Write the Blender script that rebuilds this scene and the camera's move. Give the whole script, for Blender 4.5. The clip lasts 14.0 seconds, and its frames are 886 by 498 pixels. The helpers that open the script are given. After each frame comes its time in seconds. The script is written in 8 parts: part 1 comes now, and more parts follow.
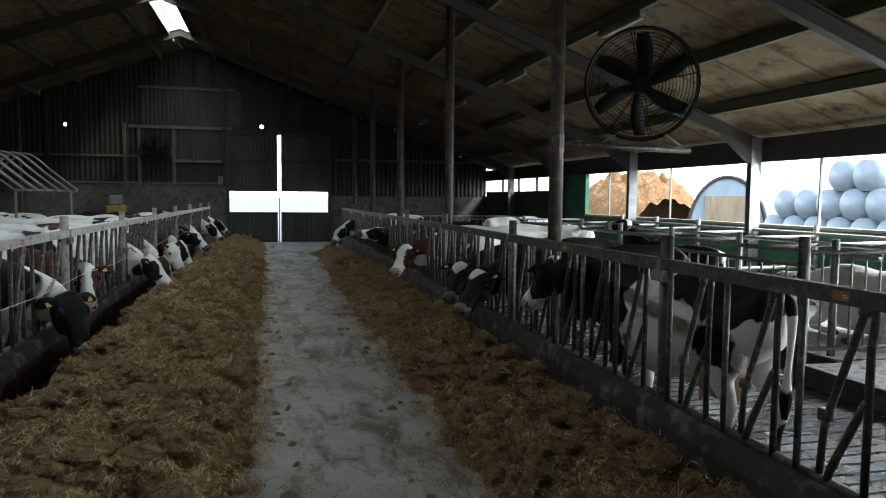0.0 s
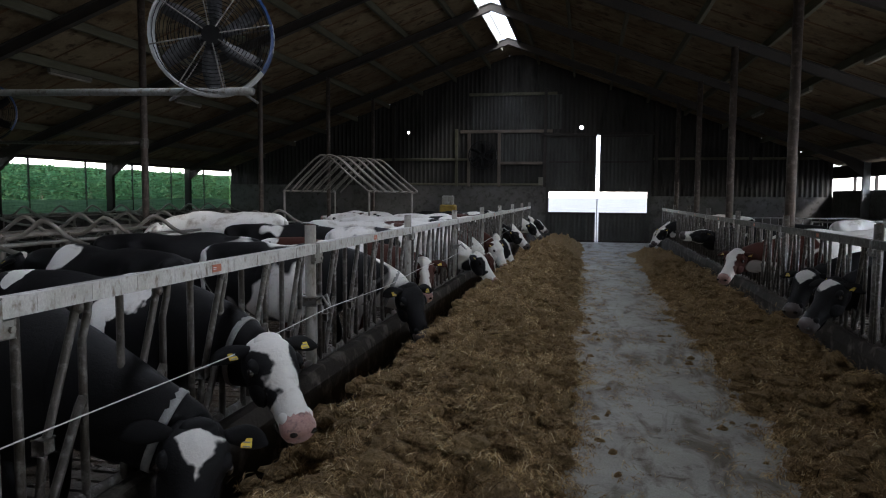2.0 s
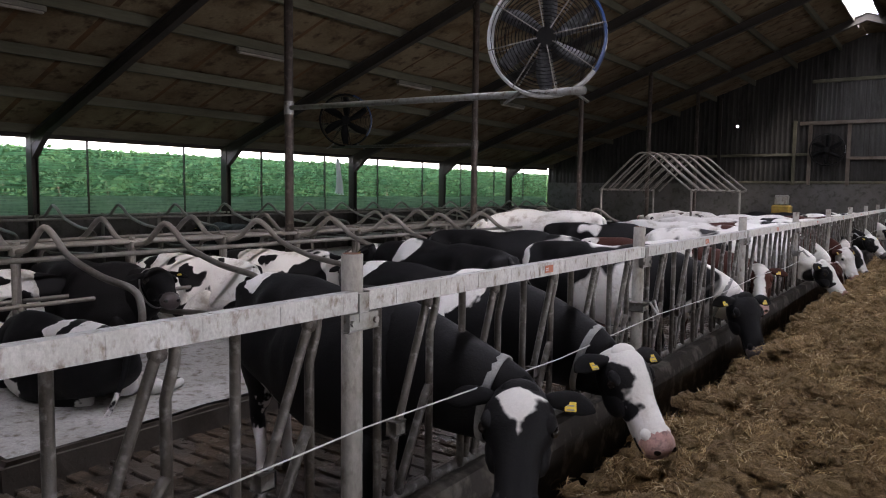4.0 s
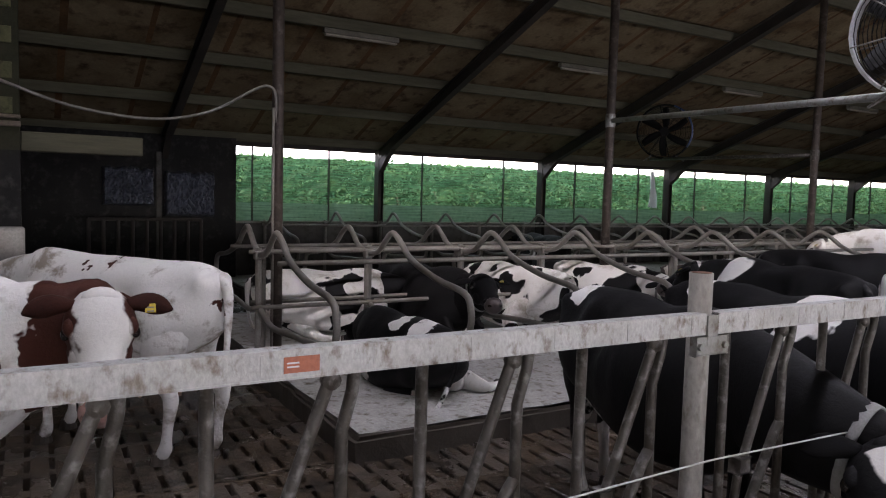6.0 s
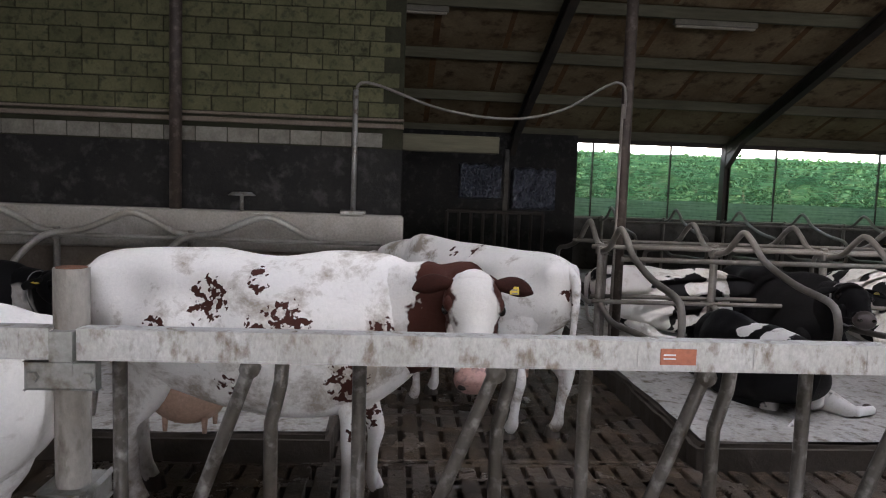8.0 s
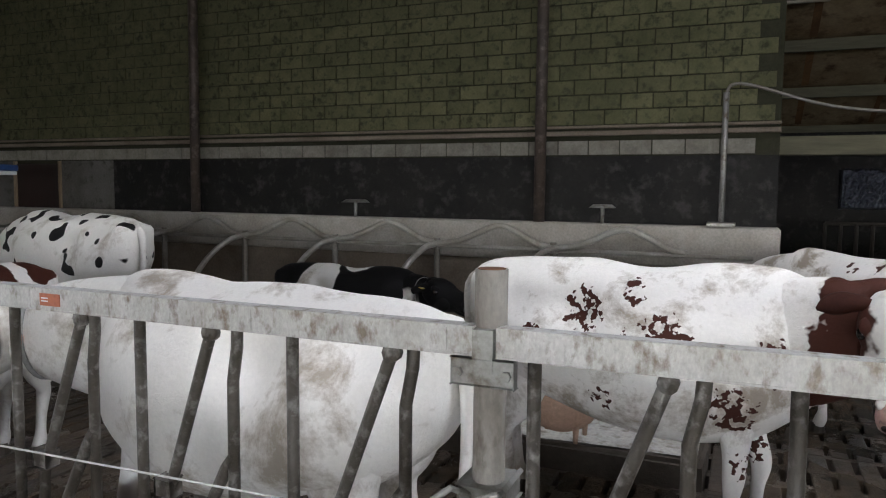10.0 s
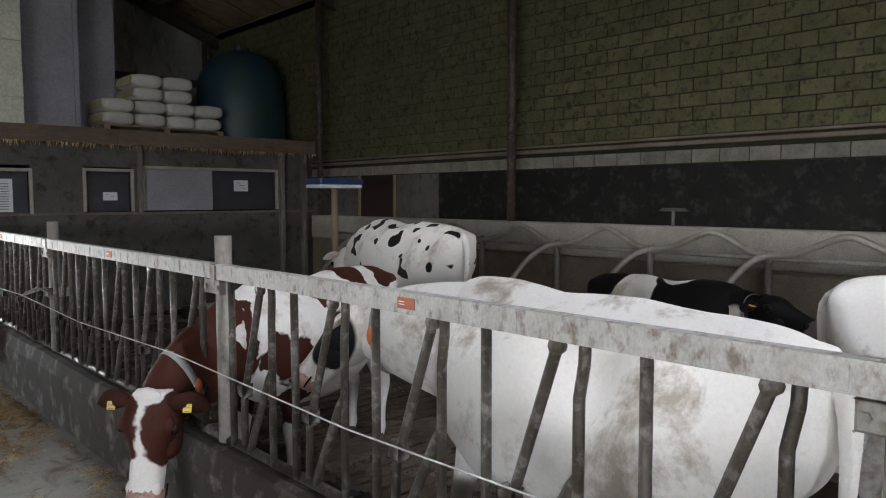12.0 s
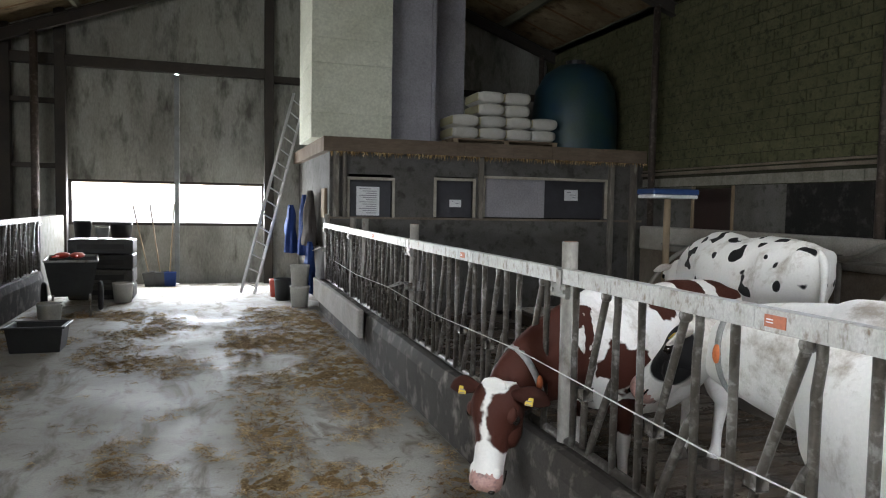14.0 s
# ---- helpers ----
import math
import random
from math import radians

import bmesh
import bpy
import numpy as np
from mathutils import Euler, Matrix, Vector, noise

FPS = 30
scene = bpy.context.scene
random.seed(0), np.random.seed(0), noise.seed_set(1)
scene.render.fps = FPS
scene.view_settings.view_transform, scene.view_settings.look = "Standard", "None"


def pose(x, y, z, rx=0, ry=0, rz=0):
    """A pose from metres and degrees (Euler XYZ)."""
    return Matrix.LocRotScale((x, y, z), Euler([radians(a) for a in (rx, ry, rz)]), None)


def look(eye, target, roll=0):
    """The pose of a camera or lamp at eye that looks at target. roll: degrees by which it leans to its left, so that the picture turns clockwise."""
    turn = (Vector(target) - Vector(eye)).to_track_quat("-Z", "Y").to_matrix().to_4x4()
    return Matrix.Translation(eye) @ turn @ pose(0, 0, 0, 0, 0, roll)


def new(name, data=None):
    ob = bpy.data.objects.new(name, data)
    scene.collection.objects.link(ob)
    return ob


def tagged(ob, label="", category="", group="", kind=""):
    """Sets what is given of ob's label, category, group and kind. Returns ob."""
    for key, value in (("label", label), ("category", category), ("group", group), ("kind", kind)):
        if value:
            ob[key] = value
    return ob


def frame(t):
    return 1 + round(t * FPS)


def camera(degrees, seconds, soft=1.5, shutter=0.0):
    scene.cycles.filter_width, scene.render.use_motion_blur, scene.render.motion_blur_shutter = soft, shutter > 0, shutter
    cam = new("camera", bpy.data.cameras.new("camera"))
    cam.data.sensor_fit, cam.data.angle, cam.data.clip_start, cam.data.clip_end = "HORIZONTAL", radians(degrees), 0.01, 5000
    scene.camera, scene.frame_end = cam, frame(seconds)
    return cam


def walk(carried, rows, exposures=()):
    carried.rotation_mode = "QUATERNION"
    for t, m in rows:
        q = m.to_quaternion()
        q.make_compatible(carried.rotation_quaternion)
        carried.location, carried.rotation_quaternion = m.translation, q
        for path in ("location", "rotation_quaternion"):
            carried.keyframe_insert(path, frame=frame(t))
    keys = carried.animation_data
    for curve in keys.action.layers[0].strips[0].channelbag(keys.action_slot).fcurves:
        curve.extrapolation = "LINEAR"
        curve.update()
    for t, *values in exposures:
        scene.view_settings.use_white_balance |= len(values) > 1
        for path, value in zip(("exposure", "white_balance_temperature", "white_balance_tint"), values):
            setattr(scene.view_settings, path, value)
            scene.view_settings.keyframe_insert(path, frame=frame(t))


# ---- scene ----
cam = camera(63.6, 14.0, soft=1.1)
PATH = [
    (0, (-0.075, -0.167, 1.85), (0.392, 1.772, 1.707), 0.5),
    (0.5, (-0.079, -0.087, 1.86), (0.148, 1.895, 1.714), 0.5),
    (1, (-0.116, -0.037, 1.853), (-0.116, 1.958, 1.705), 0.5),
    (1.5, (-0.142, -0.006, 1.853), (-0.352, 1.977, 1.704), 0.5),
    (2, (-0.16, -0.009, 1.844), (-0.551, 1.947, 1.695), 0.4),
    (2.2, (-0.166, 0.005, 1.842), (-0.631, 1.945, 1.695), 0.4),
    (4.3, (-0.375, 0.074, 1.863), (-1.635, 1.619, 1.704), 1.1),
    (4.5, (-0.402, 0.056, 1.859), (-1.718, 1.555, 1.705), 1.4),
    (5, (-0.429, 0.027, 1.865), (-1.897, 1.377, 1.719), 1.3),
    (5.5, (-0.448, 0.004, 1.867), (-2.066, 1.169, 1.724), 1.4),
    (6, (-0.459, -0.019, 1.864), (-2.186, 0.979, 1.719), 1.5),
    (6.5, (-0.456, -0.052, 1.864), (-2.271, 0.774, 1.714), 1.5),
    (7, (-0.464, -0.086, 1.859), (-2.36, 0.53, 1.7), 1.7),
    (7.5, (-0.452, -0.131, 1.85), (-2.411, 0.232, 1.68), 2.0),
    (8, (-0.425, -0.168, 1.855), (-2.411, -0.029, 1.671), 2.1),
    (8.5, (-0.407, -0.238, 1.855), (-2.397, -0.31, 1.67), 2.0),
    (9, (-0.404, -0.309, 1.857), (-2.371, -0.617, 1.669), 1.8),
    (9.2, (-0.469, -0.306, 1.84), (-2.417, -0.72, 1.654), 1.4),
    (11.3, (-0.544, -0.536, 1.801), (-2.105, -1.778, 1.654), 0.5),
    (11.5, (-0.551, -0.547, 1.806), (-2.057, -1.854, 1.656), 0.3),
    (12, (-0.548, -0.572, 1.806), (-1.914, -2.026, 1.664), 0.0),
    (12.5, (-0.541, -0.599, 1.805), (-1.737, -2.195, 1.669), 0.0),
    (13, (-0.526, -0.616, 1.801), (-1.538, -2.336, 1.668), 0.2),
    (13.5, (-0.497, -0.635, 1.805), (-1.313, -2.456, 1.673), 0.2),
    (14, (-0.422, -0.631, 1.791), (-1.039, -2.529, 1.67), 1.1),
]
EXPOSURES = [(0, 2.75, 6100, 5), (0.25, 3.5, 6100, 5), (0.6, 3.6, 6100, 5), (1.0, 3.3, 6100, 7), (1.4, 2.55, 6050, 10), (1.6, 2.45, 6000, 12), (2.2, 2.8, 6100, 14), (4.3, 3.4, 6450, 24),
             (6.5, 3.35, 6450, 24), (7.5, 3.55, 6450, 22), (9.2, 3.8, 6450, 16), (11.4, 4.15, 6500, 14), (12.6, 3.92, 6450, 14), (14, 4.4, 6400, 11)]
walk(cam, [(t, look(eye, target, roll)) for t, eye, target, roll in PATH], EXPOSURES)
SKY, SUN = 0.15, 1.2
RIDGE, SIDE, HEDGE, YARD = 95, 76, 24, 27


# ---- world and light ----
world = bpy.data.worlds.new("overcast_sky")
scene.world = world
world.use_nodes = True
wn = world.node_tree.nodes
sky = wn.new("ShaderNodeTexSky")
sky.sky_type, sky.sun_disc = "NISHITA", False
sky.sun_elevation, sky.sun_rotation = radians(40), radians(133)
sky.air_density, sky.dust_density, sky.ozone_density = 1.0, 0.6, 1.0
wn["Background"].inputs["Strength"].default_value = SKY
veil = wn.new("ShaderNodeHueSaturation")
veil.inputs["Saturation"].default_value = 0.5
world.node_tree.links.new(sky.outputs["Color"], veil.inputs["Color"])
world.node_tree.links.new(veil.outputs["Color"], wn["Background"].inputs["Color"])
sun_data = bpy.data.lights.new("sun", "SUN")
sun_data.energy, sun_data.angle, sun_data.color = SUN, radians(14), (1.0, 0.96, 0.9)
sun = new("sun", sun_data)
sun.matrix_world = look((34, -32, 40), (0, 0, 0))


def sky_lamp(name, at, target, wide, high, power, colour=(0.94, 0.975, 1.0)):
    """An area lamp in an opening, for the sky's light."""
    d = bpy.data.lights.new(name, "AREA")
    d.shape, d.size, d.size_y, d.energy, d.color = "RECTANGLE", wide, high, power, colour
    o = new(name, d)
    o.matrix_world = look(at, target)
    return o


sky_lamp("ridge_daylight", (-3.0, 12.0, 7.6), (-3.0, 12.001, 0), 0.7, 29.6, RIDGE)
sky_lamp("side_daylight", (8.98, 5.2, 2.0), (0.0, 5.21, -0.6), 15.0, 1.1, SIDE)
sky_lamp("hedge_daylight", (-16.6, 14.0, 3.02), (-9.0, 14.01, 1.4), 24.0, 0.4, HEDGE)
sky_lamp("yard_daylight", (0.42, -17.3, 1.72), (0.3, -8.0, 1.5), 3.7, 0.9, YARD)


# ---- materials ----
def nodes_of(name):
    m = bpy.data.materials.new(name)
    m.use_nodes = True
    t = m.node_tree
    return m, t, t.nodes["Principled BSDF"]


def node(t, kind, ins=None, **props):
    n = t.nodes.new(kind)
    for k, v in props.items():
        setattr(n, k, v)
    for k, v in (ins or {}).items():
        if isinstance(v, bpy.types.NodeSocket):
            t.links.new(v, n.inputs[k])
        else:
            n.inputs[k].default_value = v
    return n


def mathn(t, op, a, b=0.0, c=0.0):
    return node(t, "ShaderNodeMath", {0: a, 1: b, 2: c}, operation=op).outputs[0]


def ramp(t, fac, *stops):
    r = node(t, "ShaderNodeValToRGB", {"Fac": fac})
    e = r.color_ramp.elements
    while len(e) < len(stops):
        e.new(0.5)
    for el, (p, c) in zip(e, stops):
        el.position, el.color = p, (*c, 1) if len(c) == 3 else c
    return r.outputs["Color"]


def mix(t, fac, a, b, blend="MIX"):
    n = node(t, "ShaderNodeMix", {0: fac}, data_type="RGBA", blend_type=blend)
    for i, v in ((6, a), (7, b)):
        if isinstance(v, bpy.types.NodeSocket):
            t.links.new(v, n.inputs[i])
        else:
            n.inputs[i].default_value = (*v, 1)
    return n.outputs[2]


def noisy(t, co, scale, detail=4.0, rough=0.55, distort=0.0):
    return node(t, "ShaderNodeTexNoise", {"Vector": co, "Scale": scale, "Detail": detail, "Roughness": rough, "Distortion": distort}).outputs["Fac"]


def coords(t, shift=0.0, vary=False, stretch=(1, 1, 1)):
    c = node(t, "ShaderNodeTexCoord").outputs["Object"]
    mp = node(t, "ShaderNodeMapping", {"Vector": c, "Location": (shift, shift * 0.7, shift * 1.3), "Scale": stretch})
    out = mp.outputs["Vector"]
    if vary:
        r = node(t, "ShaderNodeObjectInfo").outputs["Random"]
        out = node(t, "ShaderNodeVectorMath", {0: out, 1: mathn(t, "MULTIPLY", r, 37.0)}, operation="ADD").outputs[0]
    return out


def surface(name, base, stain, grain=40.0, blot=1.6, rough=0.8, metal=0.0, bump=0.25, spread=0.5, vary=False, stretch=(1, 1, 1), tint=None, depth=0.01, wet=0.0, spec=None):
    """Base colour with fine grain and larger stains; wet: how far the stains shine."""
    m, t, b = nodes_of(name)
    co = coords(t, 0.0, vary, stretch)
    fine, big = noisy(t, co, grain, 5.0, 0.65), noisy(t, co, blot, 6.0, 0.62, 0.4)
    blots = ramp(t, big, (0.5 - spread * 0.35, (0, 0, 0)), (0.5 + spread * 0.35, (1, 1, 1)))
    col = mix(t, blots, base, stain)
    if tint:
        far = ramp(t, noisy(t, co, blot * 3.7, 4.0, 0.6), (0.52, (0, 0, 0)), (0.7, (1, 1, 1)))
        col = mix(t, far, col, tint)
    if vary:
        r = node(t, "ShaderNodeObjectInfo").outputs["Random"]
        col = mix(t, 0.35, col, ramp(t, r, (0.0, (0.35, 0.35, 0.35)), (1.0, (1, 1, 1))), "MULTIPLY")
    col = mix(t, 0.55, col, ramp(t, fine, (0.3, (0.45, 0.45, 0.45)), (0.7, (1.0, 1.0, 1.0))), "MULTIPLY")
    t.links.new(col, b.inputs["Base Color"])
    ro = mathn(t, "MULTIPLY_ADD", fine, 0.25, rough - 0.12)
    if wet:
        ro = mathn(t, "SUBTRACT", ro, mathn(t, "MULTIPLY", node(t, "ShaderNodeRGBToBW", {"Color": blots}).outputs[0], wet))
    t.links.new(ro, b.inputs["Roughness"])
    b.inputs["Metallic"].default_value = metal
    b.inputs["Specular IOR Level"].default_value = spec if spec is not None else (0.2 if rough >= 0.78 else 0.45)
    h = mathn(t, "MULTIPLY_ADD", big, 0.8, fine)
    bp = node(t, "ShaderNodeBump", {"Height": h, "Strength": bump, "Distance": depth})
    t.links.new(bp.outputs["Normal"], b.inputs["Normal"])
    return m


M = {
    "kerb": surface("manger_concrete", (0.066, 0.058, 0.05), (0.034, 0.029, 0.024), 45, 1.4, 0.8, 0, 0.5, tint=(0.2, 0.18, 0.155)),
    "dung": surface("wet_slurry", (0.035, 0.027, 0.02), (0.06, 0.05, 0.04), 30, 3.0, 0.4, 0, 0.7, wet=0.2, depth=0.03),
    "bed": surface("limed_cubicle_bed", (0.62, 0.61, 0.58), (0.46, 0.44, 0.40), 30, 2.5, 0.95, 0, 0.9, tint=(0.2, 0.17, 0.13), depth=0.02),
    "bed_edge": surface("dirty_kerb_edge", (0.09, 0.075, 0.06), (0.05, 0.04, 0.03), 40, 3, 0.7, 0, 0.5),
    "galv": surface("dirty_galvanised_steel", (0.42, 0.43, 0.42), (0.30, 0.29, 0.26), 60, 4.0, 0.5, 0.65, 0.15, vary=True, tint=(0.16, 0.12, 0.09)),
    "rail": surface("worn_galvanised_rail", (0.62, 0.625, 0.62), (0.47, 0.465, 0.44), 80, 6.0, 0.55, 0.1, 0.2, vary=True, stretch=(1, 1.2, 0.75), tint=(0.24, 0.20, 0.155)),
    "galv_post": surface("worn_galvanised_post", (0.40, 0.385, 0.35), (0.24, 0.22, 0.19), 60, 4.0, 0.6, 0.1, 0.35, vary=True, stretch=(1, 1, 0.5), tint=(0.13, 0.105, 0.08)),
    "galv_pipe": surface("pale_galvanised_pipe", (0.42, 0.41, 0.38), (0.27, 0.24, 0.2), 50, 3.5, 0.5, 0.25, 0.2, vary=True),
    "shaded_rail": surface("rail_in_shade", (0.12, 0.115, 0.105), (0.06, 0.055, 0.048), 60, 5.0, 0.6, 0.1, 0.3, vary=True, tint=(0.22, 0.215, 0.2)),
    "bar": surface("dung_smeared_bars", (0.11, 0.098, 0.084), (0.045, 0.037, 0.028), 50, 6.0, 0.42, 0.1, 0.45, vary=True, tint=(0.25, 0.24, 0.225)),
    "pipe": surface("cubicle_pipe", (0.31, 0.295, 0.27), (0.19, 0.168, 0.14), 50, 3.5, 0.5, 0.25, 0.2, vary=True),
    "rust": surface("rusty_steel", (0.20, 0.09, 0.05), (0.10, 0.06, 0.045), 60, 6.0, 0.8, 0.2, 0.4),
    "steel": surface("painted_portal_steel", (0.04, 0.037, 0.033), (0.06, 0.05, 0.042), 50, 2.0, 0.6, 0.0, 0.15, spec=0.15),
    "grey_steel": surface("grey_painted_post", (0.30, 0.32, 0.33), (0.20, 0.21, 0.2), 50, 3.0, 0.6, 0.2, 0.15),
    "column": surface("rusty_brown_column", (0.10, 0.075, 0.06), (0.055, 0.043, 0.036), 60, 3.0, 0.6, 0.3, 0.25, vary=True, tint=(0.18, 0.15, 0.13)),
    "purlin": surface("dusty_timber_purlin", (0.15, 0.145, 0.10), (0.09, 0.085, 0.058), 25, 2.0, 0.9, 0, 0.3, stretch=(1, 0.12, 1)),
    "board": surface("stained_insulation_board", (0.28, 0.22, 0.135), (0.14, 0.096, 0.05), 20, 0.9, 0.95, 0, 0.2, tint=(0.075, 0.047, 0.026)),
    "seam": surface("stained_joint_strip", (0.20, 0.11, 0.05), (0.10, 0.055, 0.025), 25, 0.8, 0.95, 0, 0.2, tint=(0.09, 0.055, 0.03)),
    "dark_door": surface("dark_brown_door", (0.03, 0.014, 0.012), (0.02, 0.012, 0.01), 30, 2.0, 0.6, 0, 0.2, stretch=(1, 1, 0.2)),
    "block": surface("algae_green_block", (0.145, 0.143, 0.078), (0.092, 0.095, 0.048), 35, 3.0, 0.9, 0, 0.6, vary=True, tint=(0.045, 0.048, 0.026)),
    "white_block": surface("whitewashed_block", (0.27, 0.26, 0.225), (0.17, 0.16, 0.13), 35, 5.0, 0.9, 0, 0.5, vary=True),
    "mortar": surface("dark_joint", (0.04, 0.04, 0.025), (0.028, 0.028, 0.017), 50, 3, 0.95, 0, 0.4),
    "black_plaster": surface("black_plaster_and_room_shade", (0.011, 0.011, 0.011), (0.02, 0.019, 0.018), 25, 1.8, 0.6, 0, 0.6, tint=(0.045, 0.044, 0.042), spec=0.12),
    "low_wall": surface("scuffed_concrete_wall", (0.40, 0.375, 0.345), (0.27, 0.245, 0.215), 40, 1.7, 0.9, 0, 0.5, tint=(0.30, 0.285, 0.26)),
    "low_dark": surface("dung_stained_wall", (0.22, 0.185, 0.15), (0.13, 0.105, 0.08), 40, 1.7, 0.85, 0, 0.4),
    "sheet": surface("old_corrugated_sheet", (0.035, 0.033, 0.03), (0.06, 0.057, 0.05), 40, 0.8, 0.8, 0.1, 0.2, stretch=(1, 1, 0.2), tint=(0.02, 0.018, 0.016)),
    "door_sheet": surface("weathered_door_sheet", (0.10, 0.10, 0.093), (0.05, 0.048, 0.043), 40, 1.2, 0.8, 0.1, 0.2, stretch=(1, 1, 0.3)),
    "panel": surface("mouldy_door_panel", (0.40, 0.40, 0.36), (0.22, 0.215, 0.19), 30, 0.9, 0.85, 0, 0.2, stretch=(1, 1, 0.35), tint=(0.12, 0.115, 0.1)),
    "plaster": surface("grey_render_wall", (0.13, 0.128, 0.12), (0.085, 0.08, 0.072), 40, 1.6, 0.9, 0, 0.4, tint=(0.055, 0.05, 0.044)),
    "cream": surface("cream_lime_paint", (0.72, 0.73, 0.60), (0.60, 0.61, 0.48), 25, 1.3, 0.85, 0, 0.2),
    "lilac": surface("grey_lilac_render", (0.36, 0.35, 0.38), (0.28, 0.27, 0.29), 35, 1.4, 0.9, 0, 0.25),
    "slab": surface("splintered_timber_edge", (0.20, 0.155, 0.115), (0.12, 0.09, 0.065), 30, 2.2, 0.9, 0, 0.6, stretch=(0.2, 1, 1)),
    "post_wood": surface("grey_weathered_post", (0.20, 0.185, 0.16), (0.12, 0.105, 0.09), 30, 2.5, 0.85, 0, 0.5, stretch=(1, 1, 0.2), tint=(0.30, 0.28, 0.24)),
    "film": surface("dark_plastic_film", (0.06, 0.068, 0.09), (0.09, 0.1, 0.13), 20, 3.0, 0.3, 0, 0.4, tint=(0.18, 0.2, 0.25)),
    "wood": surface("weathered_wood", (0.32, 0.25, 0.17), (0.22, 0.165, 0.11), 30, 2.0, 0.85, 0, 0.4, stretch=(1, 1, 0.15)),
    "frame_paint": surface("chipped_cream_frame", (0.46, 0.43, 0.36), (0.33, 0.30, 0.24), 40, 4.0, 0.8, 0, 0.3),
    "green": surface("green_windbreak_sheet", (0.035, 0.16, 0.075), (0.025, 0.11, 0.055), 30, 1.6, 0.7, 0, 0.3, tint=(0.05, 0.2, 0.11)),
    "hatch_shade": surface("black_hatch_shade", (0.03, 0.03, 0.035), (0.05, 0.05, 0.06), 60, 2, 0.5, 0, 0.3),
    "paper": surface("paper_sheet", (0.82, 0.83, 0.84), (0.75, 0.76, 0.78), 60, 3, 0.8, 0, 0.05),
    "ink": surface("grey_print", (0.22, 0.22, 0.24), (0.3, 0.3, 0.32), 60, 3, 0.8, 0, 0.0),
    "sack": surface("white_woven_sack", (0.74, 0.73, 0.68), (0.62, 0.60, 0.53), 120, 4, 0.75, 0, 0.5, vary=True),
    "sack_yellow": surface("cream_sack_side", (0.62, 0.58, 0.36), (0.5, 0.46, 0.28), 120, 4, 0.75, 0, 0.5, vary=True),
    "blue_plastic": surface("deep_blue_plastic", (0.012, 0.045, 0.085), (0.03, 0.065, 0.05), 30, 1.2, 0.45, 0, 0.1),
    "fan_blue": surface("blue_fan_shroud", (0.02, 0.055, 0.16), (0.03, 0.07, 0.2), 40, 3, 0.4, 0, 0.1),
    "fan_white": surface("dusty_white_shroud", (0.66, 0.67, 0.66), (0.5, 0.5, 0.48), 40, 4, 0.5, 0, 0.2),
    "fan_dark": surface("dusty_black_fan", (0.012, 0.012, 0.013), (0.022, 0.021, 0.02), 50, 4, 0.7, 0.0, 0.2, spec=0.1),
    "blade": surface("dusty_aluminium_blade", (0.11, 0.11, 0.115), (0.05, 0.05, 0.05), 50, 4, 0.6, 0.2, 0.15),
    "lamp_white": surface("dusty_lamp_housing", (0.2, 0.19, 0.15), (0.13, 0.12, 0.092), 50, 3, 0.6, 0, 0.1),
    "orange": surface("orange_sticker", (0.52, 0.15, 0.07), (0.36, 0.13, 0.08), 80, 14, 0.6, 0, 0.1),
    "yellow": surface("yellow_ear_tag", (0.80, 0.58, 0.06), (0.7, 0.48, 0.04), 80, 8, 0.5, 0, 0.05),
    "yellow_m": surface("dirty_yellow_machine", (0.5, 0.33, 0.05), (0.3, 0.2, 0.05), 50, 5, 0.6, 0, 0.2),
    "rope": surface("pale_electric_rope", (0.62, 0.62, 0.60), (0.5, 0.5, 0.48), 120, 9, 0.8, 0, 0.1),
    "alu": surface("aluminium_ladder", (0.62, 0.63, 0.64), (0.5, 0.5, 0.5), 60, 4, 0.45, 0.15, 0.1),
    "black_plastic": surface("black_plastic_tub", (0.02, 0.021, 0.022), (0.035, 0.036, 0.036), 60, 3, 0.45, 0, 0.1),
    "bucket": surface("translucent_bucket_plastic", (0.62, 0.62, 0.58), (0.5, 0.49, 0.44), 60, 4, 0.45, 0, 0.05),
    "red": surface("red_shovel_plastic", (0.55, 0.05, 0.025), (0.42, 0.04, 0.02), 60, 4, 0.45, 0, 0.05),
    "blue_cloth": surface("blue_overall_cloth", (0.02, 0.045, 0.16), (0.03, 0.06, 0.2), 120, 5, 0.95, 0, 0.5),
    "dark_cloth": surface("brown_jacket_cloth", (0.06, 0.052, 0.048), (0.09, 0.08, 0.075), 120, 5, 0.95, 0, 0.5),
    "rubber": surface("black_rubber", (0.018, 0.018, 0.018), (0.03, 0.03, 0.03), 60, 4, 0.75, 0, 0.1),
    "orange_pile": surface("orange_brown_straw_stack", (0.26, 0.145, 0.065), (0.15, 0.075, 0.03), 12, 1.2, 0.95, 0, 0.6, tint=(0.36, 0.23, 0.12), depth=0.05),
    "bale_wrap": surface("white_bale_wrap", (0.34, 0.38, 0.41), (0.25, 0.29, 0.32), 20, 0.8, 0.35, 0, 0.3),
    "tunnel": surface("pale_tunnel_sheet", (0.30, 0.36, 0.40), (0.24, 0.29, 0.33), 20, 0.8, 0.6, 0, 0.1),
    "yard": surface("pale_yard_ground", (0.24, 0.235, 0.225), (0.17, 0.165, 0.15), 12, 0.2, 0.9, 0, 0.3),
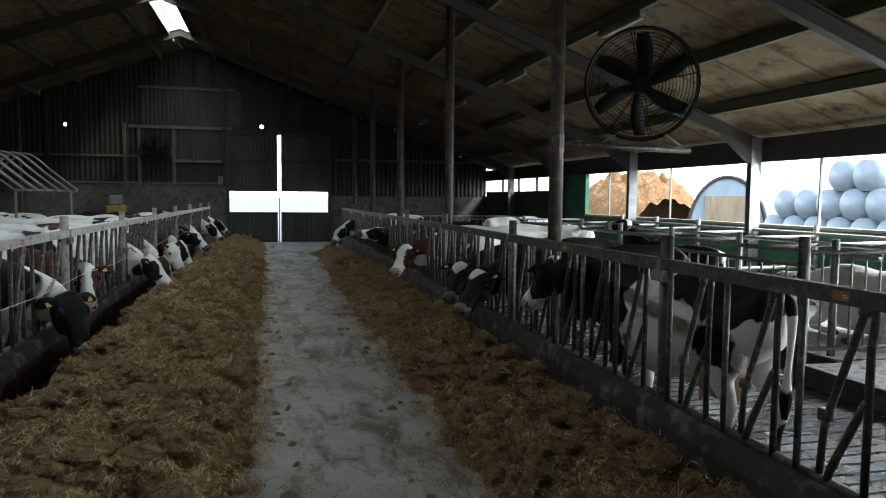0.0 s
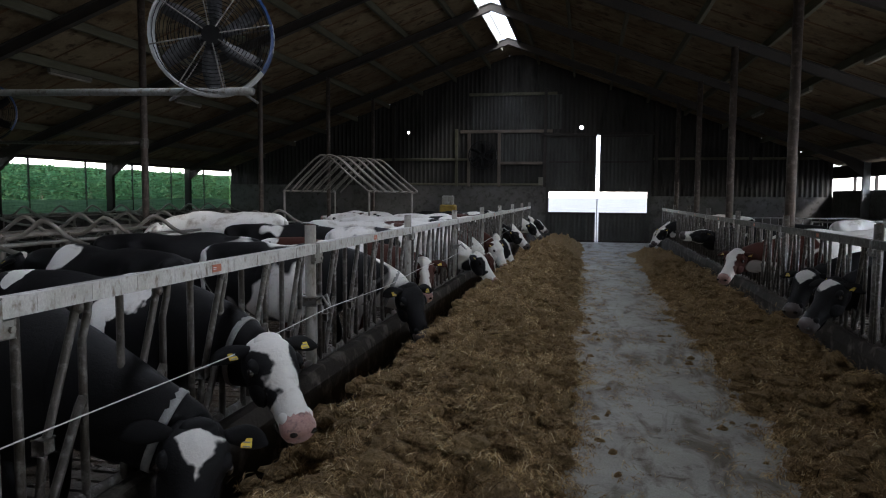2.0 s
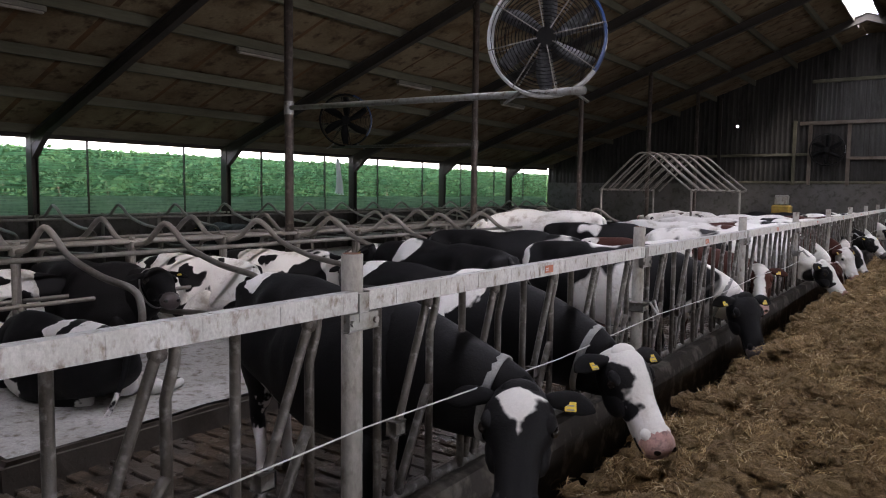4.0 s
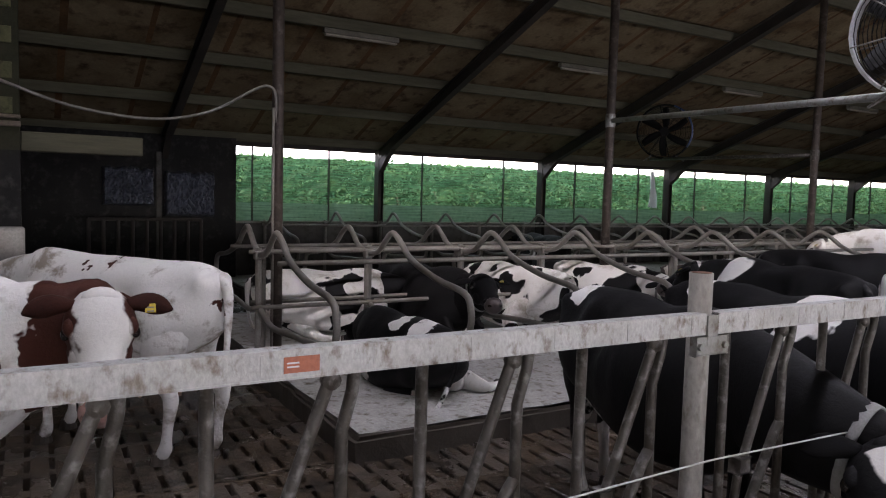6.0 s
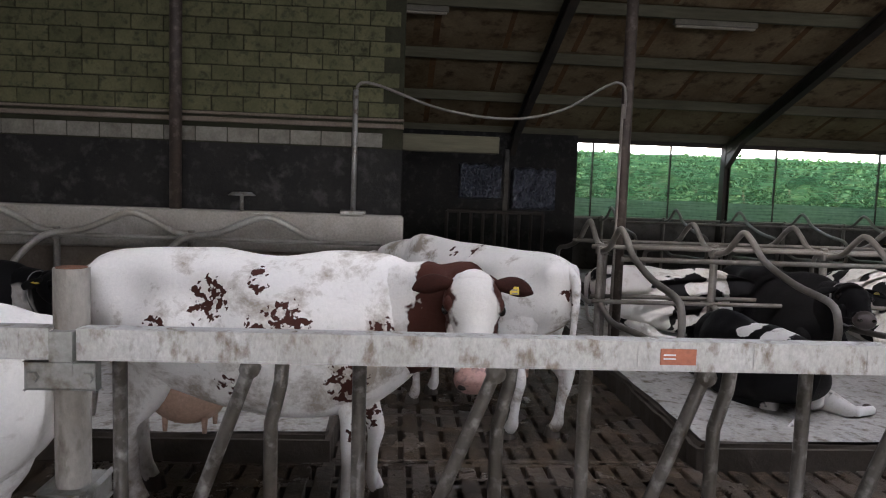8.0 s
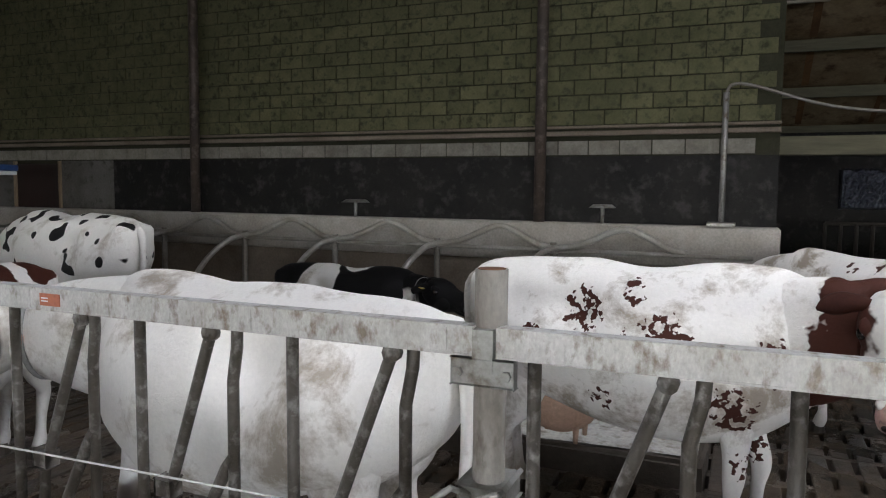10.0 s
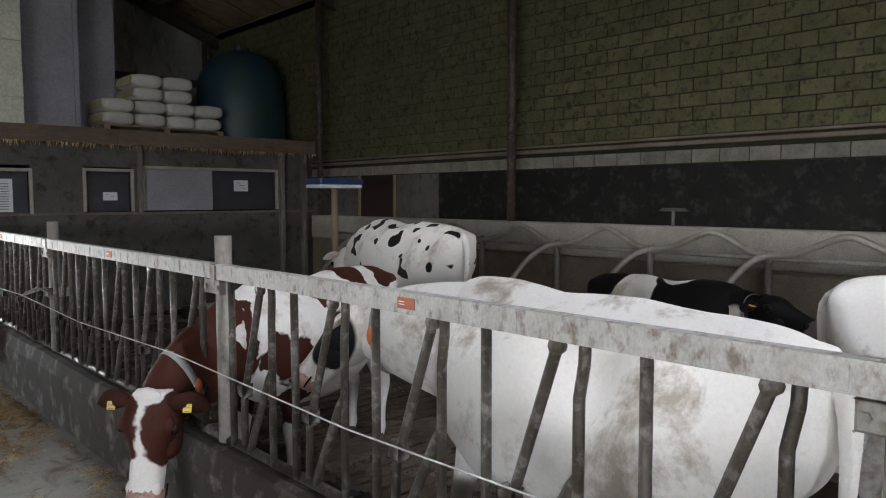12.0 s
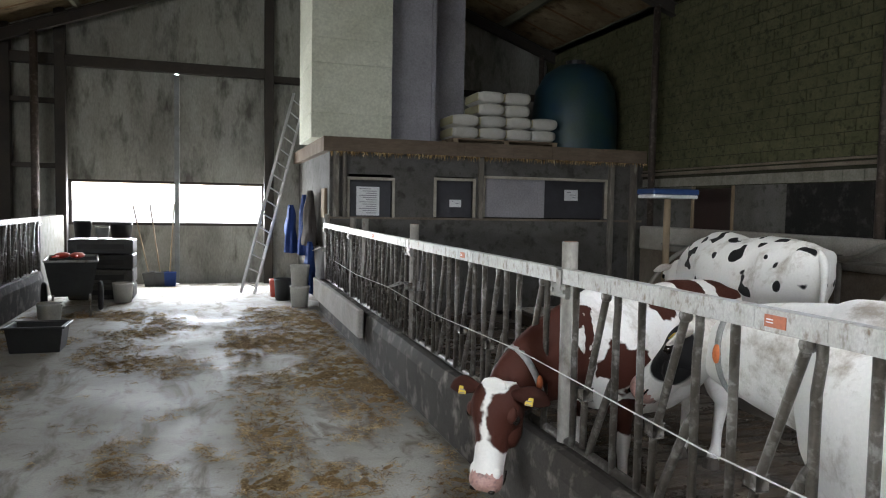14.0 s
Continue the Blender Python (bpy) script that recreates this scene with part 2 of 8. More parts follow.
    "leaf": surface("hedge_leaves", (0.06, 0.14, 0.03), (0.035, 0.09, 0.02), 30, 0.9, 0.6, 0, 0.2, tint=(0.12, 0.2, 0.05)),
    "grass": surface("roadside_grass", (0.12, 0.17, 0.05), (0.09, 0.13, 0.04), 20, 0.6, 0.9, 0, 0.5),
    "hoof": surface("dark_hoof_horn", (0.06, 0.05, 0.04), (0.1, 0.085, 0.07), 60, 6, 0.6, 0, 0.2),
    "eye": surface("dark_wet_eye", (0.012, 0.009, 0.008), (0.02, 0.015, 0.012), 60, 6, 0.15, 0, 0.0),
    "muzzle_pink": surface("pink_muzzle", (0.50, 0.29, 0.25), (0.42, 0.25, 0.22), 90, 9, 0.42, 0, 0.2, tint=(0.2, 0.13, 0.12)),
    "muzzle_dark": surface("dark_muzzle", (0.07, 0.06, 0.058), (0.12, 0.095, 0.09), 90, 9, 0.4, 0, 0.2),
    "udder": surface("pink_udder_skin", (0.55, 0.38, 0.29), (0.45, 0.29, 0.21), 60, 5, 0.7, 0, 0.2),
    "collar": surface("worn_neck_strap", (0.40, 0.40, 0.39), (0.26, 0.26, 0.25), 120, 9, 0.8, 0, 0.2),
    "orange_tag": surface("orange_transponder", (0.62, 0.17, 0.05), (0.5, 0.13, 0.04), 80, 9, 0.5, 0, 0.05),
}


def silage():
    m, t, b = nodes_of("brown_grass_silage")
    co = coords(t)
    f1, f2, f3 = noisy(t, co, 26, 8, 0.75, 1.5), noisy(t, co, 2.2, 5, 0.6), noisy(t, co, 90, 3, 0.6, 2.0)
    c = ramp(t, f1, (0.3, (0.05, 0.03, 0.012)), (0.5, (0.31, 0.20, 0.088)), (0.72, (0.62, 0.43, 0.21)))
    c = mix(t, ramp(t, f2, (0.4, (0, 0, 0)), (0.66, (1, 1, 1))), c, mix(t, 0.5, c, (0.33, 0.24, 0.11)))
    c = mix(t, 0.5, c, ramp(t, f3, (0.35, (0.4, 0.4, 0.4)), (0.65, (1, 1, 1))), "MULTIPLY")
    t.links.new(c, b.inputs["Base Color"])
    b.inputs["Roughness"].default_value = 0.95
    bp = node(t, "ShaderNodeBump", {"Height": mathn(t, "ADD", f1, mathn(t, "MULTIPLY", f3, 0.5)), "Strength": 1.0, "Distance": 0.04})
    t.links.new(bp.outputs["Normal"], b.inputs["Normal"])
    return m


def straw():
    m, t, b = nodes_of("silage_stalks")
    r = node(t, "ShaderNodeNewGeometry").outputs["Random Per Island"]
    seen = node(t, "ShaderNodeMix", {0: 0.85}, data_type="RGBA", blend_type="MULTIPLY")
    t.links.new(ramp(t, noisy(t, coords(t), 4.5, 4, 0.65, 0.6), (0.38, (0.34, 0.29, 0.24)), (0.58, (1, 1, 1))), seen.inputs[7])
    t.links.new(seen.outputs[2], b.inputs["Base Color"])
    b.inputs["Specular IOR Level"].default_value = 0.2
    t.links.new(ramp(t, r, (0.0, (0.09, 0.055, 0.022)), (0.4, (0.40, 0.265, 0.12)), (0.8, (0.66, 0.47, 0.23)), (1.0, (0.85, 0.71, 0.45))), seen.inputs[6])
    b.inputs["Roughness"].default_value = 0.8
    return m


def netting(name, dark, pale, open_share):
    """Green windbreak net that lets part of the daylight through."""
    m, t, b = nodes_of(name)
    co = coords(t)
    n = noisy(t, co, 9.0, 5, 0.7)
    c = ramp(t, n, (0.3, dark), (0.7, pale))
    t.links.new(c, b.inputs["Base Color"])
    b.inputs["Roughness"].default_value = 0.8
    tl = node(t, "ShaderNodeBsdfTranslucent", {"Color": c})
    tr = node(t, "ShaderNodeBsdfTransparent", {"Color": (0.72, 0.82, 0.74, 1)})
    a = node(t, "ShaderNodeMixShader", {0: 0.38, 1: b.outputs[0], 2: tl.outputs[0]})
    wv = node(t, "ShaderNodeTexNoise", {"Vector": coords(t, 2.0, False, (1, 0.25, 6)), "Scale": 6.0, "Detail": 3.0}).outputs["Fac"]
    k = ramp(t, wv, (0.35, (0.15 * open_share,) * 3), (0.65, (0.42 * open_share,) * 3))
    e = node(t, "ShaderNodeMixShader", {0: k, 1: a.outputs[0], 2: tr.outputs[0]})
    t.links.new(e.outputs[0], t.nodes["Material Output"].inputs["Surface"])
    return m


def alley():
    """Worn concrete with brown trodden dirt, pale scraped streaks and damp patches."""
    m, t, b = nodes_of("worn_alley_concrete")
    co, long = coords(t), coords(t, 4.0, False, (1, 0.35, 1))
    fine, blot, streak = noisy(t, co, 70, 6, 0.7), noisy(t, co, 1.3, 8, 0.68, 0.5), noisy(t, long, 3.4, 7, 0.66, 0.6)
    c = mix(t, ramp(t, blot, (0.36, (0, 0, 0)), (0.62, (1, 1, 1))), (0.33, 0.315, 0.275), (0.47, 0.455, 0.405))
    c = mix(t, ramp(t, streak, (0.50, (0, 0, 0)), (0.64, (0.9, 0.9, 0.9))), c, (0.15, 0.12, 0.085))
    c = mix(t, ramp(t, noisy(t, co, 5.5, 7, 0.72, 0.8), (0.56, (0, 0, 0)), (0.68, (0.8, 0.8, 0.8))), c, (0.10, 0.075, 0.05))
    c = mix(t, 0.6, c, ramp(t, fine, (0.3, (0.4, 0.4, 0.4)), (0.68, (1, 1, 1))), "MULTIPLY")
    t.links.new(c, b.inputs["Base Color"])
    damp = noisy(t, coords(t, 8.0), 1.7, 6, 0.62, 0.4)
    ro = ramp(t, damp, (0.42, (0.82, 0.82, 0.82)), (0.66, (0.54, 0.54, 0.54)))
    t.links.new(mathn(t, "MULTIPLY_ADD", fine, 0.2, mathn(t, "SUBTRACT", node(t, "ShaderNodeRGBToBW", {"Color": ro}).outputs[0], 0.1)), b.inputs["Roughness"])
    b.inputs["Specular IOR Level"].default_value = 0.3
    bp = node(t, "ShaderNodeBump", {"Height": mathn(t, "MULTIPLY_ADD", streak, 0.7, fine), "Strength": 0.4, "Distance": 0.012})
    t.links.new(bp.outputs["Normal"], b.inputs["Normal"])
    return m


def slat_concrete():
    """Dung-brown slats under a broken film of water."""
    m, t, b = nodes_of("wet_slat_concrete")
    co = node(t, "ShaderNodeNewGeometry").outputs["Position"]
    fine, blot, film = noisy(t, co, 45, 6, 0.7), noisy(t, co, 2.4, 6, 0.65, 0.5), noisy(t, co, 1.1, 6, 0.6, 0.3)
    c = mix(t, ramp(t, blot, (0.38, (0, 0, 0)), (0.62, (1, 1, 1))), (0.05, 0.042, 0.035), (0.115, 0.082, 0.055))
    c = mix(t, ramp(t, noisy(t, co, 7.0, 6, 0.7), (0.55, (0, 0, 0)), (0.68, (0.7, 0.7, 0.7))), c, (0.17, 0.14, 0.11))
    c = mix(t, 0.5, c, ramp(t, fine, (0.3, (0.4, 0.4, 0.4)), (0.7, (1, 1, 1))), "MULTIPLY")
    t.links.new(c, b.inputs["Base Color"])
    ro = ramp(t, film, (0.40, (0.45, 0.45, 0.45)), (0.54, (0.10, 0.10, 0.10)))
    t.links.new(mathn(t, "MULTIPLY_ADD", fine, 0.16, mathn(t, "SUBTRACT", node(t, "ShaderNodeRGBToBW", {"Color": ro}).outputs[0], 0.08)), b.inputs["Roughness"])
    b.inputs["Specular IOR Level"].default_value = 1.0
    bp = node(t, "ShaderNodeBump", {"Height": mathn(t, "MULTIPLY_ADD", noisy(t, co, 13, 4, 0.6), 2.5, fine), "Strength": 0.55, "Distance": 0.02})
    t.links.new(bp.outputs["Normal"], b.inputs["Normal"])
    return m


def glow(name, rgb, power):
    m, t, b = nodes_of(name)
    b.inputs["Base Color"].default_value = (*rgb, 1)
    b.inputs["Emission Color"].default_value = (*rgb, 1)
    b.inputs["Emission Strength"].default_value = power
    return m


M["silage"], M["straw"], M["net"], M["low_net"] = silage(), straw(), netting("green_windbreak_net", (0.022, 0.075, 0.035), (0.07, 0.18, 0.085), 1.0), netting("pale_lower_net", (0.16, 0.27, 0.19), (0.28, 0.40, 0.31), 1.2)
M["cloth"] = netting("thin_white_cloth", (0.78, 0.79, 0.8), (0.88, 0.88, 0.88), 0.0)
M["alley"], M["slat"], M["lamp_glow"] = alley(), slat_concrete(), glow("lamp_glass", (1.0, 0.98, 0.94), 3.0)
WHITE, BLACK, RED = (0.84, 0.82, 0.785), (0.007, 0.0068, 0.0075), (0.058, 0.018, 0.012)


def hide(t, b, mask, dark, white, co, soil=0.0):
    """Coat colour from a mask (1: dark), with hair grain and dirt of its own shape."""
    hair = noisy(t, co, 60.0, 4, 0.7, 0.5)
    dirt = ramp(t, noisy(t, co, 2.8, 8, 0.7, 0.25), (0.53 - soil, (0, 0, 0)), (0.68 - soil * 2.6, (1, 1, 1)))
    wh = mix(t, mathn(t, "MULTIPLY", node(t, "ShaderNodeRGBToBW", {"Color": dirt}).outputs[0], 0.75 + soil * 3), white, (0.33 - soil * 2.4, 0.27 - soil * 2.2, 0.20 - soil * 1.8))
    c = mix(t, mask, wh, dark)
    c = mix(t, 0.22, c, ramp(t, hair, (0.3, (0.55, 0.55, 0.55)), (0.7, (1, 1, 1))), "MULTIPLY")
    t.links.new(c, b.inputs["Base Color"])
    t.links.new(mathn(t, "MULTIPLY_ADD", mask, -0.12, 0.74), b.inputs["Roughness"])
    t.links.new(mathn(t, "MULTIPLY_ADD", mask, 0.05, 0.12), b.inputs["Specular IOR Level"])
    lump = noisy(t, co, 7.0, 4, 0.55)
    bp = node(t, "ShaderNodeBump", {"Height": mathn(t, "MULTIPLY_ADD", lump, 1.4, hair), "Strength": 0.3, "Distance": 0.012})
    t.links.new(bp.outputs["Normal"], b.inputs["Normal"])


COATS = {}


def coat(tone="black", white=0.5, scale=1.1, seed=0.0, spots=False, soil=0.0):
    """Coat of patches: white is the share of white hair."""
    key = (tone, white, scale, seed, spots, soil)
    if key not in COATS:
        m, t, b = nodes_of(f"{tone}_and_white_coat")
        co = coords(t, seed)
        n = noisy(t, co, scale, 2.5 if not spots else 3.5, 0.5, 0.35)
        if spots == "clusters":
            n = mathn(t, "ADD", noisy(t, co, scale, 1.0, 0.5, 0.3), mathn(t, "MULTIPLY", mathn(t, "SUBTRACT", noisy(t, coords(t, seed + 9), 2.1, 1.5, 0.5), 0.5), 0.75))
        if spots == "dots":
            n = noisy(t, co, scale, 0.0, 0.5, 0.0)
        lo = 0.30 + 0.42 * white
        mask = ramp(t, n, (lo, (0, 0, 0)), (lo + 0.018, (1, 1, 1)))
        hide(t, b, mask, BLACK if tone == "black" else RED, WHITE, coords(t, seed + 3), soil)
        COATS[key] = m
    return COATS[key]


def marked(tone, blobs, seed=0.0, grain=16.0, rag=2.4, dark_base=False, soil=0.0, cap=1.0):
    """Coat with marks at given places: x along the body, z up, radius; rag and cap: how far they break up."""
    m, t, b = nodes_of(f"{tone}_marked_coat")
    s = node(t, "ShaderNodeSeparateXYZ", {"Vector": node(t, "ShaderNodeTexCoord").outputs["Object"]})
    best = -9.0
    for bx, bz, r in blobs:
        dx, dz = mathn(t, "SUBTRACT", s.outputs["X"], bx), mathn(t, "SUBTRACT", s.outputs["Z"], bz)
        d = mathn(t, "SQRT", mathn(t, "ADD", mathn(t, "MULTIPLY", dx, dx), mathn(t, "MULTIPLY", dz, dz)))
        best = mathn(t, "MAXIMUM", mathn(t, "MULTIPLY_ADD", d, -1.0 / r, 1.0), best)
    best = mathn(t, "MINIMUM", best, cap)
    n = noisy(t, coords(t, seed), grain, 2.5, 0.5, 0.3)
    v = mathn(t, "MULTIPLY_ADD", mathn(t, "SUBTRACT", n, 0.5), rag, best)
    stops = ((0.49, (1, 1, 1)), (0.53, (0, 0, 0))) if dark_base else ((0.49, (0, 0, 0)), (0.53, (1, 1, 1)))
    mask = ramp(t, mathn(t, "MULTIPLY_ADD", v, 0.5, 0.5), *stops)
    hide(t, b, mask, BLACK if tone == "black" else RED, WHITE, coords(t, seed + 3), soil)
    return m


FACES = {}


def face(tone="black", style="blaze", seed=0.0):
    """Head markings along the face: x runs from poll to nose, y across."""
    key = (tone, style, seed)
    if key not in FACES:
        m, t, b = nodes_of(f"{tone}_{style}_face")
        raw = node(t, "ShaderNodeTexCoord").outputs["Object"]
        s = node(t, "ShaderNodeSeparateXYZ", {"Vector": raw})
        co = coords(t, seed)
        wob = mathn(t, "MULTIPLY", mathn(t, "SUBTRACT", noisy(t, co, 7.0, 3, 0.5), 0.5), 0.16)
        ay = mathn(t, "ADD", mathn(t, "ABSOLUTE", s.outputs["Y"]), wob)
        x = s.outputs["X"]
        if style == "blaze":
            w = mathn(t, "MULTIPLY_ADD", mathn(t, "MAXIMUM", mathn(t, "SUBTRACT", x, 0.33), 0.0), 0.6, 0.032)
        elif style == "wide":
            w = mathn(t, "MULTIPLY_ADD", mathn(t, "MAXIMUM", mathn(t, "SUBTRACT", x, 0.34), 0.0), 0.95, 0.05)
            w = mathn(t, "ADD", w, mathn(t, "MULTIPLY", mathn(t, "MAXIMUM", mathn(t, "SUBTRACT", 0.12, x), 0.0), 0.55))
        elif style == "broad":
            w = mathn(t, "MULTIPLY_ADD", mathn(t, "MAXIMUM", mathn(t, "SUBTRACT", x, 0.28), 0.0), 0.9, 0.083)
        elif style == "triangle":
            w = mathn(t, "MINIMUM", mathn(t, "MULTIPLY_ADD", x, -0.36, 0.092), mathn(t, "MULTIPLY_ADD", x, 2.0, -0.02))
        elif style == "star":
            w = mathn(t, "MULTIPLY_ADD", x, -0.9, 0.055)
            w = mathn(t, "MAXIMUM", w, mathn(t, "MULTIPLY_ADD", mathn(t, "MAXIMUM", mathn(t, "SUBTRACT", x, 0.30), 0.0), 1.0, 0.012))
        elif style == "patch":
            gx = mathn(t, "MULTIPLY", mathn(t, "SUBTRACT", x, 0.2), 0.75)
            gy = mathn(t, "SUBTRACT", s.outputs["Y"], 0.12)
            gz = mathn(t, "ADD", s.outputs["Z"], 0.08)
            rr = mathn(t, "SQRT", mathn(t, "ADD", mathn(t, "ADD", mathn(t, "MULTIPLY", gx, gx), mathn(t, "MULTIPLY", gy, gy)), mathn(t, "MULTIPLY", gz, gz)))
            w = mathn(t, "ADD", mathn(t, "SUBTRACT", rr, 0.15), ay)
        elif style == "white":
            w = mathn(t, "MULTIPLY_ADD", x, 0.5, 0.16)
        else:
            w = mathn(t, "MULTIPLY_ADD", x, -0.5, -0.02)
        d = mathn(t, "SUBTRACT", ay, w)
        mask = ramp(t, mathn(t, "ADD", d, 0.5), (0.497, (0, 0, 0)), (0.51, (1, 1, 1)))
        hide(t, b, mask, BLACK if tone == "black" else RED, (0.74, 0.72, 0.68), coords(t, seed + 5))
        FACES[key] = m
    return FACES[key]


for tone_name, tone_rgb in (("black", BLACK), ("red", RED)):
    M["ear_" + tone_name] = surface(tone_name + "_ear_hair", tuple(v * 0.6 for v in tone_rgb), tone_rgb, 90, 6, 0.85, 0, 0.3)
M["ear_white"] = surface("white_ear_hair", (0.66, 0.62, 0.57), (0.5, 0.42, 0.36), 90, 6, 0.85, 0, 0.3)


def bib(tone, at, seed=0.0):
    """White towards the body, coloured from a ragged line on."""
    m, t, b = nodes_of(f"{tone}_neck_hair")
    x = node(t, "ShaderNodeSeparateXYZ", {"Vector": node(t, "ShaderNodeTexCoord").outputs["Object"]}).outputs["X"]
    wob = mathn(t, "MULTIPLY", mathn(t, "SUBTRACT", noisy(t, coords(t, seed), 4.5, 3, 0.6, 0.4), 0.5), 0.9)
    mask = ramp(t, mathn(t, "ADD", mathn(t, "SUBTRACT", mathn(t, "ADD", x, wob), at), 0.5), (0.49, (0, 0, 0)), (0.515, (1, 1, 1)))
    hide(t, b, mask, BLACK if tone == "black" else RED, WHITE, coords(t, seed + 3))
    return m


# ---- shapes ----
def finish(name, bm, material, smooth=False):
    me = bpy.data.meshes.new(name)
    bmesh.ops.recalc_face_normals(bm, faces=bm.faces[:])
    bm.to_mesh(me)
    bm.free()
    for mt in material if isinstance(material, (list, tuple)) else [material]:
        me.materials.append(mt)
    if smooth:
        me.polygons.foreach_set("use_smooth", [True] * len(me.polygons))
    return me


def part(name, bm, material, parent=None, label="", smooth=False):
    o = new(name, finish(name, bm, material, smooth))
    if parent:
        o.parent = parent
    if label:
        o["label"] = label
    return o


def share(name, mesh, parent, m=None, label=""):
    """A part on mesh data that others use too."""
    o = new(name, mesh)
    o.parent = parent
    if m is not None:
        o.matrix_basis = m
    if label:
        o["label"] = label
    return o


def thing(name, m=None, label="", category="", group="", kind=""):
    o = new(name)
    if m is not None:
        o.matrix_basis = m
    return tagged(o, label, category, group, kind)


def box(bm, x0, x1, y0, y1, z0, z1, bevel=0.0, turn=None):
    r = bmesh.ops.create_cube(bm, size=1)
    vs = r["verts"]
    for v in vs:
        v.co = Vector((x0 + (v.co.x + 0.5) * (x1 - x0), y0 + (v.co.y + 0.5) * (y1 - y0), z0 + (v.co.z + 0.5) * (z1 - z0)))
        if turn is not None:
            v.co = turn @ v.co
    if bevel:
        es = list({e for v in vs for e in v.link_edges})
        bmesh.ops.bevel(bm, geom=es, offset=bevel, segments=1, affect="EDGES")
    return bm


def curve_points(pts, steps):
    """Catmull-Rom through the points; each is a tuple of any length."""
    p = [np.array(q, float) for q in pts]
    p = [2 * p[0] - p[1]] + p + [2 * p[-1] - p[-2]]
    out = []
    for i in range(1, len(p) - 2):
        for k in range(steps):
            s = k / steps
            a, b, c, d = p[i - 1:i + 3]
            out.append(0.5 * (2 * b + (c - a) * s + (2 * a - 5 * b + 4 * c - d) * s * s + (3 * b - a - 3 * c + d) * s ** 3))
    out.append(p[-2])
    return out


def tube(bm, pts, r, n=8, steps=0, closed=False):
    """A round bar through the points, with closed ends."""
    if steps:
        pts = curve_points(pts, steps)
    pts = [Vector(q[:3]) for q in pts]
    rings, up = [], None
    for i, p in enumerate(pts):
        if closed:
            d = pts[(i + 1) % len(pts)] - pts[i - 1]
        else:
            d = pts[min(i + 1, len(pts) - 1)] - pts[max(i - 1, 0)]
        d.normalize()
        if up is None:
            up = Vector((0, 0, 1)) if abs(d.z) < 0.9 else Vector((1, 0, 0))
        side = d.cross(up).normalized()
        up = side.cross(d).normalized()
        rings.append([bm.verts.new(p + (side * math.cos(a) + up * math.sin(a)) * r) for a in (2 * math.pi * k / n for k in range(n))])
    m = len(rings)
    for i in range(m if closed else m - 1):
        a, b = rings[i], rings[(i + 1) % m]
        for k in range(n):
            bm.faces.new((a[k], a[(k + 1) % n], b[(k + 1) % n], b[k]))
    if not closed:
        bm.faces.new(rings[0])
        bm.faces.new(rings[-1][::-1])
    return bm


def disc(bm, c, r, h, n=20, axis="z", r2=None):
    """A short cylinder or cone from c along an axis."""
    turn = {"z": Matrix(), "x": pose(0, 0, 0, 0, 90, 0), "y": pose(0, 0, 0, -90, 0, 0)}[axis]
    bmesh.ops.create_cone(bm, cap_ends=True, segments=n, radius1=r, radius2=r if r2 is None else r2, depth=h, matrix=Matrix.Translation(c) @ turn @ Matrix.Translation((0, 0, h / 2)))
    return bm


def ball(bm, c, sx, sy, sz, u=12, v=8, turn=Matrix()):
    bmesh.ops.create_uvsphere(bm, u_segments=u, v_segments=v, radius=1, matrix=Matrix.Translation(c) @ turn @ Matrix.Diagonal((sx, sy, sz, 1)))
    return bm


# ---- the barn: plan ----
XL, XR, YB, YF = -15.75, 8.97, -17.0, 29.5          # side walls, yard door wall, far gable
RX, RZ, SLOPE_L, SLOPE_R = -3.0, 7.65, 0.363, 0.375    # ridge
FL, FR = -2.2, 2.4                                # feed fences
COW_Z, KERB_Z, RAIL_Z = -0.1, 0.52, 1.467
BAY, BAY0 = 4.7, 2.27
FRAMES = [BAY0 + BAY * k for k in range(-4, 7) if YB < BAY0 + BAY * k < YF - 0.3]


def roof_z(x):
    return RZ - (SLOPE_L * (RX - x) if x < RX else SLOPE_R * (x - RX))


def slab(name, label, cat, material, *boxes, bevel=0.0):
    bm = bmesh.new()
    for b in boxes:
        box(bm, *b, bevel=bevel)
    return tagged(part(name, bm, material), label, cat, kind="structure")


# ground outside, one sheet to the horizon with the barn's footprint left open
bm = bmesh.new()
big = 900
for x0, x1, y0, y1 in ((-big, XL, -big, big), (XR, big, -big, big), (XL, XR, YF, big), (XL, XR, -big, YB)):
    bm.faces.new([bm.verts.new(c) for c in ((x0, y0, -0.12), (x1, y0, -0.12), (x1, y1, -0.12), (x0, y1, -0.12))])
tagged(part("ground", bm, M["yard"]), "pale hard yard around the barn", "ground", kind="structure")
slab("floor", "worn grey concrete feed alley, damp and scattered with silage", "floor", M["alley"], (FL - 0.1, FR + 0.1, YB, YF, -0.3, 0.0))
slab("slurry_pit", "dark wet slurry under the slatted floor", "floor", M["dung"], (XL, FL - 0.1, YB, YF, -0.6, -0.34), (FR + 0.1, XR, YB, YF, -0.6, -0.34))


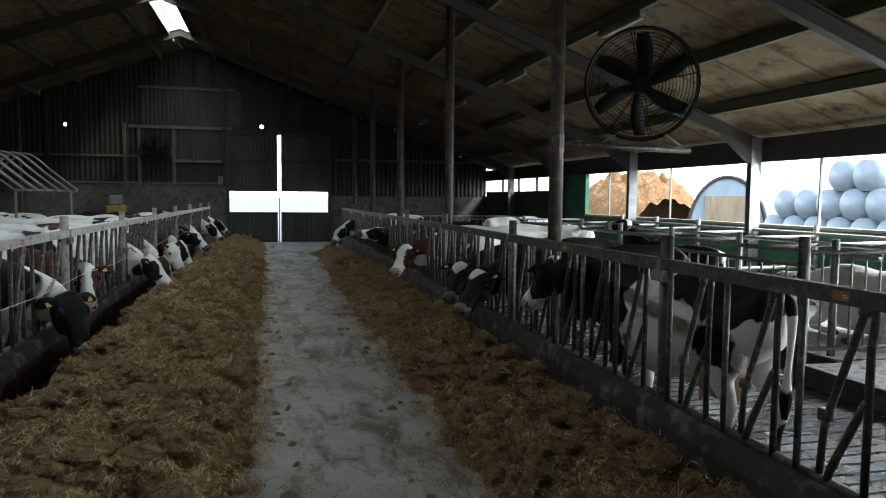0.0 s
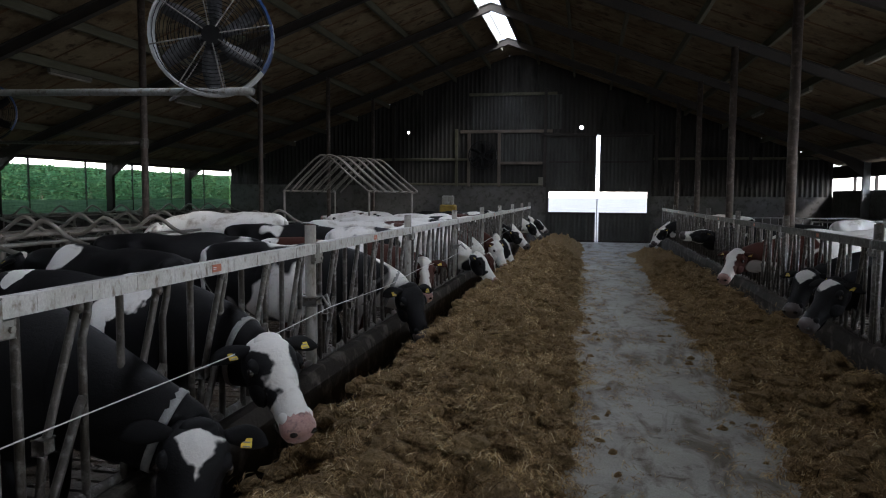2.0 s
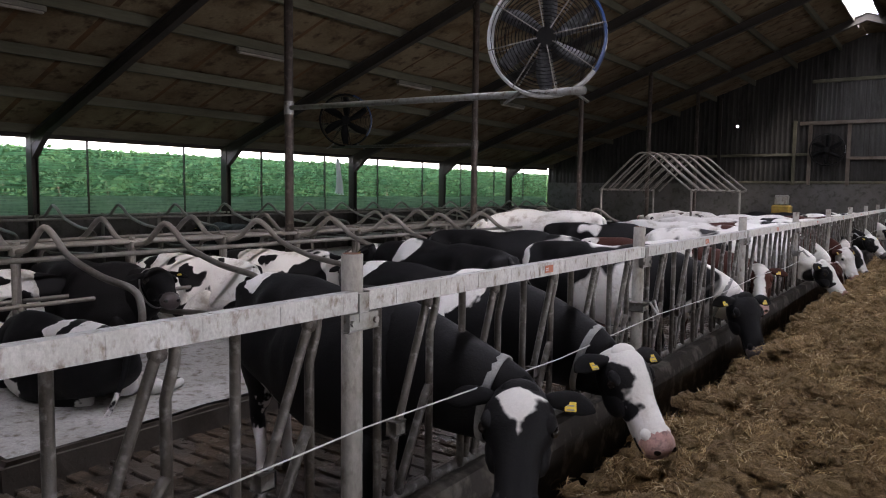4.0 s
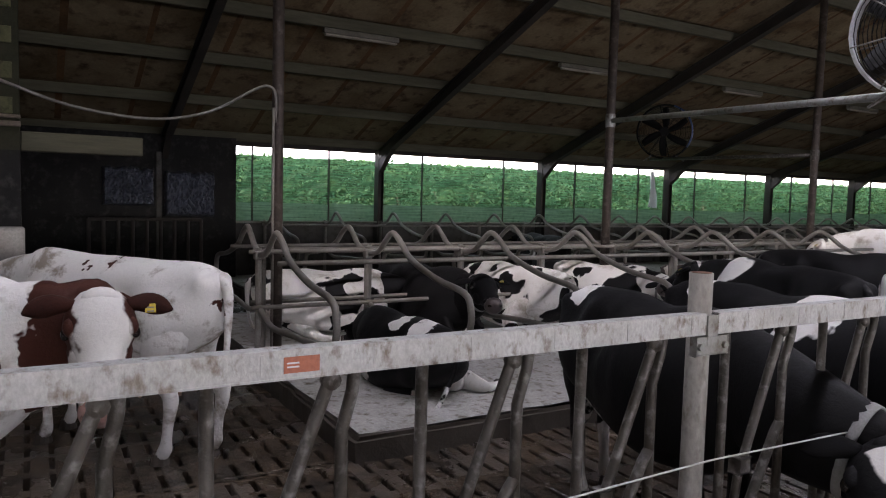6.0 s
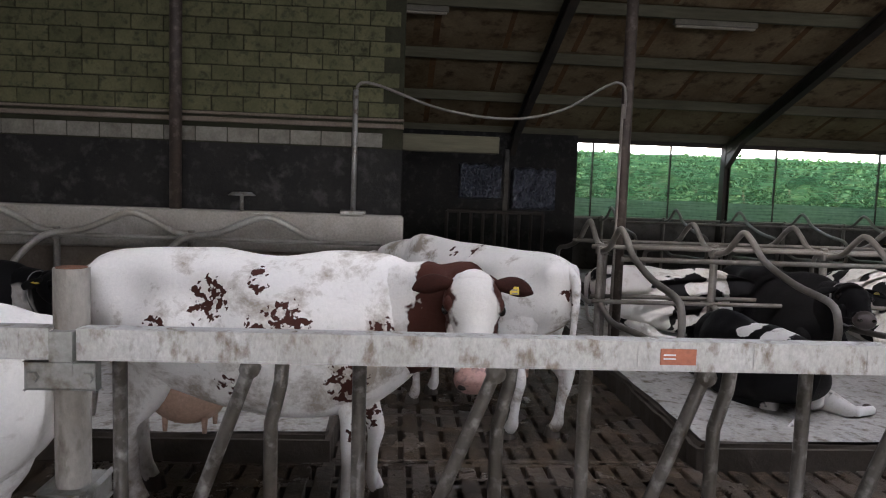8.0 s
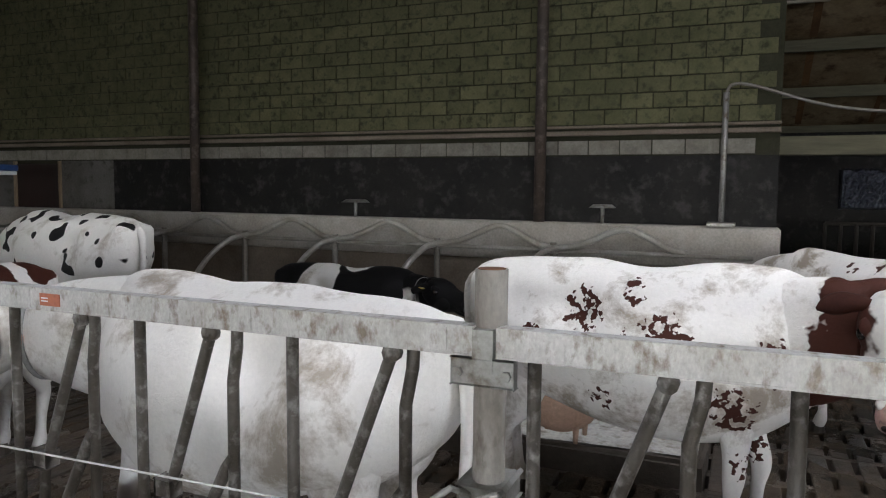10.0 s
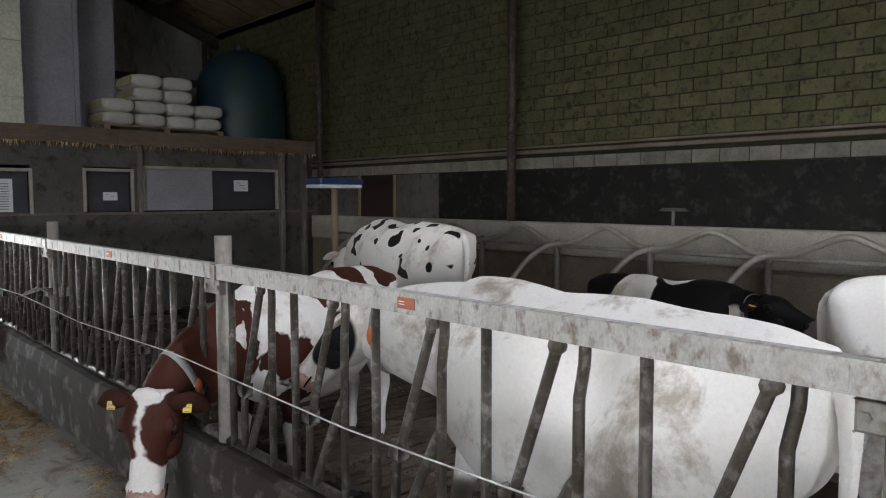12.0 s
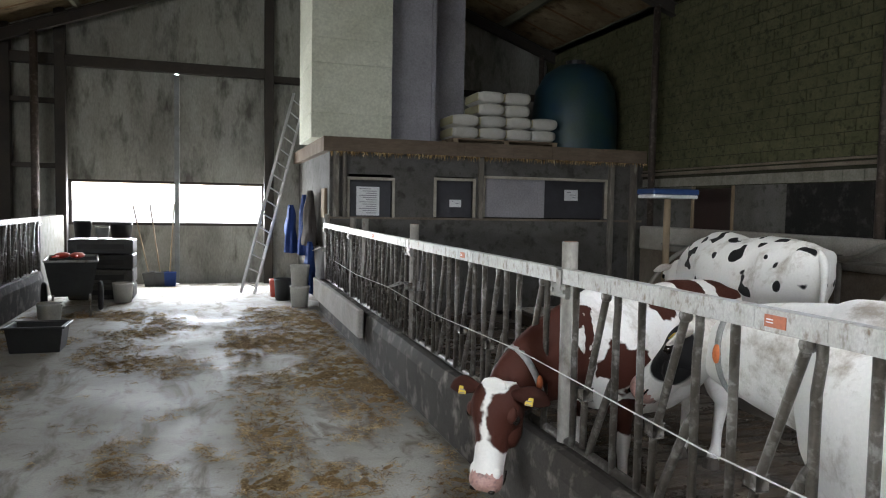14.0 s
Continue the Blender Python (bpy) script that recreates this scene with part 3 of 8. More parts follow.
def sheet_wall(bm, x0, x1, y, z0, ztop, pitch=0.18, depth=0.022):
    """Corrugated sheet in the plane y; ztop may be a function of x."""
    n = max(2, int((x1 - x0) / pitch * 4))
    low, high = [], []
    for i in range(n + 1):
        x = x0 + (x1 - x0) * i / n
        yy = y + depth * math.sin(2 * math.pi * x / pitch)
        low.append(bm.verts.new((x, yy, z0)))
        high.append(bm.verts.new((x, yy, ztop(x) if callable(ztop) else ztop)))
    for i in range(n):
        bm.faces.new((low[i], low[i + 1], high[i + 1], high[i]))


# far gable: concrete plinth, corrugated sheets, timber rails, double door with a light band
DX0, DX1, DZ = -1.68, 2.2, 4.3
PLINTH = 2.28
bm = bmesh.new()
box(bm, XL, DX0 - 0.1, YF, YF + 0.2, -0.3, PLINTH)
box(bm, DX1 + 0.1, XR, YF, YF + 0.2, -0.3, PLINTH - 0.4)
gable = tagged(part("wall_gable", bm, M["plaster"]), "dark gable of corrugated sheets on a concrete plinth", "wall", kind="structure")
bm = bmesh.new()
sheet_wall(bm, XL, DX0 - 0.1, YF + 0.06, PLINTH, roof_z)
sheet_wall(bm, DX1 + 0.1, XR, YF + 0.06, PLINTH - 0.4, roof_z)
sheet_wall(bm, DX0 - 0.1, DX1 + 0.1, YF + 0.06, DZ, roof_z)
part("corrugated_sheet", bm, M["sheet"], gable)
bm = bmesh.new()
sheet_wall(bm, -3.68, -1.8, YF + 0.03, 3.2, 4.4, 0.15, 0.02)
part("pale_sheet", bm, M["door_sheet"], gable, "pale ragged corrugated sheet beside the wall fan")
bm = bmesh.new()
sheet_wall(bm, -4.9, -1.2, YF + 0.03, 4.56, 5.95, 0.15, 0.02)
part("pale_sheet", bm, M["door_sheet"], gable, "pale corrugated sheet over the rail")
for x0, x1, z, h, mt in ((-5.35, DX0 + 0.12, 4.42, 0.13, "low_dark"), (-10.0, -5.0, 3.3, 0.1, "purlin"), (-3.72, -1.95, 3.14, 0.11, "low_dark"), (-5.0, -1.4, 5.93, 0.12, "purlin"), (-8.0, DX0 - 0.15, PLINTH + 0.003, 0.09, "purlin"), (DX1 + 0.2, XR, 3.3, 0.1, "purlin")):
    bm = bmesh.new()
    box(bm, x0, x1, YF - 0.06, YF + 0.02, z, z + h, 0.01)
    part("timber_rail", bm, M[mt], gable)
for x, z1, mt in ((-5.5, 4.6, "purlin"), (-4.98, 4.42, "low_dark"), (-3.72, 4.42, "low_dark"), (-1.85, 6.2, "steel"), (2.5, 5.6, "steel"), (-8.2, 5.6, "steel"), (6.0, 4.1, "steel")):
    bm = bmesh.new()
    box(bm, x - 0.06, x + 0.06, YF - 0.1, YF - 0.01, PLINTH - 0.05, z1, 0.01)
    part("stud", bm, M[mt], gable)
for x, z, r in ((-0.41, 4.6, 0.075), (-7.54, 4.48, 0.05)):
    o = thing("bulkhead_lamp", pose(x, YF - 0.08, z), "small round lit lamp on the gable", "lamp", "gable lamps")
    bm = bmesh.new()
    disc(bm, (0, -0.02, 0), r * 1.15, 0.1, 16, "y")
    part("base", bm, M["steel"], o)
    bm = bmesh.new()
    ball(bm, (0, -0.02, 0), r, 0.05, r, 12, 8)
    part("glass", bm, M["lamp_glow"], o, smooth=True)
door = thing("door_1", label="closed double sliding barn door of dark corrugated sheet with a bright window band", category="door", kind="structure")
MID = 0.26
for x0, x1 in ((DX0, MID - 0.07), (MID + 0.07, DX1)):
    bm = bmesh.new()
    sheet_wall(bm, x0 - (0.12 if x0 == DX0 else 0), x1 + (0.12 if x1 == DX1 else 0), YF + 0.03, 0.0, 1.19, 0.15, 0.015)
    sheet_wall(bm, x0 - (0.12 if x0 == DX0 else 0), x1 + (0.12 if x1 == DX1 else 0), YF + 0.03, 2.06, DZ + 0.05, 0.15, 0.015)
    xa, xb = (DX0 - 0.14, DX0) if x0 == DX0 else (DX1, DX1 + 0.14)
    box(bm, xa, xb, YF + 0.0, YF + 0.05, 0.0, DZ + 0.05)
    part("door_leaf", bm, M["door_sheet"], door)
    bm = bmesh.new()
    for z in (0.02, 1.15, 2.04, 3.2, DZ - 0.08):
        box(bm, x0, x1, YF - 0.03, YF + 0.008, z, z + 0.06)
    part("door_frame", bm, M["steel"], door)
bm = bmesh.new()
box(bm, MID - 0.025, MID + 0.012, YF - 0.03, YF + 0.02, 0.0, DZ)
part("centre_post", bm, M["grey_steel"], door)
bm = bmesh.new()
box(bm, DX0 - 0.3, DX1 + 0.3, YF - 0.08, YF + 0.0, DZ, DZ + 0.1)
part("door_track", bm, M["steel"], door)

# yard door wall
bm = bmesh.new()
EX0, EX1, EZ = -1.52, 2.36, 4.47
box(bm, XL, RX, YB - 0.2, YB, -0.3, 9)
box(bm, RX + 0.002, EX0 - 0.14, YB - 0.2, YB, -0.3, 9)
box(bm, EX1 + 0.14, XR, YB - 0.2, YB, -0.3, 9)
box(bm, EX0 - 0.14, EX1 + 0.14, YB - 0.2, YB, EZ + 0.2, 9)
for v in bm.verts:
    v.co.z = min(v.co.z, roof_z(v.co.x) + 0.15)
back = tagged(part("wall_yard_side", bm, M["panel"]), "pale mouldy sheet wall with the yard door", "wall", kind="structure")
for x in (EX0 - 0.11, EX1 + 0.11, EX1 + 1.1):
    bm = bmesh.new()
    box(bm, x - 0.1, x + 0.1, YB + 0.003, YB + 0.2, 0, min(7.0, roof_z(x)), 0.01)
    part("steel_post", bm, M["steel"], back)
for x0, x1, z, h in ((EX0 - 0.2, EX1 + 1.2, EZ + 0.0, 0.22), (EX1 + 0.2, EX1 + 1.0, 2.4, 0.1), (EX1 + 0.2, EX1 + 1.0, 3.7, 0.1), (XL, EX0 - 0.2, 4.4, 0.15)):
    bm = bmesh.new()
    box(bm, x0, x1, YB + 0.003, YB + 0.17, z, z + h, 0.01)
    part("steel_beam", bm, M["steel"], back)
door2 = thing("door_2", label="pale mouldy double sliding door with a bright window band", category="door", kind="structure")
EM = 0.28
for x0, x1 in ((EX0, EM - 0.04), (EM + 0.04, EX1)):
    for z0, z1 in ((0.02, 1.25), (2.2, EZ)):
        bm = bmesh.new()
        box(bm, x0 - (0.16 if x0 == EX0 else 0), x1 + (0.16 if x1 == EX1 else 0), YB - 0.26, YB - 0.205, z0 - 0.02 if z0 > 1 else -0.14, z1 + (0.3 if z1 == EZ else 0), 0.006)
        part("door_panel", bm, M["panel"], door2)
    bm = bmesh.new()
    for z in (1.25, 2.14):
        box(bm, x0, x1, YB - 0.27, YB - 0.2, z, z + 0.06)
    xa, xb = (EX0 - 0.15, EX0 + 0.02) if x0 == EX0 else (EX1 - 0.02, EX1 + 0.15)
    box(bm, xa, xb, YB - 0.27, YB - 0.204, 1.25, 2.2)
    part("window_frame", bm, M["steel"], door2)
bm = bmesh.new()
box(bm, EM - 0.05, EM + 0.05, YB - 0.2, YB - 0.1, 0, EZ)
part("centre_post", bm, M["grey_steel"], door2)

# side walls
left = slab("wall_left", "dark concrete plinth under green windbreak netting", "wall", M["plaster"], (XL - 0.2, XL, 3.7, YF, -0.4, 1.2), (XL - 0.2, XL, YB, 3.7, -0.4, 3.05))
bm = bmesh.new()
box(bm, XL - 0.12, XL - 0.02, 3.7, YF, 2.83, 3.0)
part("eaves_beam", bm, M["steel"], left)
NET_Y = [3.7, 4.09] + [5.82 + 2.39 * k for k in range(10)] + [YF]
bm = bmesh.new()
low_net = bmesh.new()
for y0, y1 in zip(NET_Y, NET_Y[1:]):
    k = 8
    g = [[bm.verts.new((XL - 0.06 - 0.03 * math.sin(math.pi * j / 4) * math.sin(math.pi * i / k), y0 + (y1 - y0) * i / k, 1.2 + 1.46 * j / 4 - (0.025 * math.sin(math.pi * i / k) if j == 4 else 0))) for j in range(5)] for i in range(k + 1)]
    for p, q in zip(g, g[1:]):
        for j in range(4):
            bm.faces.new((p[j], q[j], q[j + 1], p[j + 1]))
    low_net.faces.new([low_net.verts.new((XL - 0.045, y, z)) for y, z in ((y0, 1.2), (y1, 1.2), (y1, 1.62), (y0, 1.66))])
part("windbreak_net", bm, M["net"], left, "green see-through windbreak netting", True)
part("lower_net", low_net, M["low_net"], left, "paler second layer of netting along the plinth")
for y in NET_Y[1:-1]:
    bm = bmesh.new()
    box(bm, XL - 0.09, XL - 0.03, y - 0.015, y + 0.015, 1.2, 2.83)
    part("net_batten", bm, M["steel"], left)
bm = bmesh.new()
box(bm, XL - 0.1, XL - 0.0, 3.7, YF, 1.2, 1.25, 0.008)
part("net_sill", bm, M["low_wall"], left)
WR0 = 19.45
right = slab("wall_right", "green boarded parapet under open side windows", "wall", M["green"], (XR, XR + 0.12, -3.0, WR0, 0.5, 1.36), (XR, XR + 0.12, WR0, 21.2, 0.5, 2.75))
bm = bmesh.new()
box(bm, XR, XR + 0.16, -3.0, YF, -0.4, 0.5)
box(bm, XR, XR + 0.16, 21.2, YF, 0.5, 2.12)
box(bm, XR, XR + 0.16, YB, -3.0, -0.4, 2.8)
part("plinth", bm, M["plaster"], right)
bm = bmesh.new()
box(bm, XR - 0.02, XR + 0.14, -3.0, YF, 2.58, 3.02)
part("eaves_beam", bm, M["steel"], right)
bm = bmesh.new()
box(bm, XR - 0.03, XR + 0.15, -3.0, WR0, 1.36, 1.41)
part("sill", bm, M["frame_paint"], right)
bm = bmesh.new()
for y in (4.6, 6.4, 10.2, 14.9, 18.0):
    box(bm, XR + 0.03, XR + 0.07, y - 0.015, y + 0.015, 1.41, 2.58)
part("mullion", bm, M["grey_steel"], right)
bm = bmesh.new()
for y in (23.6, 25.5, 27.4):
    box(bm, XR + 0.02, XR + 0.1, y - 0.04, y + 0.04, 2.12, 2.58)
part("window_post", bm, M["steel"], right)

# portal frames
for y in FRAMES:
    f = thing("portal_frame", label="dark steel portal frame carrying the roof", category="roof frame", group="portal frames", kind="structure")
    for side, xe in ((-1, XL + 0.16), (1, XR - 0.16)):
        bm = bmesh.new()
        box(bm, xe - 0.11, xe + 0.11, y - 0.07, y - 0.055, COW_Z - 0.3, roof_z(xe) - 0.2)
        box(bm, xe - 0.11, xe + 0.11, y + 0.055, y + 0.07, COW_Z - 0.3, roof_z(xe) - 0.2)
        box(bm, xe - 0.012, xe + 0.012, y - 0.055, y + 0.055, COW_Z - 0.3, roof_z(xe) - 0.2)
        part("wall_column", bm, M["steel"] if side < 0 else M["grey_steel"], f)
        bm = bmesh.new()
        for dz0, dz1, w in ((-0.22, -0.2, 0.07), (-0.44, -0.42, 0.07), (-0.42, -0.22, 0.012)):
            vs = [bm.verts.new((x, y + dy, roof_z(x) + dz)) for x in (xe, RX) for dy in (-w, w) for dz in (dz0, dz1)]
            for q in ((0, 1, 3, 2), (4, 6, 7, 5), (0, 4, 5, 1), (2, 3, 7, 6), (0, 2, 6, 4), (1, 5, 7, 3)):
                bm.faces.new([vs[i] for i in q])
        part("rafter", bm, M["steel"], f)
        bm = bmesh.new()
        xi = xe - side * 0.75
        for w in (-0.06, 0.06):
            bm.faces.new([bm.verts.new(c) for c in ((xe, y + w, roof_z(xe) - 0.3), (xe, y + w, roof_z(xe) - 0.72), (xe - side * 0.1, y + w, roof_z(xe) - 0.68), (xi, y + w, roof_z(xi) - 0.43))])
        vv = [bm.verts.new((xx, y + w, zz)) for xx, zz in ((xe - side * 0.1, roof_z(xe) - 0.68), (xi, roof_z(xi) - 0.43)) for w in (-0.06, 0.06)]
        bm.faces.new((vv[0], vv[1], vv[3], vv[2]))
        part("haunch", bm, M["steel"], f)
    for x in (-8.0, 2.87):
        if x < 0 and y < 0.0:
            z0 = 1.49
        else:
            z0 = COW_Z - 0.25
        bm = bmesh.new()
        tube(bm, [(x, y, z0), (x, y, roof_z(x) - 0.4)], 0.062 if x < 0 else 0.075, 14)
        part("column", bm, M["column"], f, "rusty brown round steel column", True)

# roof: boards between purlins in one mesh, with the ridge light left open
SKY_W, SKY_Y0, SKY_Y1 = 0.36, -3.0, 27.0
PURLIN0, PURLIN_STEP = {-1: 1.15, 1: 0.85}, 1.42
bm = bmesh.new()
for side, xe in ((-1, XL - 0.4), (1, XR + 0.4)):
    edges = [SKY_W] + list(np.arange(PURLIN0[side], abs(xe - RX) - 0.1, PURLIN_STEP)) + [abs(xe - RX)]
    for i in range(len(edges) - 1):
        ya = YB - 0.2
        while ya < YF + 0.2:
            yb = min(ya + 1.175, YF + 0.25)
            xs = (RX + side * (edges[i] + 0.012), RX + side * (edges[i + 1] - 0.012))
            j = 0.006 * random.random()
            bm.faces.new([bm.verts.new((x, yy, roof_z(x) - j)) for x, yy in ((xs[0], ya + 0.01), (xs[1], ya + 0.01), (xs[1], yb - 0.01), (xs[0], yb - 0.01))])
            ya += 1.175
    bm.faces.new([bm.verts.new((x, yy, roof_z(x) + 0.05)) for x, yy in ((RX + side * SKY_W, YB - 0.2), (xe, YB - 0.2), (xe, YF + 0.25), (RX + side * SKY_W, YF + 0.25))])
for y0, y1 in ((YB - 0.2, SKY_Y0), (SKY_Y1, YF + 0.25)):
    bm.faces.new([bm.verts.new((x, yy, RZ - 0.1)) for x, yy in ((RX - SKY_W - 0.02, y0), (RX + SKY_W + 0.02, y0), (RX + SKY_W + 0.02, y1), (RX - SKY_W - 0.02, y1))])
ceiling = tagged(part("ceiling", bm, M["board"]), "brown-stained insulation boards under the barn roof", "ceiling", kind="structure")
bm = bmesh.new()
for side, xe in ((-1, XL - 0.3), (1, XR + 0.3)):
    for y in np.arange(YB - 0.2 + 1.175, YF, 1.175):
        w = 0.045 + 0.02 * noise.noise((y, side, 3))
        for d0 in np.arange(PURLIN0[side] + 0.05, abs(xe - RX) - 0.2, PURLIN_STEP):
            xs = (RX + side * d0, RX + side * min(d0 + 1.32, abs(xe - RX)))
            bm.faces.new([bm.verts.new((x, yy, roof_z(x) - 0.012)) for x, yy in ((xs[0], y - w), (xs[1], y - w), (xs[1], y + w), (xs[0], y + w))])
part("seam_strip", bm, M["seam"], ceiling, "pale orange-stained strips over the board joints")
bm = bmesh.new()
for s in (-1, 1):
    box(bm, RX + s * SKY_W - 0.02, RX + s * SKY_W + 0.02, SKY_Y0, SKY_Y1, RZ - 0.42, RZ + 0.1)
tagged(part("ridge_light_trim", bm, M["lamp_white"]), "pale upstand of the ridge skylight", "skylight", kind="structure")
for side, xe in ((-1, XL), (1, XR)):
    for d in np.arange(PURLIN0[side], abs(xe - RX), PURLIN_STEP):
        x = RX + side * d
        bm = bmesh.new()
        box(bm, x - 0.04, x + 0.04, YB, YF, roof_z(x) - 0.2, roof_z(x) - 0.025, 0.006)
        tagged(part("purlin", bm, M["purlin"]), "dusty timber purlin along the roof", "purlin", "purlins", "structure")


def tube_light(x, y, drop=0.24):
    o = thing("strip_light", pose(x, y, roof_z(x) - drop), "unlit dusty white strip light under a purlin", "lamp", "strip lights")
    bm = bmesh.new()
    box(bm, -0.05, 0.05, -0.65, 0.65, -0.05, 0.03, 0.008)
    part("housing", bm, M["lamp_white"], o)
    bm = bmesh.new()
    box(bm, -0.04, 0.04, -0.62, 0.62, -0.085, -0.052, 0.012)
    part("diffuser", bm, M["frame_paint"], o)


for y in (4.95, 9.65, 14.32, 18.99, 23.7):
    tube_light(RX + PURLIN0[1] + 5 * PURLIN_STEP, y)
for y in (-0.1, 4.61, 9.3, 13.9, 18.6):
    tube_light(RX - PURLIN0[-1] - 5 * PURLIN_STEP, y)

# brick wall behind the cubicles, with a band of black plaster and a low concrete wall in front
BX = -8.35
bm = bmesh.new()
box(bm, BX - 0.3, BX - 0.02, YB, -0.1, -0.3, 5.62)
brick = tagged(part("wall_block", bm, M["mortar"]), "algae-green block wall above a sooty black band", "wall", kind="structure")
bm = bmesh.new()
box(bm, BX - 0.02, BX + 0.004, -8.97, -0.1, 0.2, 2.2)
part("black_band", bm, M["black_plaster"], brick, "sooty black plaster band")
bm = bmesh.new()
box(bm, BX - 0.02, BX + 0.002, -10.05, -8.975, 0.2, 2.2)
box(bm, BX - 0.02, BX + 0.002, YB, -11.1, 0.2, 2.2)
part("bare_plaster", bm, M["plaster"], brick, "bare grey plaster")
side_door = thing("door_3", pose(BX, -10.575, 0), "dark brown closed door in the block wall", "door", kind="structure")
bm = bmesh.new()
box(bm, -0.02, 0.0, -0.47, 0.47, 0.2, 2.16)
part("door_leaf", bm, M["dark_door"], side_door)
bm = bmesh.new()
for y0, y1 in ((-0.525, -0.472), (0.472, 0.522)):
    box(bm, -0.02, 0.03, y0, y1, 0.2, 2.2, 0.005)
part("door_frame", bm, M["wood"], side_door)
bm = bmesh.new()
box(bm, BX - 0.02, BX + 0.05, YB, -0.09, 2.42, 2.47, 0.006)
box(bm, BX - 0.02, BX + 0.03, YB, -0.09, 2.5, 2.53, 0.006)
part("string_course", bm, M["low_dark"], brick)
bm = bmesh.new()
box(bm, -8.16, -7.9, -12.0, -0.07, 1.08, 1.49, 0.02)
low = tagged(part("wall_low", bm, M["low_wall"]), "scuffed low concrete wall behind the cubicles", "wall", kind="structure")
bm = bmesh.new()
box(bm, -8.14, -7.93, -12.0, -0.08, -0.35, 1.078, 0.01)
part("lower_course", bm, M["low_dark"], low)


# ---- feed kerbs and feed fences ----
def kerb(name, xf, side, y0, y1, label):
    """Concrete kerb with a rounded, chipped top; xf: its face to the alley; side: where the cows stand."""
    bm = bmesh.new()
    n = int((y1 - y0) / 0.35)
    prof = [(0, -0.05), (-0.012, 0.4), (0.02, KERB_Z - 0.01), (0.06, KERB_Z), (0.17, KERB_Z - 0.01), (0.2, KERB_Z - 0.05), (0.21, COW_Z - 0.2)]
    rows = []
    for i in range(n + 1):
        y = y0 + (y1 - y0) * i / n
        rows.append([bm.verts.new((xf + side * (dx + 0.012 * noise.noise((y * 1.3, z * 4, xf))), y, z + (0.014 * noise.noise((y * 2.1, 7, xf + dx * 5)) if z > 0.3 else 0))) for dx, z in prof])
    for a, b in zip(rows, rows[1:]):
        for k in range(len(prof) - 1):
            bm.faces.new((a[k], b[k], b[k + 1], a[k + 1]))
    bm.faces.new(rows[0])
    bm.faces.new(rows[-1][::-1])
    return tagged(part(name, bm, M["kerb"]), label, "kerb", kind="structure")


kerb("feed_kerb", -2.14, -1, -12.6, 28.8, "stained concrete feed kerb under the galvanised fence")
kerb("feed_kerb", 2.37, 1, -14.6, 25.2, "dark stained concrete feed kerb under the cow fence")
bm = bmesh.new()
box(bm, -2.1, -2.03, -12.5, -8.7, 0.24, 0.57, 0.012, turn=Matrix.Rotation(0.0, 4, "Z"))
tagged(part("kerb_board", bm, M["low_wall"]), "loose concrete board leaning on the feed kerb", "board")

SEC, PLACE = 3.1, 0.62


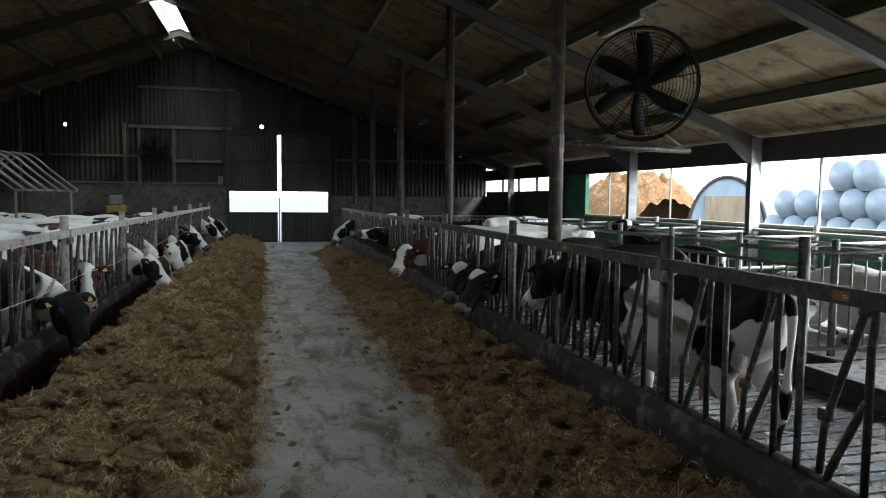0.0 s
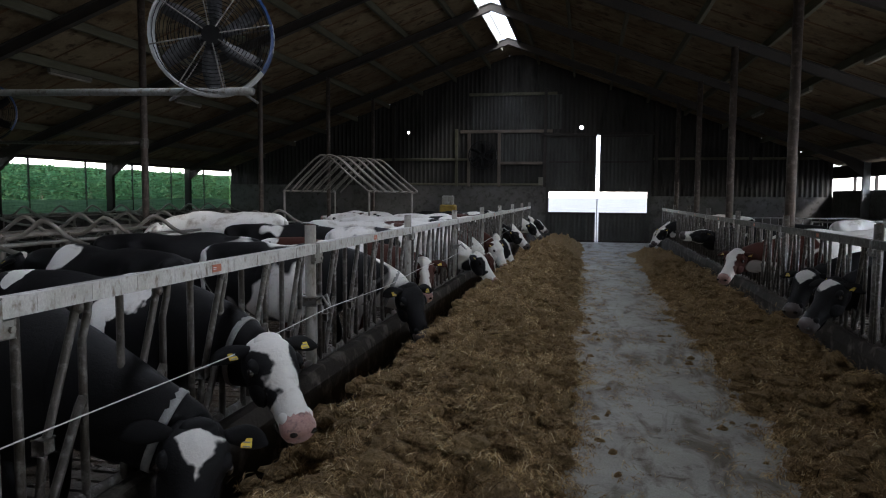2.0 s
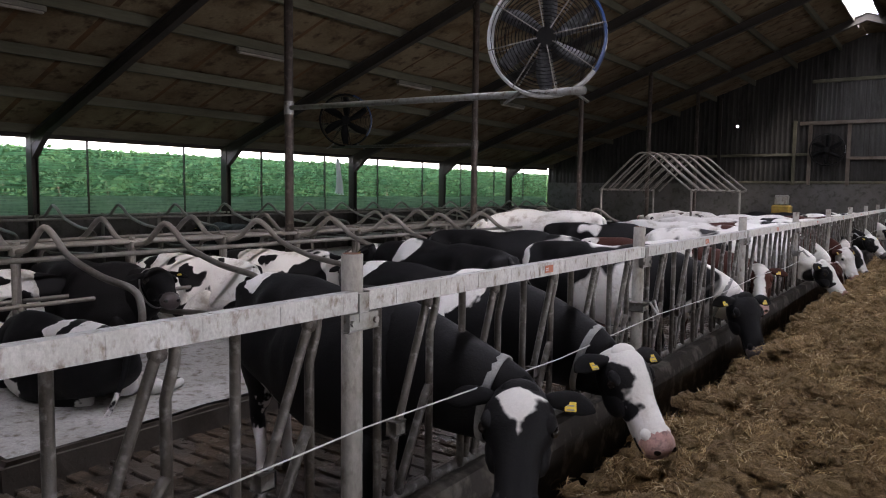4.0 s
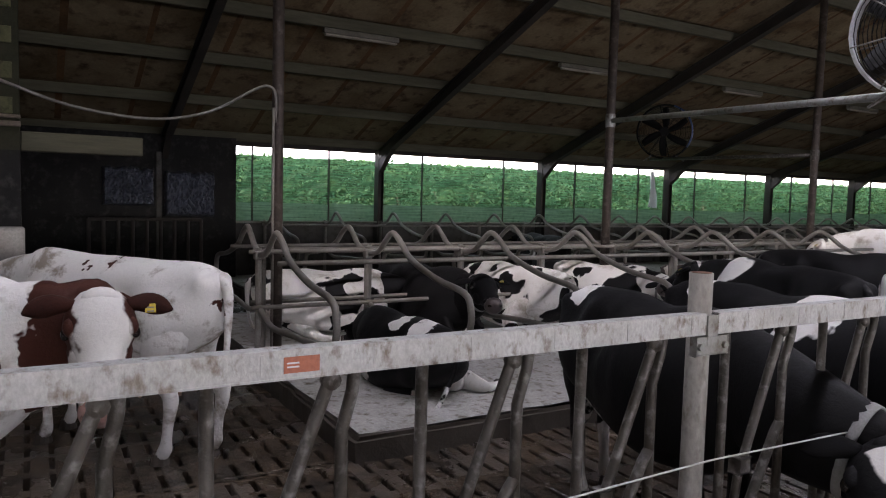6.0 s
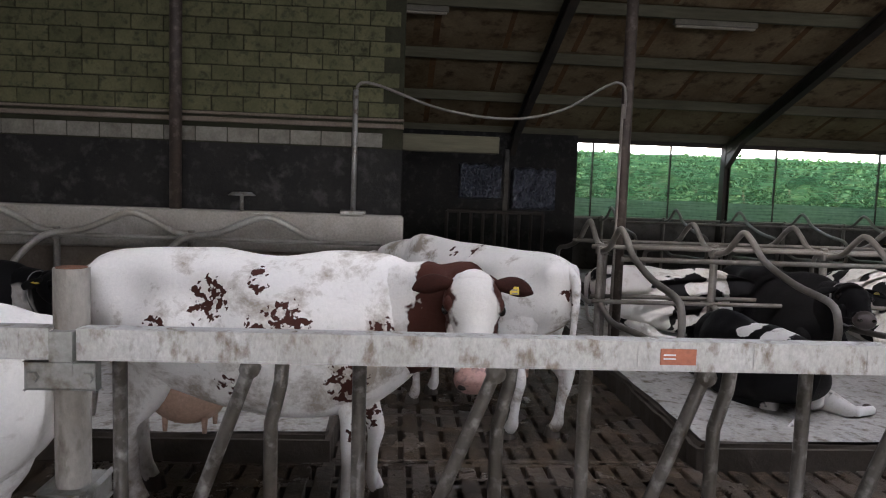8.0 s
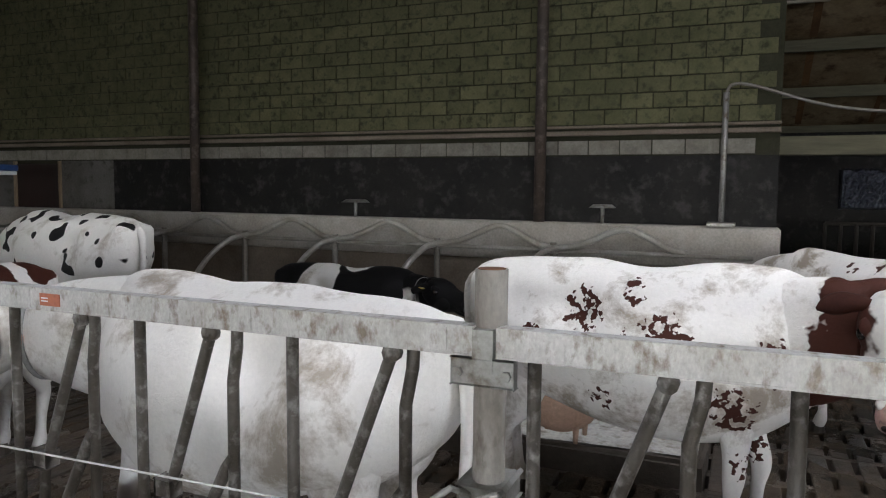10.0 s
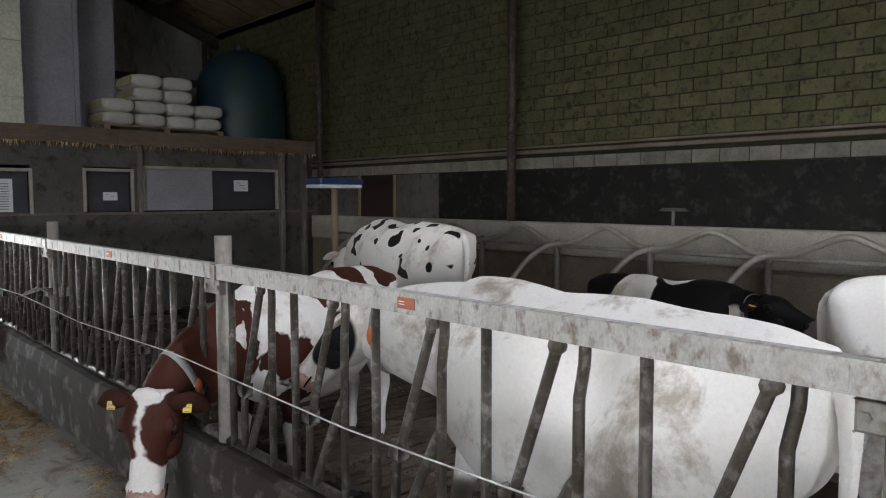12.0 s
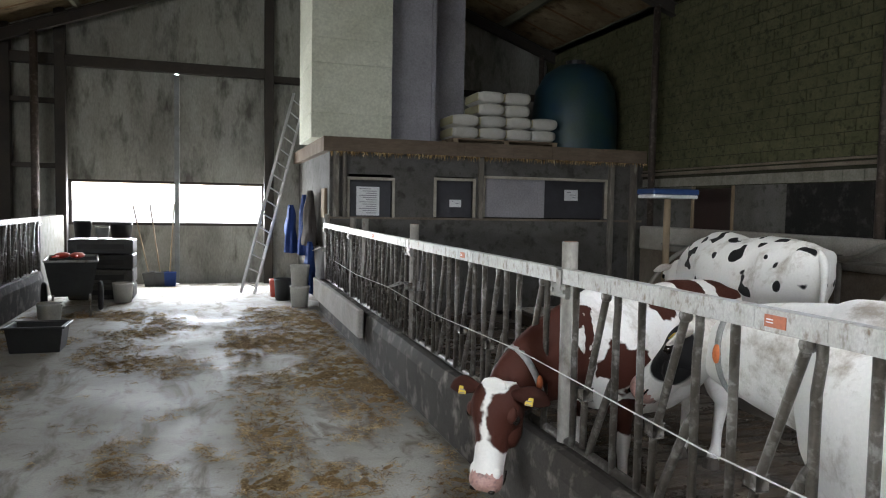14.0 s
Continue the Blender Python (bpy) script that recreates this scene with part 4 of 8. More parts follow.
def fence_meshes(side):
    """Mesh data of one fence section, standing at its first post; side: towards the cows."""
    out = {}
    lean = -side    # the swing bars lean towards the section's first or last post
    bm = bmesh.new()
    # top rail: a folded channel, open at the back
    for x0, x1, z0, z1 in ((0, 0.006, -0.0718, -0.0062), (-0.001, 0.055, -0.006, 0), (-0.001, 0.05, -0.078, -0.072)):
        box(bm, side * x0, side * x1, 0.035, SEC - 0.03, RAIL_Z + z0, RAIL_Z + z1)
    for y in np.arange(0.2, SEC, 0.31):
        box(bm, side * -0.0025, side * 0.004, y, y + 0.01, RAIL_Z - 0.07, RAIL_Z - 0.008)
        disc(bm, (side * 0.03, y + 0.05, RAIL_Z - 0.001), 0.009, 0.003, 8)
    # Open-side rail: its shade against the windows is put into a darker colour.
    out["top_rail"] = finish("top_rail", bm, M["rail"] if side < 0 else M["shaded_rail"])
    bm = bmesh.new()
    tube(bm, [(side * 0.06, 0.0, COW_Z - 0.1), (side * 0.06, 0.0, 1.61)], 0.043, 16)
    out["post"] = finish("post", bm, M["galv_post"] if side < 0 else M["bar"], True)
    bm = bmesh.new()
    tube(bm, [(side * 0.06, 0, 1.605), (side * 0.06, 0, 1.612)], 0.037, 16)
    out["post_hole"] = finish("post_hole", bm, M["rust"])
    bm = bmesh.new()
    box(bm, side * -0.004, side * 0.02, -0.085, 0.085, 1.315, 1.385, 0.004)
    for y in (-0.065, 0.065):
        disc(bm, (side * -0.004, y, 1.348), 0.014, side * -0.012, 6, "x")
    box(bm, side * -0.006, side * 0.03, -0.028, 0.028, 1.35, 1.46)
    out["bracket"] = finish("bracket", bm, M["galv"])
    bm = bmesh.new()
    tube(bm, [(side * 0.06, 0.03, 0.53), (side * 0.06, SEC - 0.03, 0.53)], 0.026, 10)
    out["bottom_rail"] = finish("bottom_rail", bm, M["bar"], True)
    bm = bmesh.new()
    tube(bm, [(side * 0.035, 0, 0.53), (side * 0.035, 0, 1.392)], 0.0185, 10)
    out["upright"] = finish("upright", bm, M["bar"], True)
    bm = bmesh.new()
    tube(bm, [(side * 0.05, 0, 0.5), (side * 0.05, 0.0, 1.22), (side * 0.04, lean * 0.025, 1.33), (side * 0.035, lean * 0.03, 1.4)], 0.0185, 10)
    out["yoke_bar"] = finish("yoke_bar", bm, M["bar"], True)
    bm = bmesh.new()
    tube(bm, [(side * 0.028, 0, 1.4), (side * 0.03, lean * -0.015, 1.35), (side * 0.04, lean * -0.215, 0.8), (side * 0.05, lean * -0.24, 0.56)], 0.0185, 10)
    disc(bm, (side * 0.012, lean * -0.006, 1.37), 0.026, side * 0.03, 10, "x")
    box(bm, side * 0.015, side * 0.06, lean * -0.2075 - 0.0325, lean * -0.2075 + 0.0325, 0.82, 0.88, 0.006)
    out["swing_bar"] = finish("swing_bar", bm, M["bar"], True)
    bm = bmesh.new()
    tube(bm, [(side * 0.05, 0.0, 0.98), (side * 0.05, lean * -0.03, 0.94), (side * 0.05, lean * -0.19, 0.62), (side * 0.05, lean * -0.22, 0.54)], 0.02, 10)
    out["brace"] = finish("brace", bm, M["bar"], True)
    bm = bmesh.new()
    box(bm, side * -0.0035, side * -0.001, 0, 0.095, RAIL_Z - 0.06, RAIL_Z - 0.018)
    out["sticker"] = finish("sticker", bm, M["orange"])
    bm = bmesh.new()
    for z in (0.034, 0.044):
        box(bm, side * -0.0044, side * -0.0036, 0.008, 0.04, RAIL_Z - z - 0.002, RAIL_Z - z + 0.002)
    out["sticker_print"] = finish("sticker_print", bm, M["paper"])
    bm = bmesh.new()
    tube(bm, [(side * 0.01, -0.03, 1.02), (side * -0.06, -0.06, 1.06), (side * -0.16, -0.16, 0.99)], 0.009, 8)
    tube(bm, [(side * 0.01, 0.05, 1.02), (side * -0.05, 0.06, 1.06), (side * -0.16, -0.15, 0.99)], 0.009, 8)
    box(bm, side * 0.0, side * 0.14, -0.06, 0.06, 0.99, 1.05, 0.01)
    out["rope_arm"] = finish("rope_arm", bm, M["galv"])
    return out


def fence(x, side, first, count, name_label, group, skip=()):
    ms = fence_meshes(side)
    for k in range(count):
        y = first + SEC * k
        o = thing("feed_fence", pose(x, y, 0), name_label, "feed fence", group)
        share("top_rail", ms["top_rail"], o)
        share("bottom_rail", ms["bottom_rail"], o)
        post_part = share("post", ms["post"], o)
        share("post_hole", ms["post_hole"], post_part)
        share("bracket", ms["bracket"], o)
        if side < 0 and round((y + 0.97) / SEC) % 2 == 0:
            share("rope_arm", ms["rope_arm"], o)
        for i in range(5):
            yy = 0.50 + i * 0.59 - (0.26 if side > 0 else 0)
            share("yoke_bar", ms["yoke_bar"], o, pose(0, yy, 0))
            share("swing_bar", ms["swing_bar"], o, pose(0, yy + side * 0.035, 0, random.uniform(-1.5, 1.5)))
            share("brace", ms["brace"], o, pose(0, yy, 0))
            share("upright", ms["upright"], o, pose(0, (yy + 0.235 if i < 4 else 0.13) if side < 0 else yy + 0.4, 0, random.uniform(-0.5, 0.5)))
        s = share("sticker", ms["sticker"], o, pose(0, 1.5, 0), "orange maker's sticker")
        share("sticker_print", ms["sticker_print"], s)
    # closing post
    o = thing("fence_post", pose(x, first + SEC * count, 0), "galvanised end post of the feed fence", "post")
    share("post", ms["post"], o)


fence(FL - 0.013, -1, -12.62, 1, "worn galvanised feed fence with swinging neck bars", "feed fence by the netted side")
fence(FL, -1, -0.97 - 3 * SEC, 12, "worn galvanised feed fence with swinging neck bars", "feed fence by the netted side")
fence(FR, 1, 4.05 - 6 * SEC, 13, "galvanised feed fence with swinging neck bars, rail coloured as in shade", "feed fence by the open side")

# electric rope in front of the left fence
bm = bmesh.new()
pts = sorted([(-2.04, -0.97 + SEC * k - 0.16, 1.0) for k in range(-3, 10)] + [(-2.04, -0.97 + SEC * k + 1.39, 0.965) for k in range(-3, 9)], key=lambda q: q[1])
tube(bm, pts, 0.0032, 6)
tagged(part("electric_rope", bm, M["rope"]), "thin pale electric rope along the feed fence", "rope")


# ---- cubicles ----
def divider_mesh(length=2.25):
    bm = bmesh.new()
    tube(bm, [(0.05, 0, 1.10), (0.3, 0, 1.15), (0.48, 0, 1.28), (0.64, 0, 1.37), (0.82, 0, 1.3), (1.08, 0, 1.13), (1.6, 0, 0.99), (length - 0.14, 0, 0.92), (length - 0.02, 0, 0.8), (length - 0.02, 0, 0.62), (length - 0.16, 0, 0.5), (1.2, 0, 0.46), (0.55, 0, 0.42), (0.2, 0, 0.5), (0.05, 0, 0.56)], 0.031, 9, 4)
    return finish("divider_pipe", bm, M["pipe"], True)


def head_post_mesh():
    bm = bmesh.new()
    tube(bm, [(0, 0, 0.0), (0, 0, 1.18)], 0.035, 10)
    box(bm, -0.03, 0.08, -0.05, 0.05, 1.06, 1.15, 0.008)
    return finish("cubicle_post", bm, M["pipe"])


DIV, HEADP = divider_mesh(), head_post_mesh()


def cubicles(x, side, ys, label, group):
    """A row of cubicle dividers whose heads stand at x and that reach towards side."""
    for y in ys:
        o = thing("cubicle_divider", pose(x, y, 0.1, 0, 0, 0 if side > 0 else 180), label, "cubicle divider", group)
        share("divider_pipe", DIV, o)
        share("post", HEADP, o)
    rails = thing("neck_rail", label="long galvanised neck rail across the cubicle dividers", category="rail", group="neck rails")
    for dx, z in ((0.02, 1.24), (1.02, 1.21), (0.1, 0.66)):
        bm = bmesh.new()
        tube(bm, [(x + side * dx, min(ys) - 0.1, z), (x + side * dx, max(ys) + 0.1, z)], 0.024, 8)
        part("rail", bm, M["pipe"], rails, smooth=True)


rowA = [2.05 + 1.25 * k for k in range(12)]
cubicles(-7.92, 1, rowA, "bent galvanised cubicle divider in a double row", "double cubicle row")
cubicles(-8.1, -1, [y + 0.1 for y in rowA], "bent galvanised cubicle divider in a double row", "double cubicle row")
cubicles(-15.55, 1, [4.3 + 1.36 * k for k in range(18)], "bent galvanised cubicle divider by the netted wall", "wall cubicle row")


def wall_divider_mesh():
    """A pipe that waves along the wall from one post to the next and there bends out over the bed."""
    bm = bmesh.new()
    tube(bm, [(0.02, 1.33, 1.12), (0.03, 1.16, 1.16), (0.04, 0.96, 1.27), (0.05, 0.78, 1.34), (0.05, 0.62, 1.31), (0.05, 0.3, 1.17), (0.06, 0.02, 1.12), (0.2, -0.08, 1.07), (0.45, -0.18, 0.88), (0.68, -0.27, 0.56), (0.78, -0.3, 0.3), (0.8, -0.3, 0.0)], 0.034, 9, 4)
    return finish("divider_pipe", bm, M["galv_pipe"], True)


WAVE = wall_divider_mesh()
for k in range(7):
    o = thing("cubicle_divider", pose(-7.86, -2.23 - 1.33 * k, 0.1), "wavy galvanised cubicle divider along the low wall", "cubicle divider", "low wall cubicle row")
    share("divider_pipe", WAVE, o)
    share("post", HEADP, o)
rails = thing("neck_rail", label="long galvanised rail along the low wall", category="rail", group="neck rails")
bm = bmesh.new()
tube(bm, [(-7.83, -11.2, 1.2), (-7.83, -0.3, 1.2)], 0.024, 8)
part("rail", bm, M["pipe"], rails, smooth=True)


def bed(x0, x1, y0, y1, label):
    bm = bmesh.new()
    nx, ny = max(2, int((x1 - x0) / 0.2)), max(2, int((y1 - y0) / 0.25))
    g = [[bm.verts.new((x0 + (x1 - x0) * i / nx, y0 + (y1 - y0) * j / ny, 0.1 + 0.018 * noise.noise((i * 0.37, j * 0.31, x0)) + 0.012 * noise.noise((i * 1.1, j * 1.3, 5)))) for j in range(ny + 1)] for i in range(nx + 1)]
    for i in range(nx):
        for j in range(ny):
            bm.faces.new((g[i][j], g[i + 1][j], g[i + 1][j + 1], g[i][j + 1]))
    o = tagged(part("cubicle_bed", bm, M["bed"], smooth=True), label, "cubicle bed", kind="structure")
    bm = bmesh.new()
    box(bm, x0 - 0.05, x1 + 0.05, y0 - 0.05, y1 + 0.05, COW_Z - 0.3, 0.085)
    long = [e for e in bm.edges if abs(e.verts[0].co.z - e.verts[1].co.z) < 0.01]
    bmesh.ops.subdivide_edges(bm, edges=long, cuts=48, use_grid_fill=True)
    rim = [e for e in bm.edges if len(e.link_faces) == 2 and e.verts[0].co.z > 0.08 and e.verts[1].co.z > 0.08 and min(fc.normal.z for fc in e.link_faces) < 0.5]
    bmesh.ops.bevel(bm, geom=rim, offset=0.03, segments=2, affect="EDGES")
    for q in bm.verts:
        d = 0.035 * noise.noise((q.co.x * 2.3, q.co.y * 2.3, q.co.z * 6)) + 0.02 * noise.noise((q.co.x * 7, q.co.y * 7, q.co.z * 9))
        edge_x, edge_y = min(abs(q.co.x - x0), abs(q.co.x - x1)) < 0.09, min(abs(q.co.y - y0), abs(q.co.y - y1)) < 0.09
        q.co.x += d if edge_x else 0
        q.co.y += d if edge_y else 0
        q.co.z += 0.4 * d if q.co.z > 0 and (edge_x or edge_y) else (-0.012 if q.co.z > 0 else 0)
    part("bed_kerb", bm, M["bed_edge"], o)


bed(-10.8, -5.22, 2.06, 17.2, "lime-dusted raised cubicle bed with a dung-dark kerb")
bed(XL + 0.02, -13.4, 3.4, 27.0, "lime-dusted raised cubicle bed along the netted wall")
bed(-7.9, -5.3, -11.6, -0.6, "lime-dusted raised cubicle bed by the low wall")

# ---- slatted cow floors ----
def slats(name, x0, x1, y0, y1, near):
    """Concrete slat panels with slots: rows of beams along x, cross-tied; near: stretch built piece by piece."""
    o = thing(name, label="wet dung-covered concrete slatted floor", category="slatted floor", kind="structure")
    bm = bmesh.new()
    box(bm, -0.5, 0.5, -0.061, 0.061, -0.12, 0.0, 0.008)
    one = finish("slat", bm, M["slat"])
    rest = bmesh.new()
    x = x0
    while x < x1 - 0.05:
        w = min(1.0, x1 - x)
        y = y0
        while y < y1:
            if near and near[0] < x + w / 2 < near[1] and near[2] < y < near[3]:
                share("slat", one, o, Matrix.Translation((x + w / 2, y + 0.08, COW_Z)) @ Matrix.Diagonal((w * 0.985, 1, 1, 1)))
            else:
                vs = [rest.verts.new((x + dx * w * 0.985, y + dy, COW_Z + dz)) for dx in (0.008, 1) for dy in (0.019, 0.141) for dz in (-0.1, 0)]
                for q in ((1, 3, 7, 5), (0, 1, 5, 4), (2, 6, 7, 3), (0, 2, 3, 1), (4, 5, 7, 6)):
                    rest.faces.new([vs[i] for i in q])
            y += 0.16
        bm = bmesh.new()
        box(bm, x - 0.04, x + 0.04, y0, y1, COW_Z - 0.15, COW_Z - 0.004)
        for e in (0.33, 0.67):
            box(bm, x + e - 0.055, x + e + 0.055, y0, y1, COW_Z - 0.15, COW_Z - 0.006)
        part("cross_beam", bm, M["slat"], o)
        x += 1.0
    r = part("far_slats", rest, M["slat"], o)
    r["kind"] = "stuff"


# ---- cows ----
BODY = [  # x, middle height, half width, half height
    (-0.95, 1.16, 0.07, 0.12), (-0.90, 1.13, 0.17, 0.21), (-0.78, 1.10, 0.25, 0.28), (-0.60, 1.055, 0.285, 0.33), (-0.40, 1.015, 0.31, 0.37),
    (-0.15, 0.975, 0.35, 0.415), (0.12, 0.955, 0.375, 0.43), (0.36, 0.975, 0.34, 0.435), (0.55, 1.005, 0.275, 0.41), (0.70, 1.045, 0.21, 0.36), (0.82, 1.06, 0.15, 0.27), (0.88, 1.08, 0.08, 0.17)]
BUMPS = [  # x, y, z, radius, height
    (-0.44, 0.27, 1.35, 0.085, 0.085), (-0.87, 0.13, 1.27, 0.065, 0.055), (-0.25, 0.29, 1.17, 0.13, -0.1), (-0.2, 0.22, 1.33, 0.09, 0.035), (0.02, 0.24, 1.32, 0.09, 0.03), (-0.63, 0.26, 1.22, 0.11, -0.045), (0.56, 0.27, 1.12, 0.16, 0.03),
    (-0.62, 0.28, 0.9, 0.2, 0.05), (0.60, 0.22, 0.82, 0.15, 0.04), (-0.7, 0.2, 1.32, 0.12, -0.03), (0.40, 0.2, 1.34, 0.12, -0.02)]


def body_mesh(lying, fat, rib, mat):
    bm = bmesh.new()
    N, rows = 40, []
    for x, zc, hw, hh in curve_points(BODY, 4):
        ring = []
        for k in range(N):
            a = 2 * math.pi * k / N
            c, s = math.cos(a), math.sin(a)
            w = hw * (1 - 0.28 * max(0, s) ** 2.2) * fat
            if lying and s < 0:
                w *= 1.0 + 0.28 * (-s) ** 0.7
            y, z = w * math.copysign(abs(c) ** 0.86, c), zc + hh * math.copysign(abs(s) ** 0.92, s)
            if lying and s < 0:
                z = zc + hh * 0.86 * math.copysign(abs(s) ** 0.7, s)
            off = 0.0
            for bx, by, bz, r, h in BUMPS:
                d2 = (x - bx) ** 2 + (abs(y) - by) ** 2 + (z - bz) ** 2
                off += h * math.exp(-d2 / (r * r))
            if -0.2 < x < 0.45 and 0.75 < z < 1.25:
                off += rib * math.sin(x * 62 + z * 6) * math.sin(math.pi * (z - 0.75) / 0.5)
            off += 0.014 * noise.noise((x * 4, y * 4, z * 4 + fat * 9)) + 0.022 * noise.noise((x * 1.9, y * 1.9, z * 1.9 + fat * 17))
            if s > 0.5:
                off += 0.016 * math.exp(-(y / 0.07) ** 2) * (1 + 0.2 * noise.noise((x * 6, 3, fat)))
            n = Vector((0, c, s))
            ring.append(bm.verts.new(Vector((x, y, z)) + n * off))
        rows.append(ring)
    for a, b in zip(rows, rows[1:]):
        for k in range(N):
            bm.faces.new((a[k], a[(k + 1) % N], b[(k + 1) % N], b[k]))
    bm.faces.new(rows[0])
    bm.faces.new(rows[-1][::-1])
    return finish("body", bm, mat, True)


def loft(bm, keys, n=12, steps=4, flat=(0, 1, 0)):
    """Rings through keys (x, y, z, r along the limb's plane, r across); flat: the across direction."""
    pts = curve_points(keys, steps)
    rings = []
    for i, q in enumerate(pts):
        d = Vector(pts[min(i + 1, len(pts) - 1)][:3]) - Vector(pts[max(i - 1, 0)][:3])
        d.normalize()
        v = Vector(flat)
        u = d.cross(v).normalized()
        v = u.cross(d).normalized()
        rings.append([bm.verts.new(Vector(q[:3]) + u * (q[3] * math.cos(a)) + v * (q[4] * math.sin(a))) for a in (2 * math.pi * k / n for k in range(n))])
    for a, b in zip(rings, rings[1:]):
        for k in range(n):
            bm.faces.new((a[k], a[(k + 1) % n], b[(k + 1) % n], b[k]))
    bm.faces.new(rings[0])
    bm.faces.new(rings[-1][::-1])
    return bm


HEAD = [(-0.04, 0, -0.09, 0.085, 0.075), (0.02, 0, -0.095, 0.118, 0.112), (0.10, 0, -0.10, 0.138, 0.13), (0.18, 0, -0.112, 0.142, 0.12), (0.27, 0, -0.108, 0.118, 0.086),
        (0.36, 0, -0.10, 0.095, 0.073), (0.44, 0, -0.10, 0.086, 0.072), (0.50, 0, -0.10, 0.082, 0.074)]


def head_part(parent, m, tone, style, muzzle, seed, ears, tags=True, name="head"):
    """Head with its poll at the origin and the nose along x."""
    bm = loft(bmesh.new(), HEAD, 20, 4)
    for s in (-1, 1):
        ball(bm, (0.14, s * 0.1, -0.04), 0.05, 0.032, 0.03, 10, 6)
        ball(bm, (0.22, s * 0.075, -0.15), 0.11, 0.04, 0.075, 12, 8)
        ball(bm, (0.47, s * 0.045, -0.075), 0.05, 0.035, 0.035, 10, 6)
    ball(bm, (0.005, 0, -0.018), 0.055, 0.07, 0.035, 12, 8)
    ball(bm, (0.40, 0, -0.175), 0.12, 0.05, 0.03, 12, 6)
    h = part(name, bm, face(tone, style, seed), parent, smooth=True)
    h.matrix_basis = m @ Matrix.Diagonal((1.02, 1.26, 1.06, 1))
    bm = loft(bmesh.new(), [(0.475, 0, -0.10, 0.082, 0.074), (0.52, 0, -0.098, 0.084, 0.08), (0.56, 0, -0.095, 0.074, 0.072), (0.585, 0, -0.092, 0.045, 0.045)], 16, 3)
    mz = part("muzzle", bm, M[muzzle], h, smooth=True)
    for s in (-1, 1):
        bm = bmesh.new()
        ball(bm, (0.573, s * 0.046, -0.068), 0.016, 0.02, 0.014, 10, 6)
        part("nostril", bm, M["eye"], mz, smooth=True)
    bm = bmesh.new()
    tube(bm, [(0.45, 0.078, -0.135), (0.52, 0.072, -0.14), (0.572, 0.03, -0.138), (0.572, -0.03, -0.138), (0.52, -0.072, -0.14), (0.45, -0.078, -0.135)], 0.005, 6, 3)
    part("mouth_line", bm, M["eye"], mz, smooth=True)
    for s in (-1, 1):
        bm = bmesh.new()
        ball(bm, (0.165, s * 0.121, -0.06), 0.03, 0.017, 0.024, 12, 8)
        part("eye", bm, M["eye"], h, smooth=True)
        bm = loft(bmesh.new(), [(0.03, s * 0.09, -0.05, 0.026, 0.028), (0.022, s * 0.13, -0.055, 0.042, 0.026), (0.02, s * 0.18, -0.068, 0.056, 0.02), (0.036, s * 0.228, -0.082, 0.042, 0.014), (0.05, s * 0.262, -0.09, 0.007, 0.006)], 12, 3, (0, 0, 1))
        e = part("ear", bm, M[ears], h, smooth=True)
        if tags and (s > 0 or seed % 2 < 1):
            bm = bmesh.new()
            box(bm, 0.03, 0.076, s * 0.175 - 0.02, s * 0.175 + 0.02, -0.05, -0.045, 0.002)
            part("ear_tag", bm, M["yellow"], e, "yellow ear tag")
            bm = bmesh.new()
            for q in (0.05, 0.07):
                box(bm, q - 0.003, q + 0.003, s * 0.175 - 0.013, s * 0.175 + 0.013, -0.0445, -0.0435)
            part("tag_print", bm, M["ink"], e)
    return h


def bend(m, at):
    return m @ Vector(at)


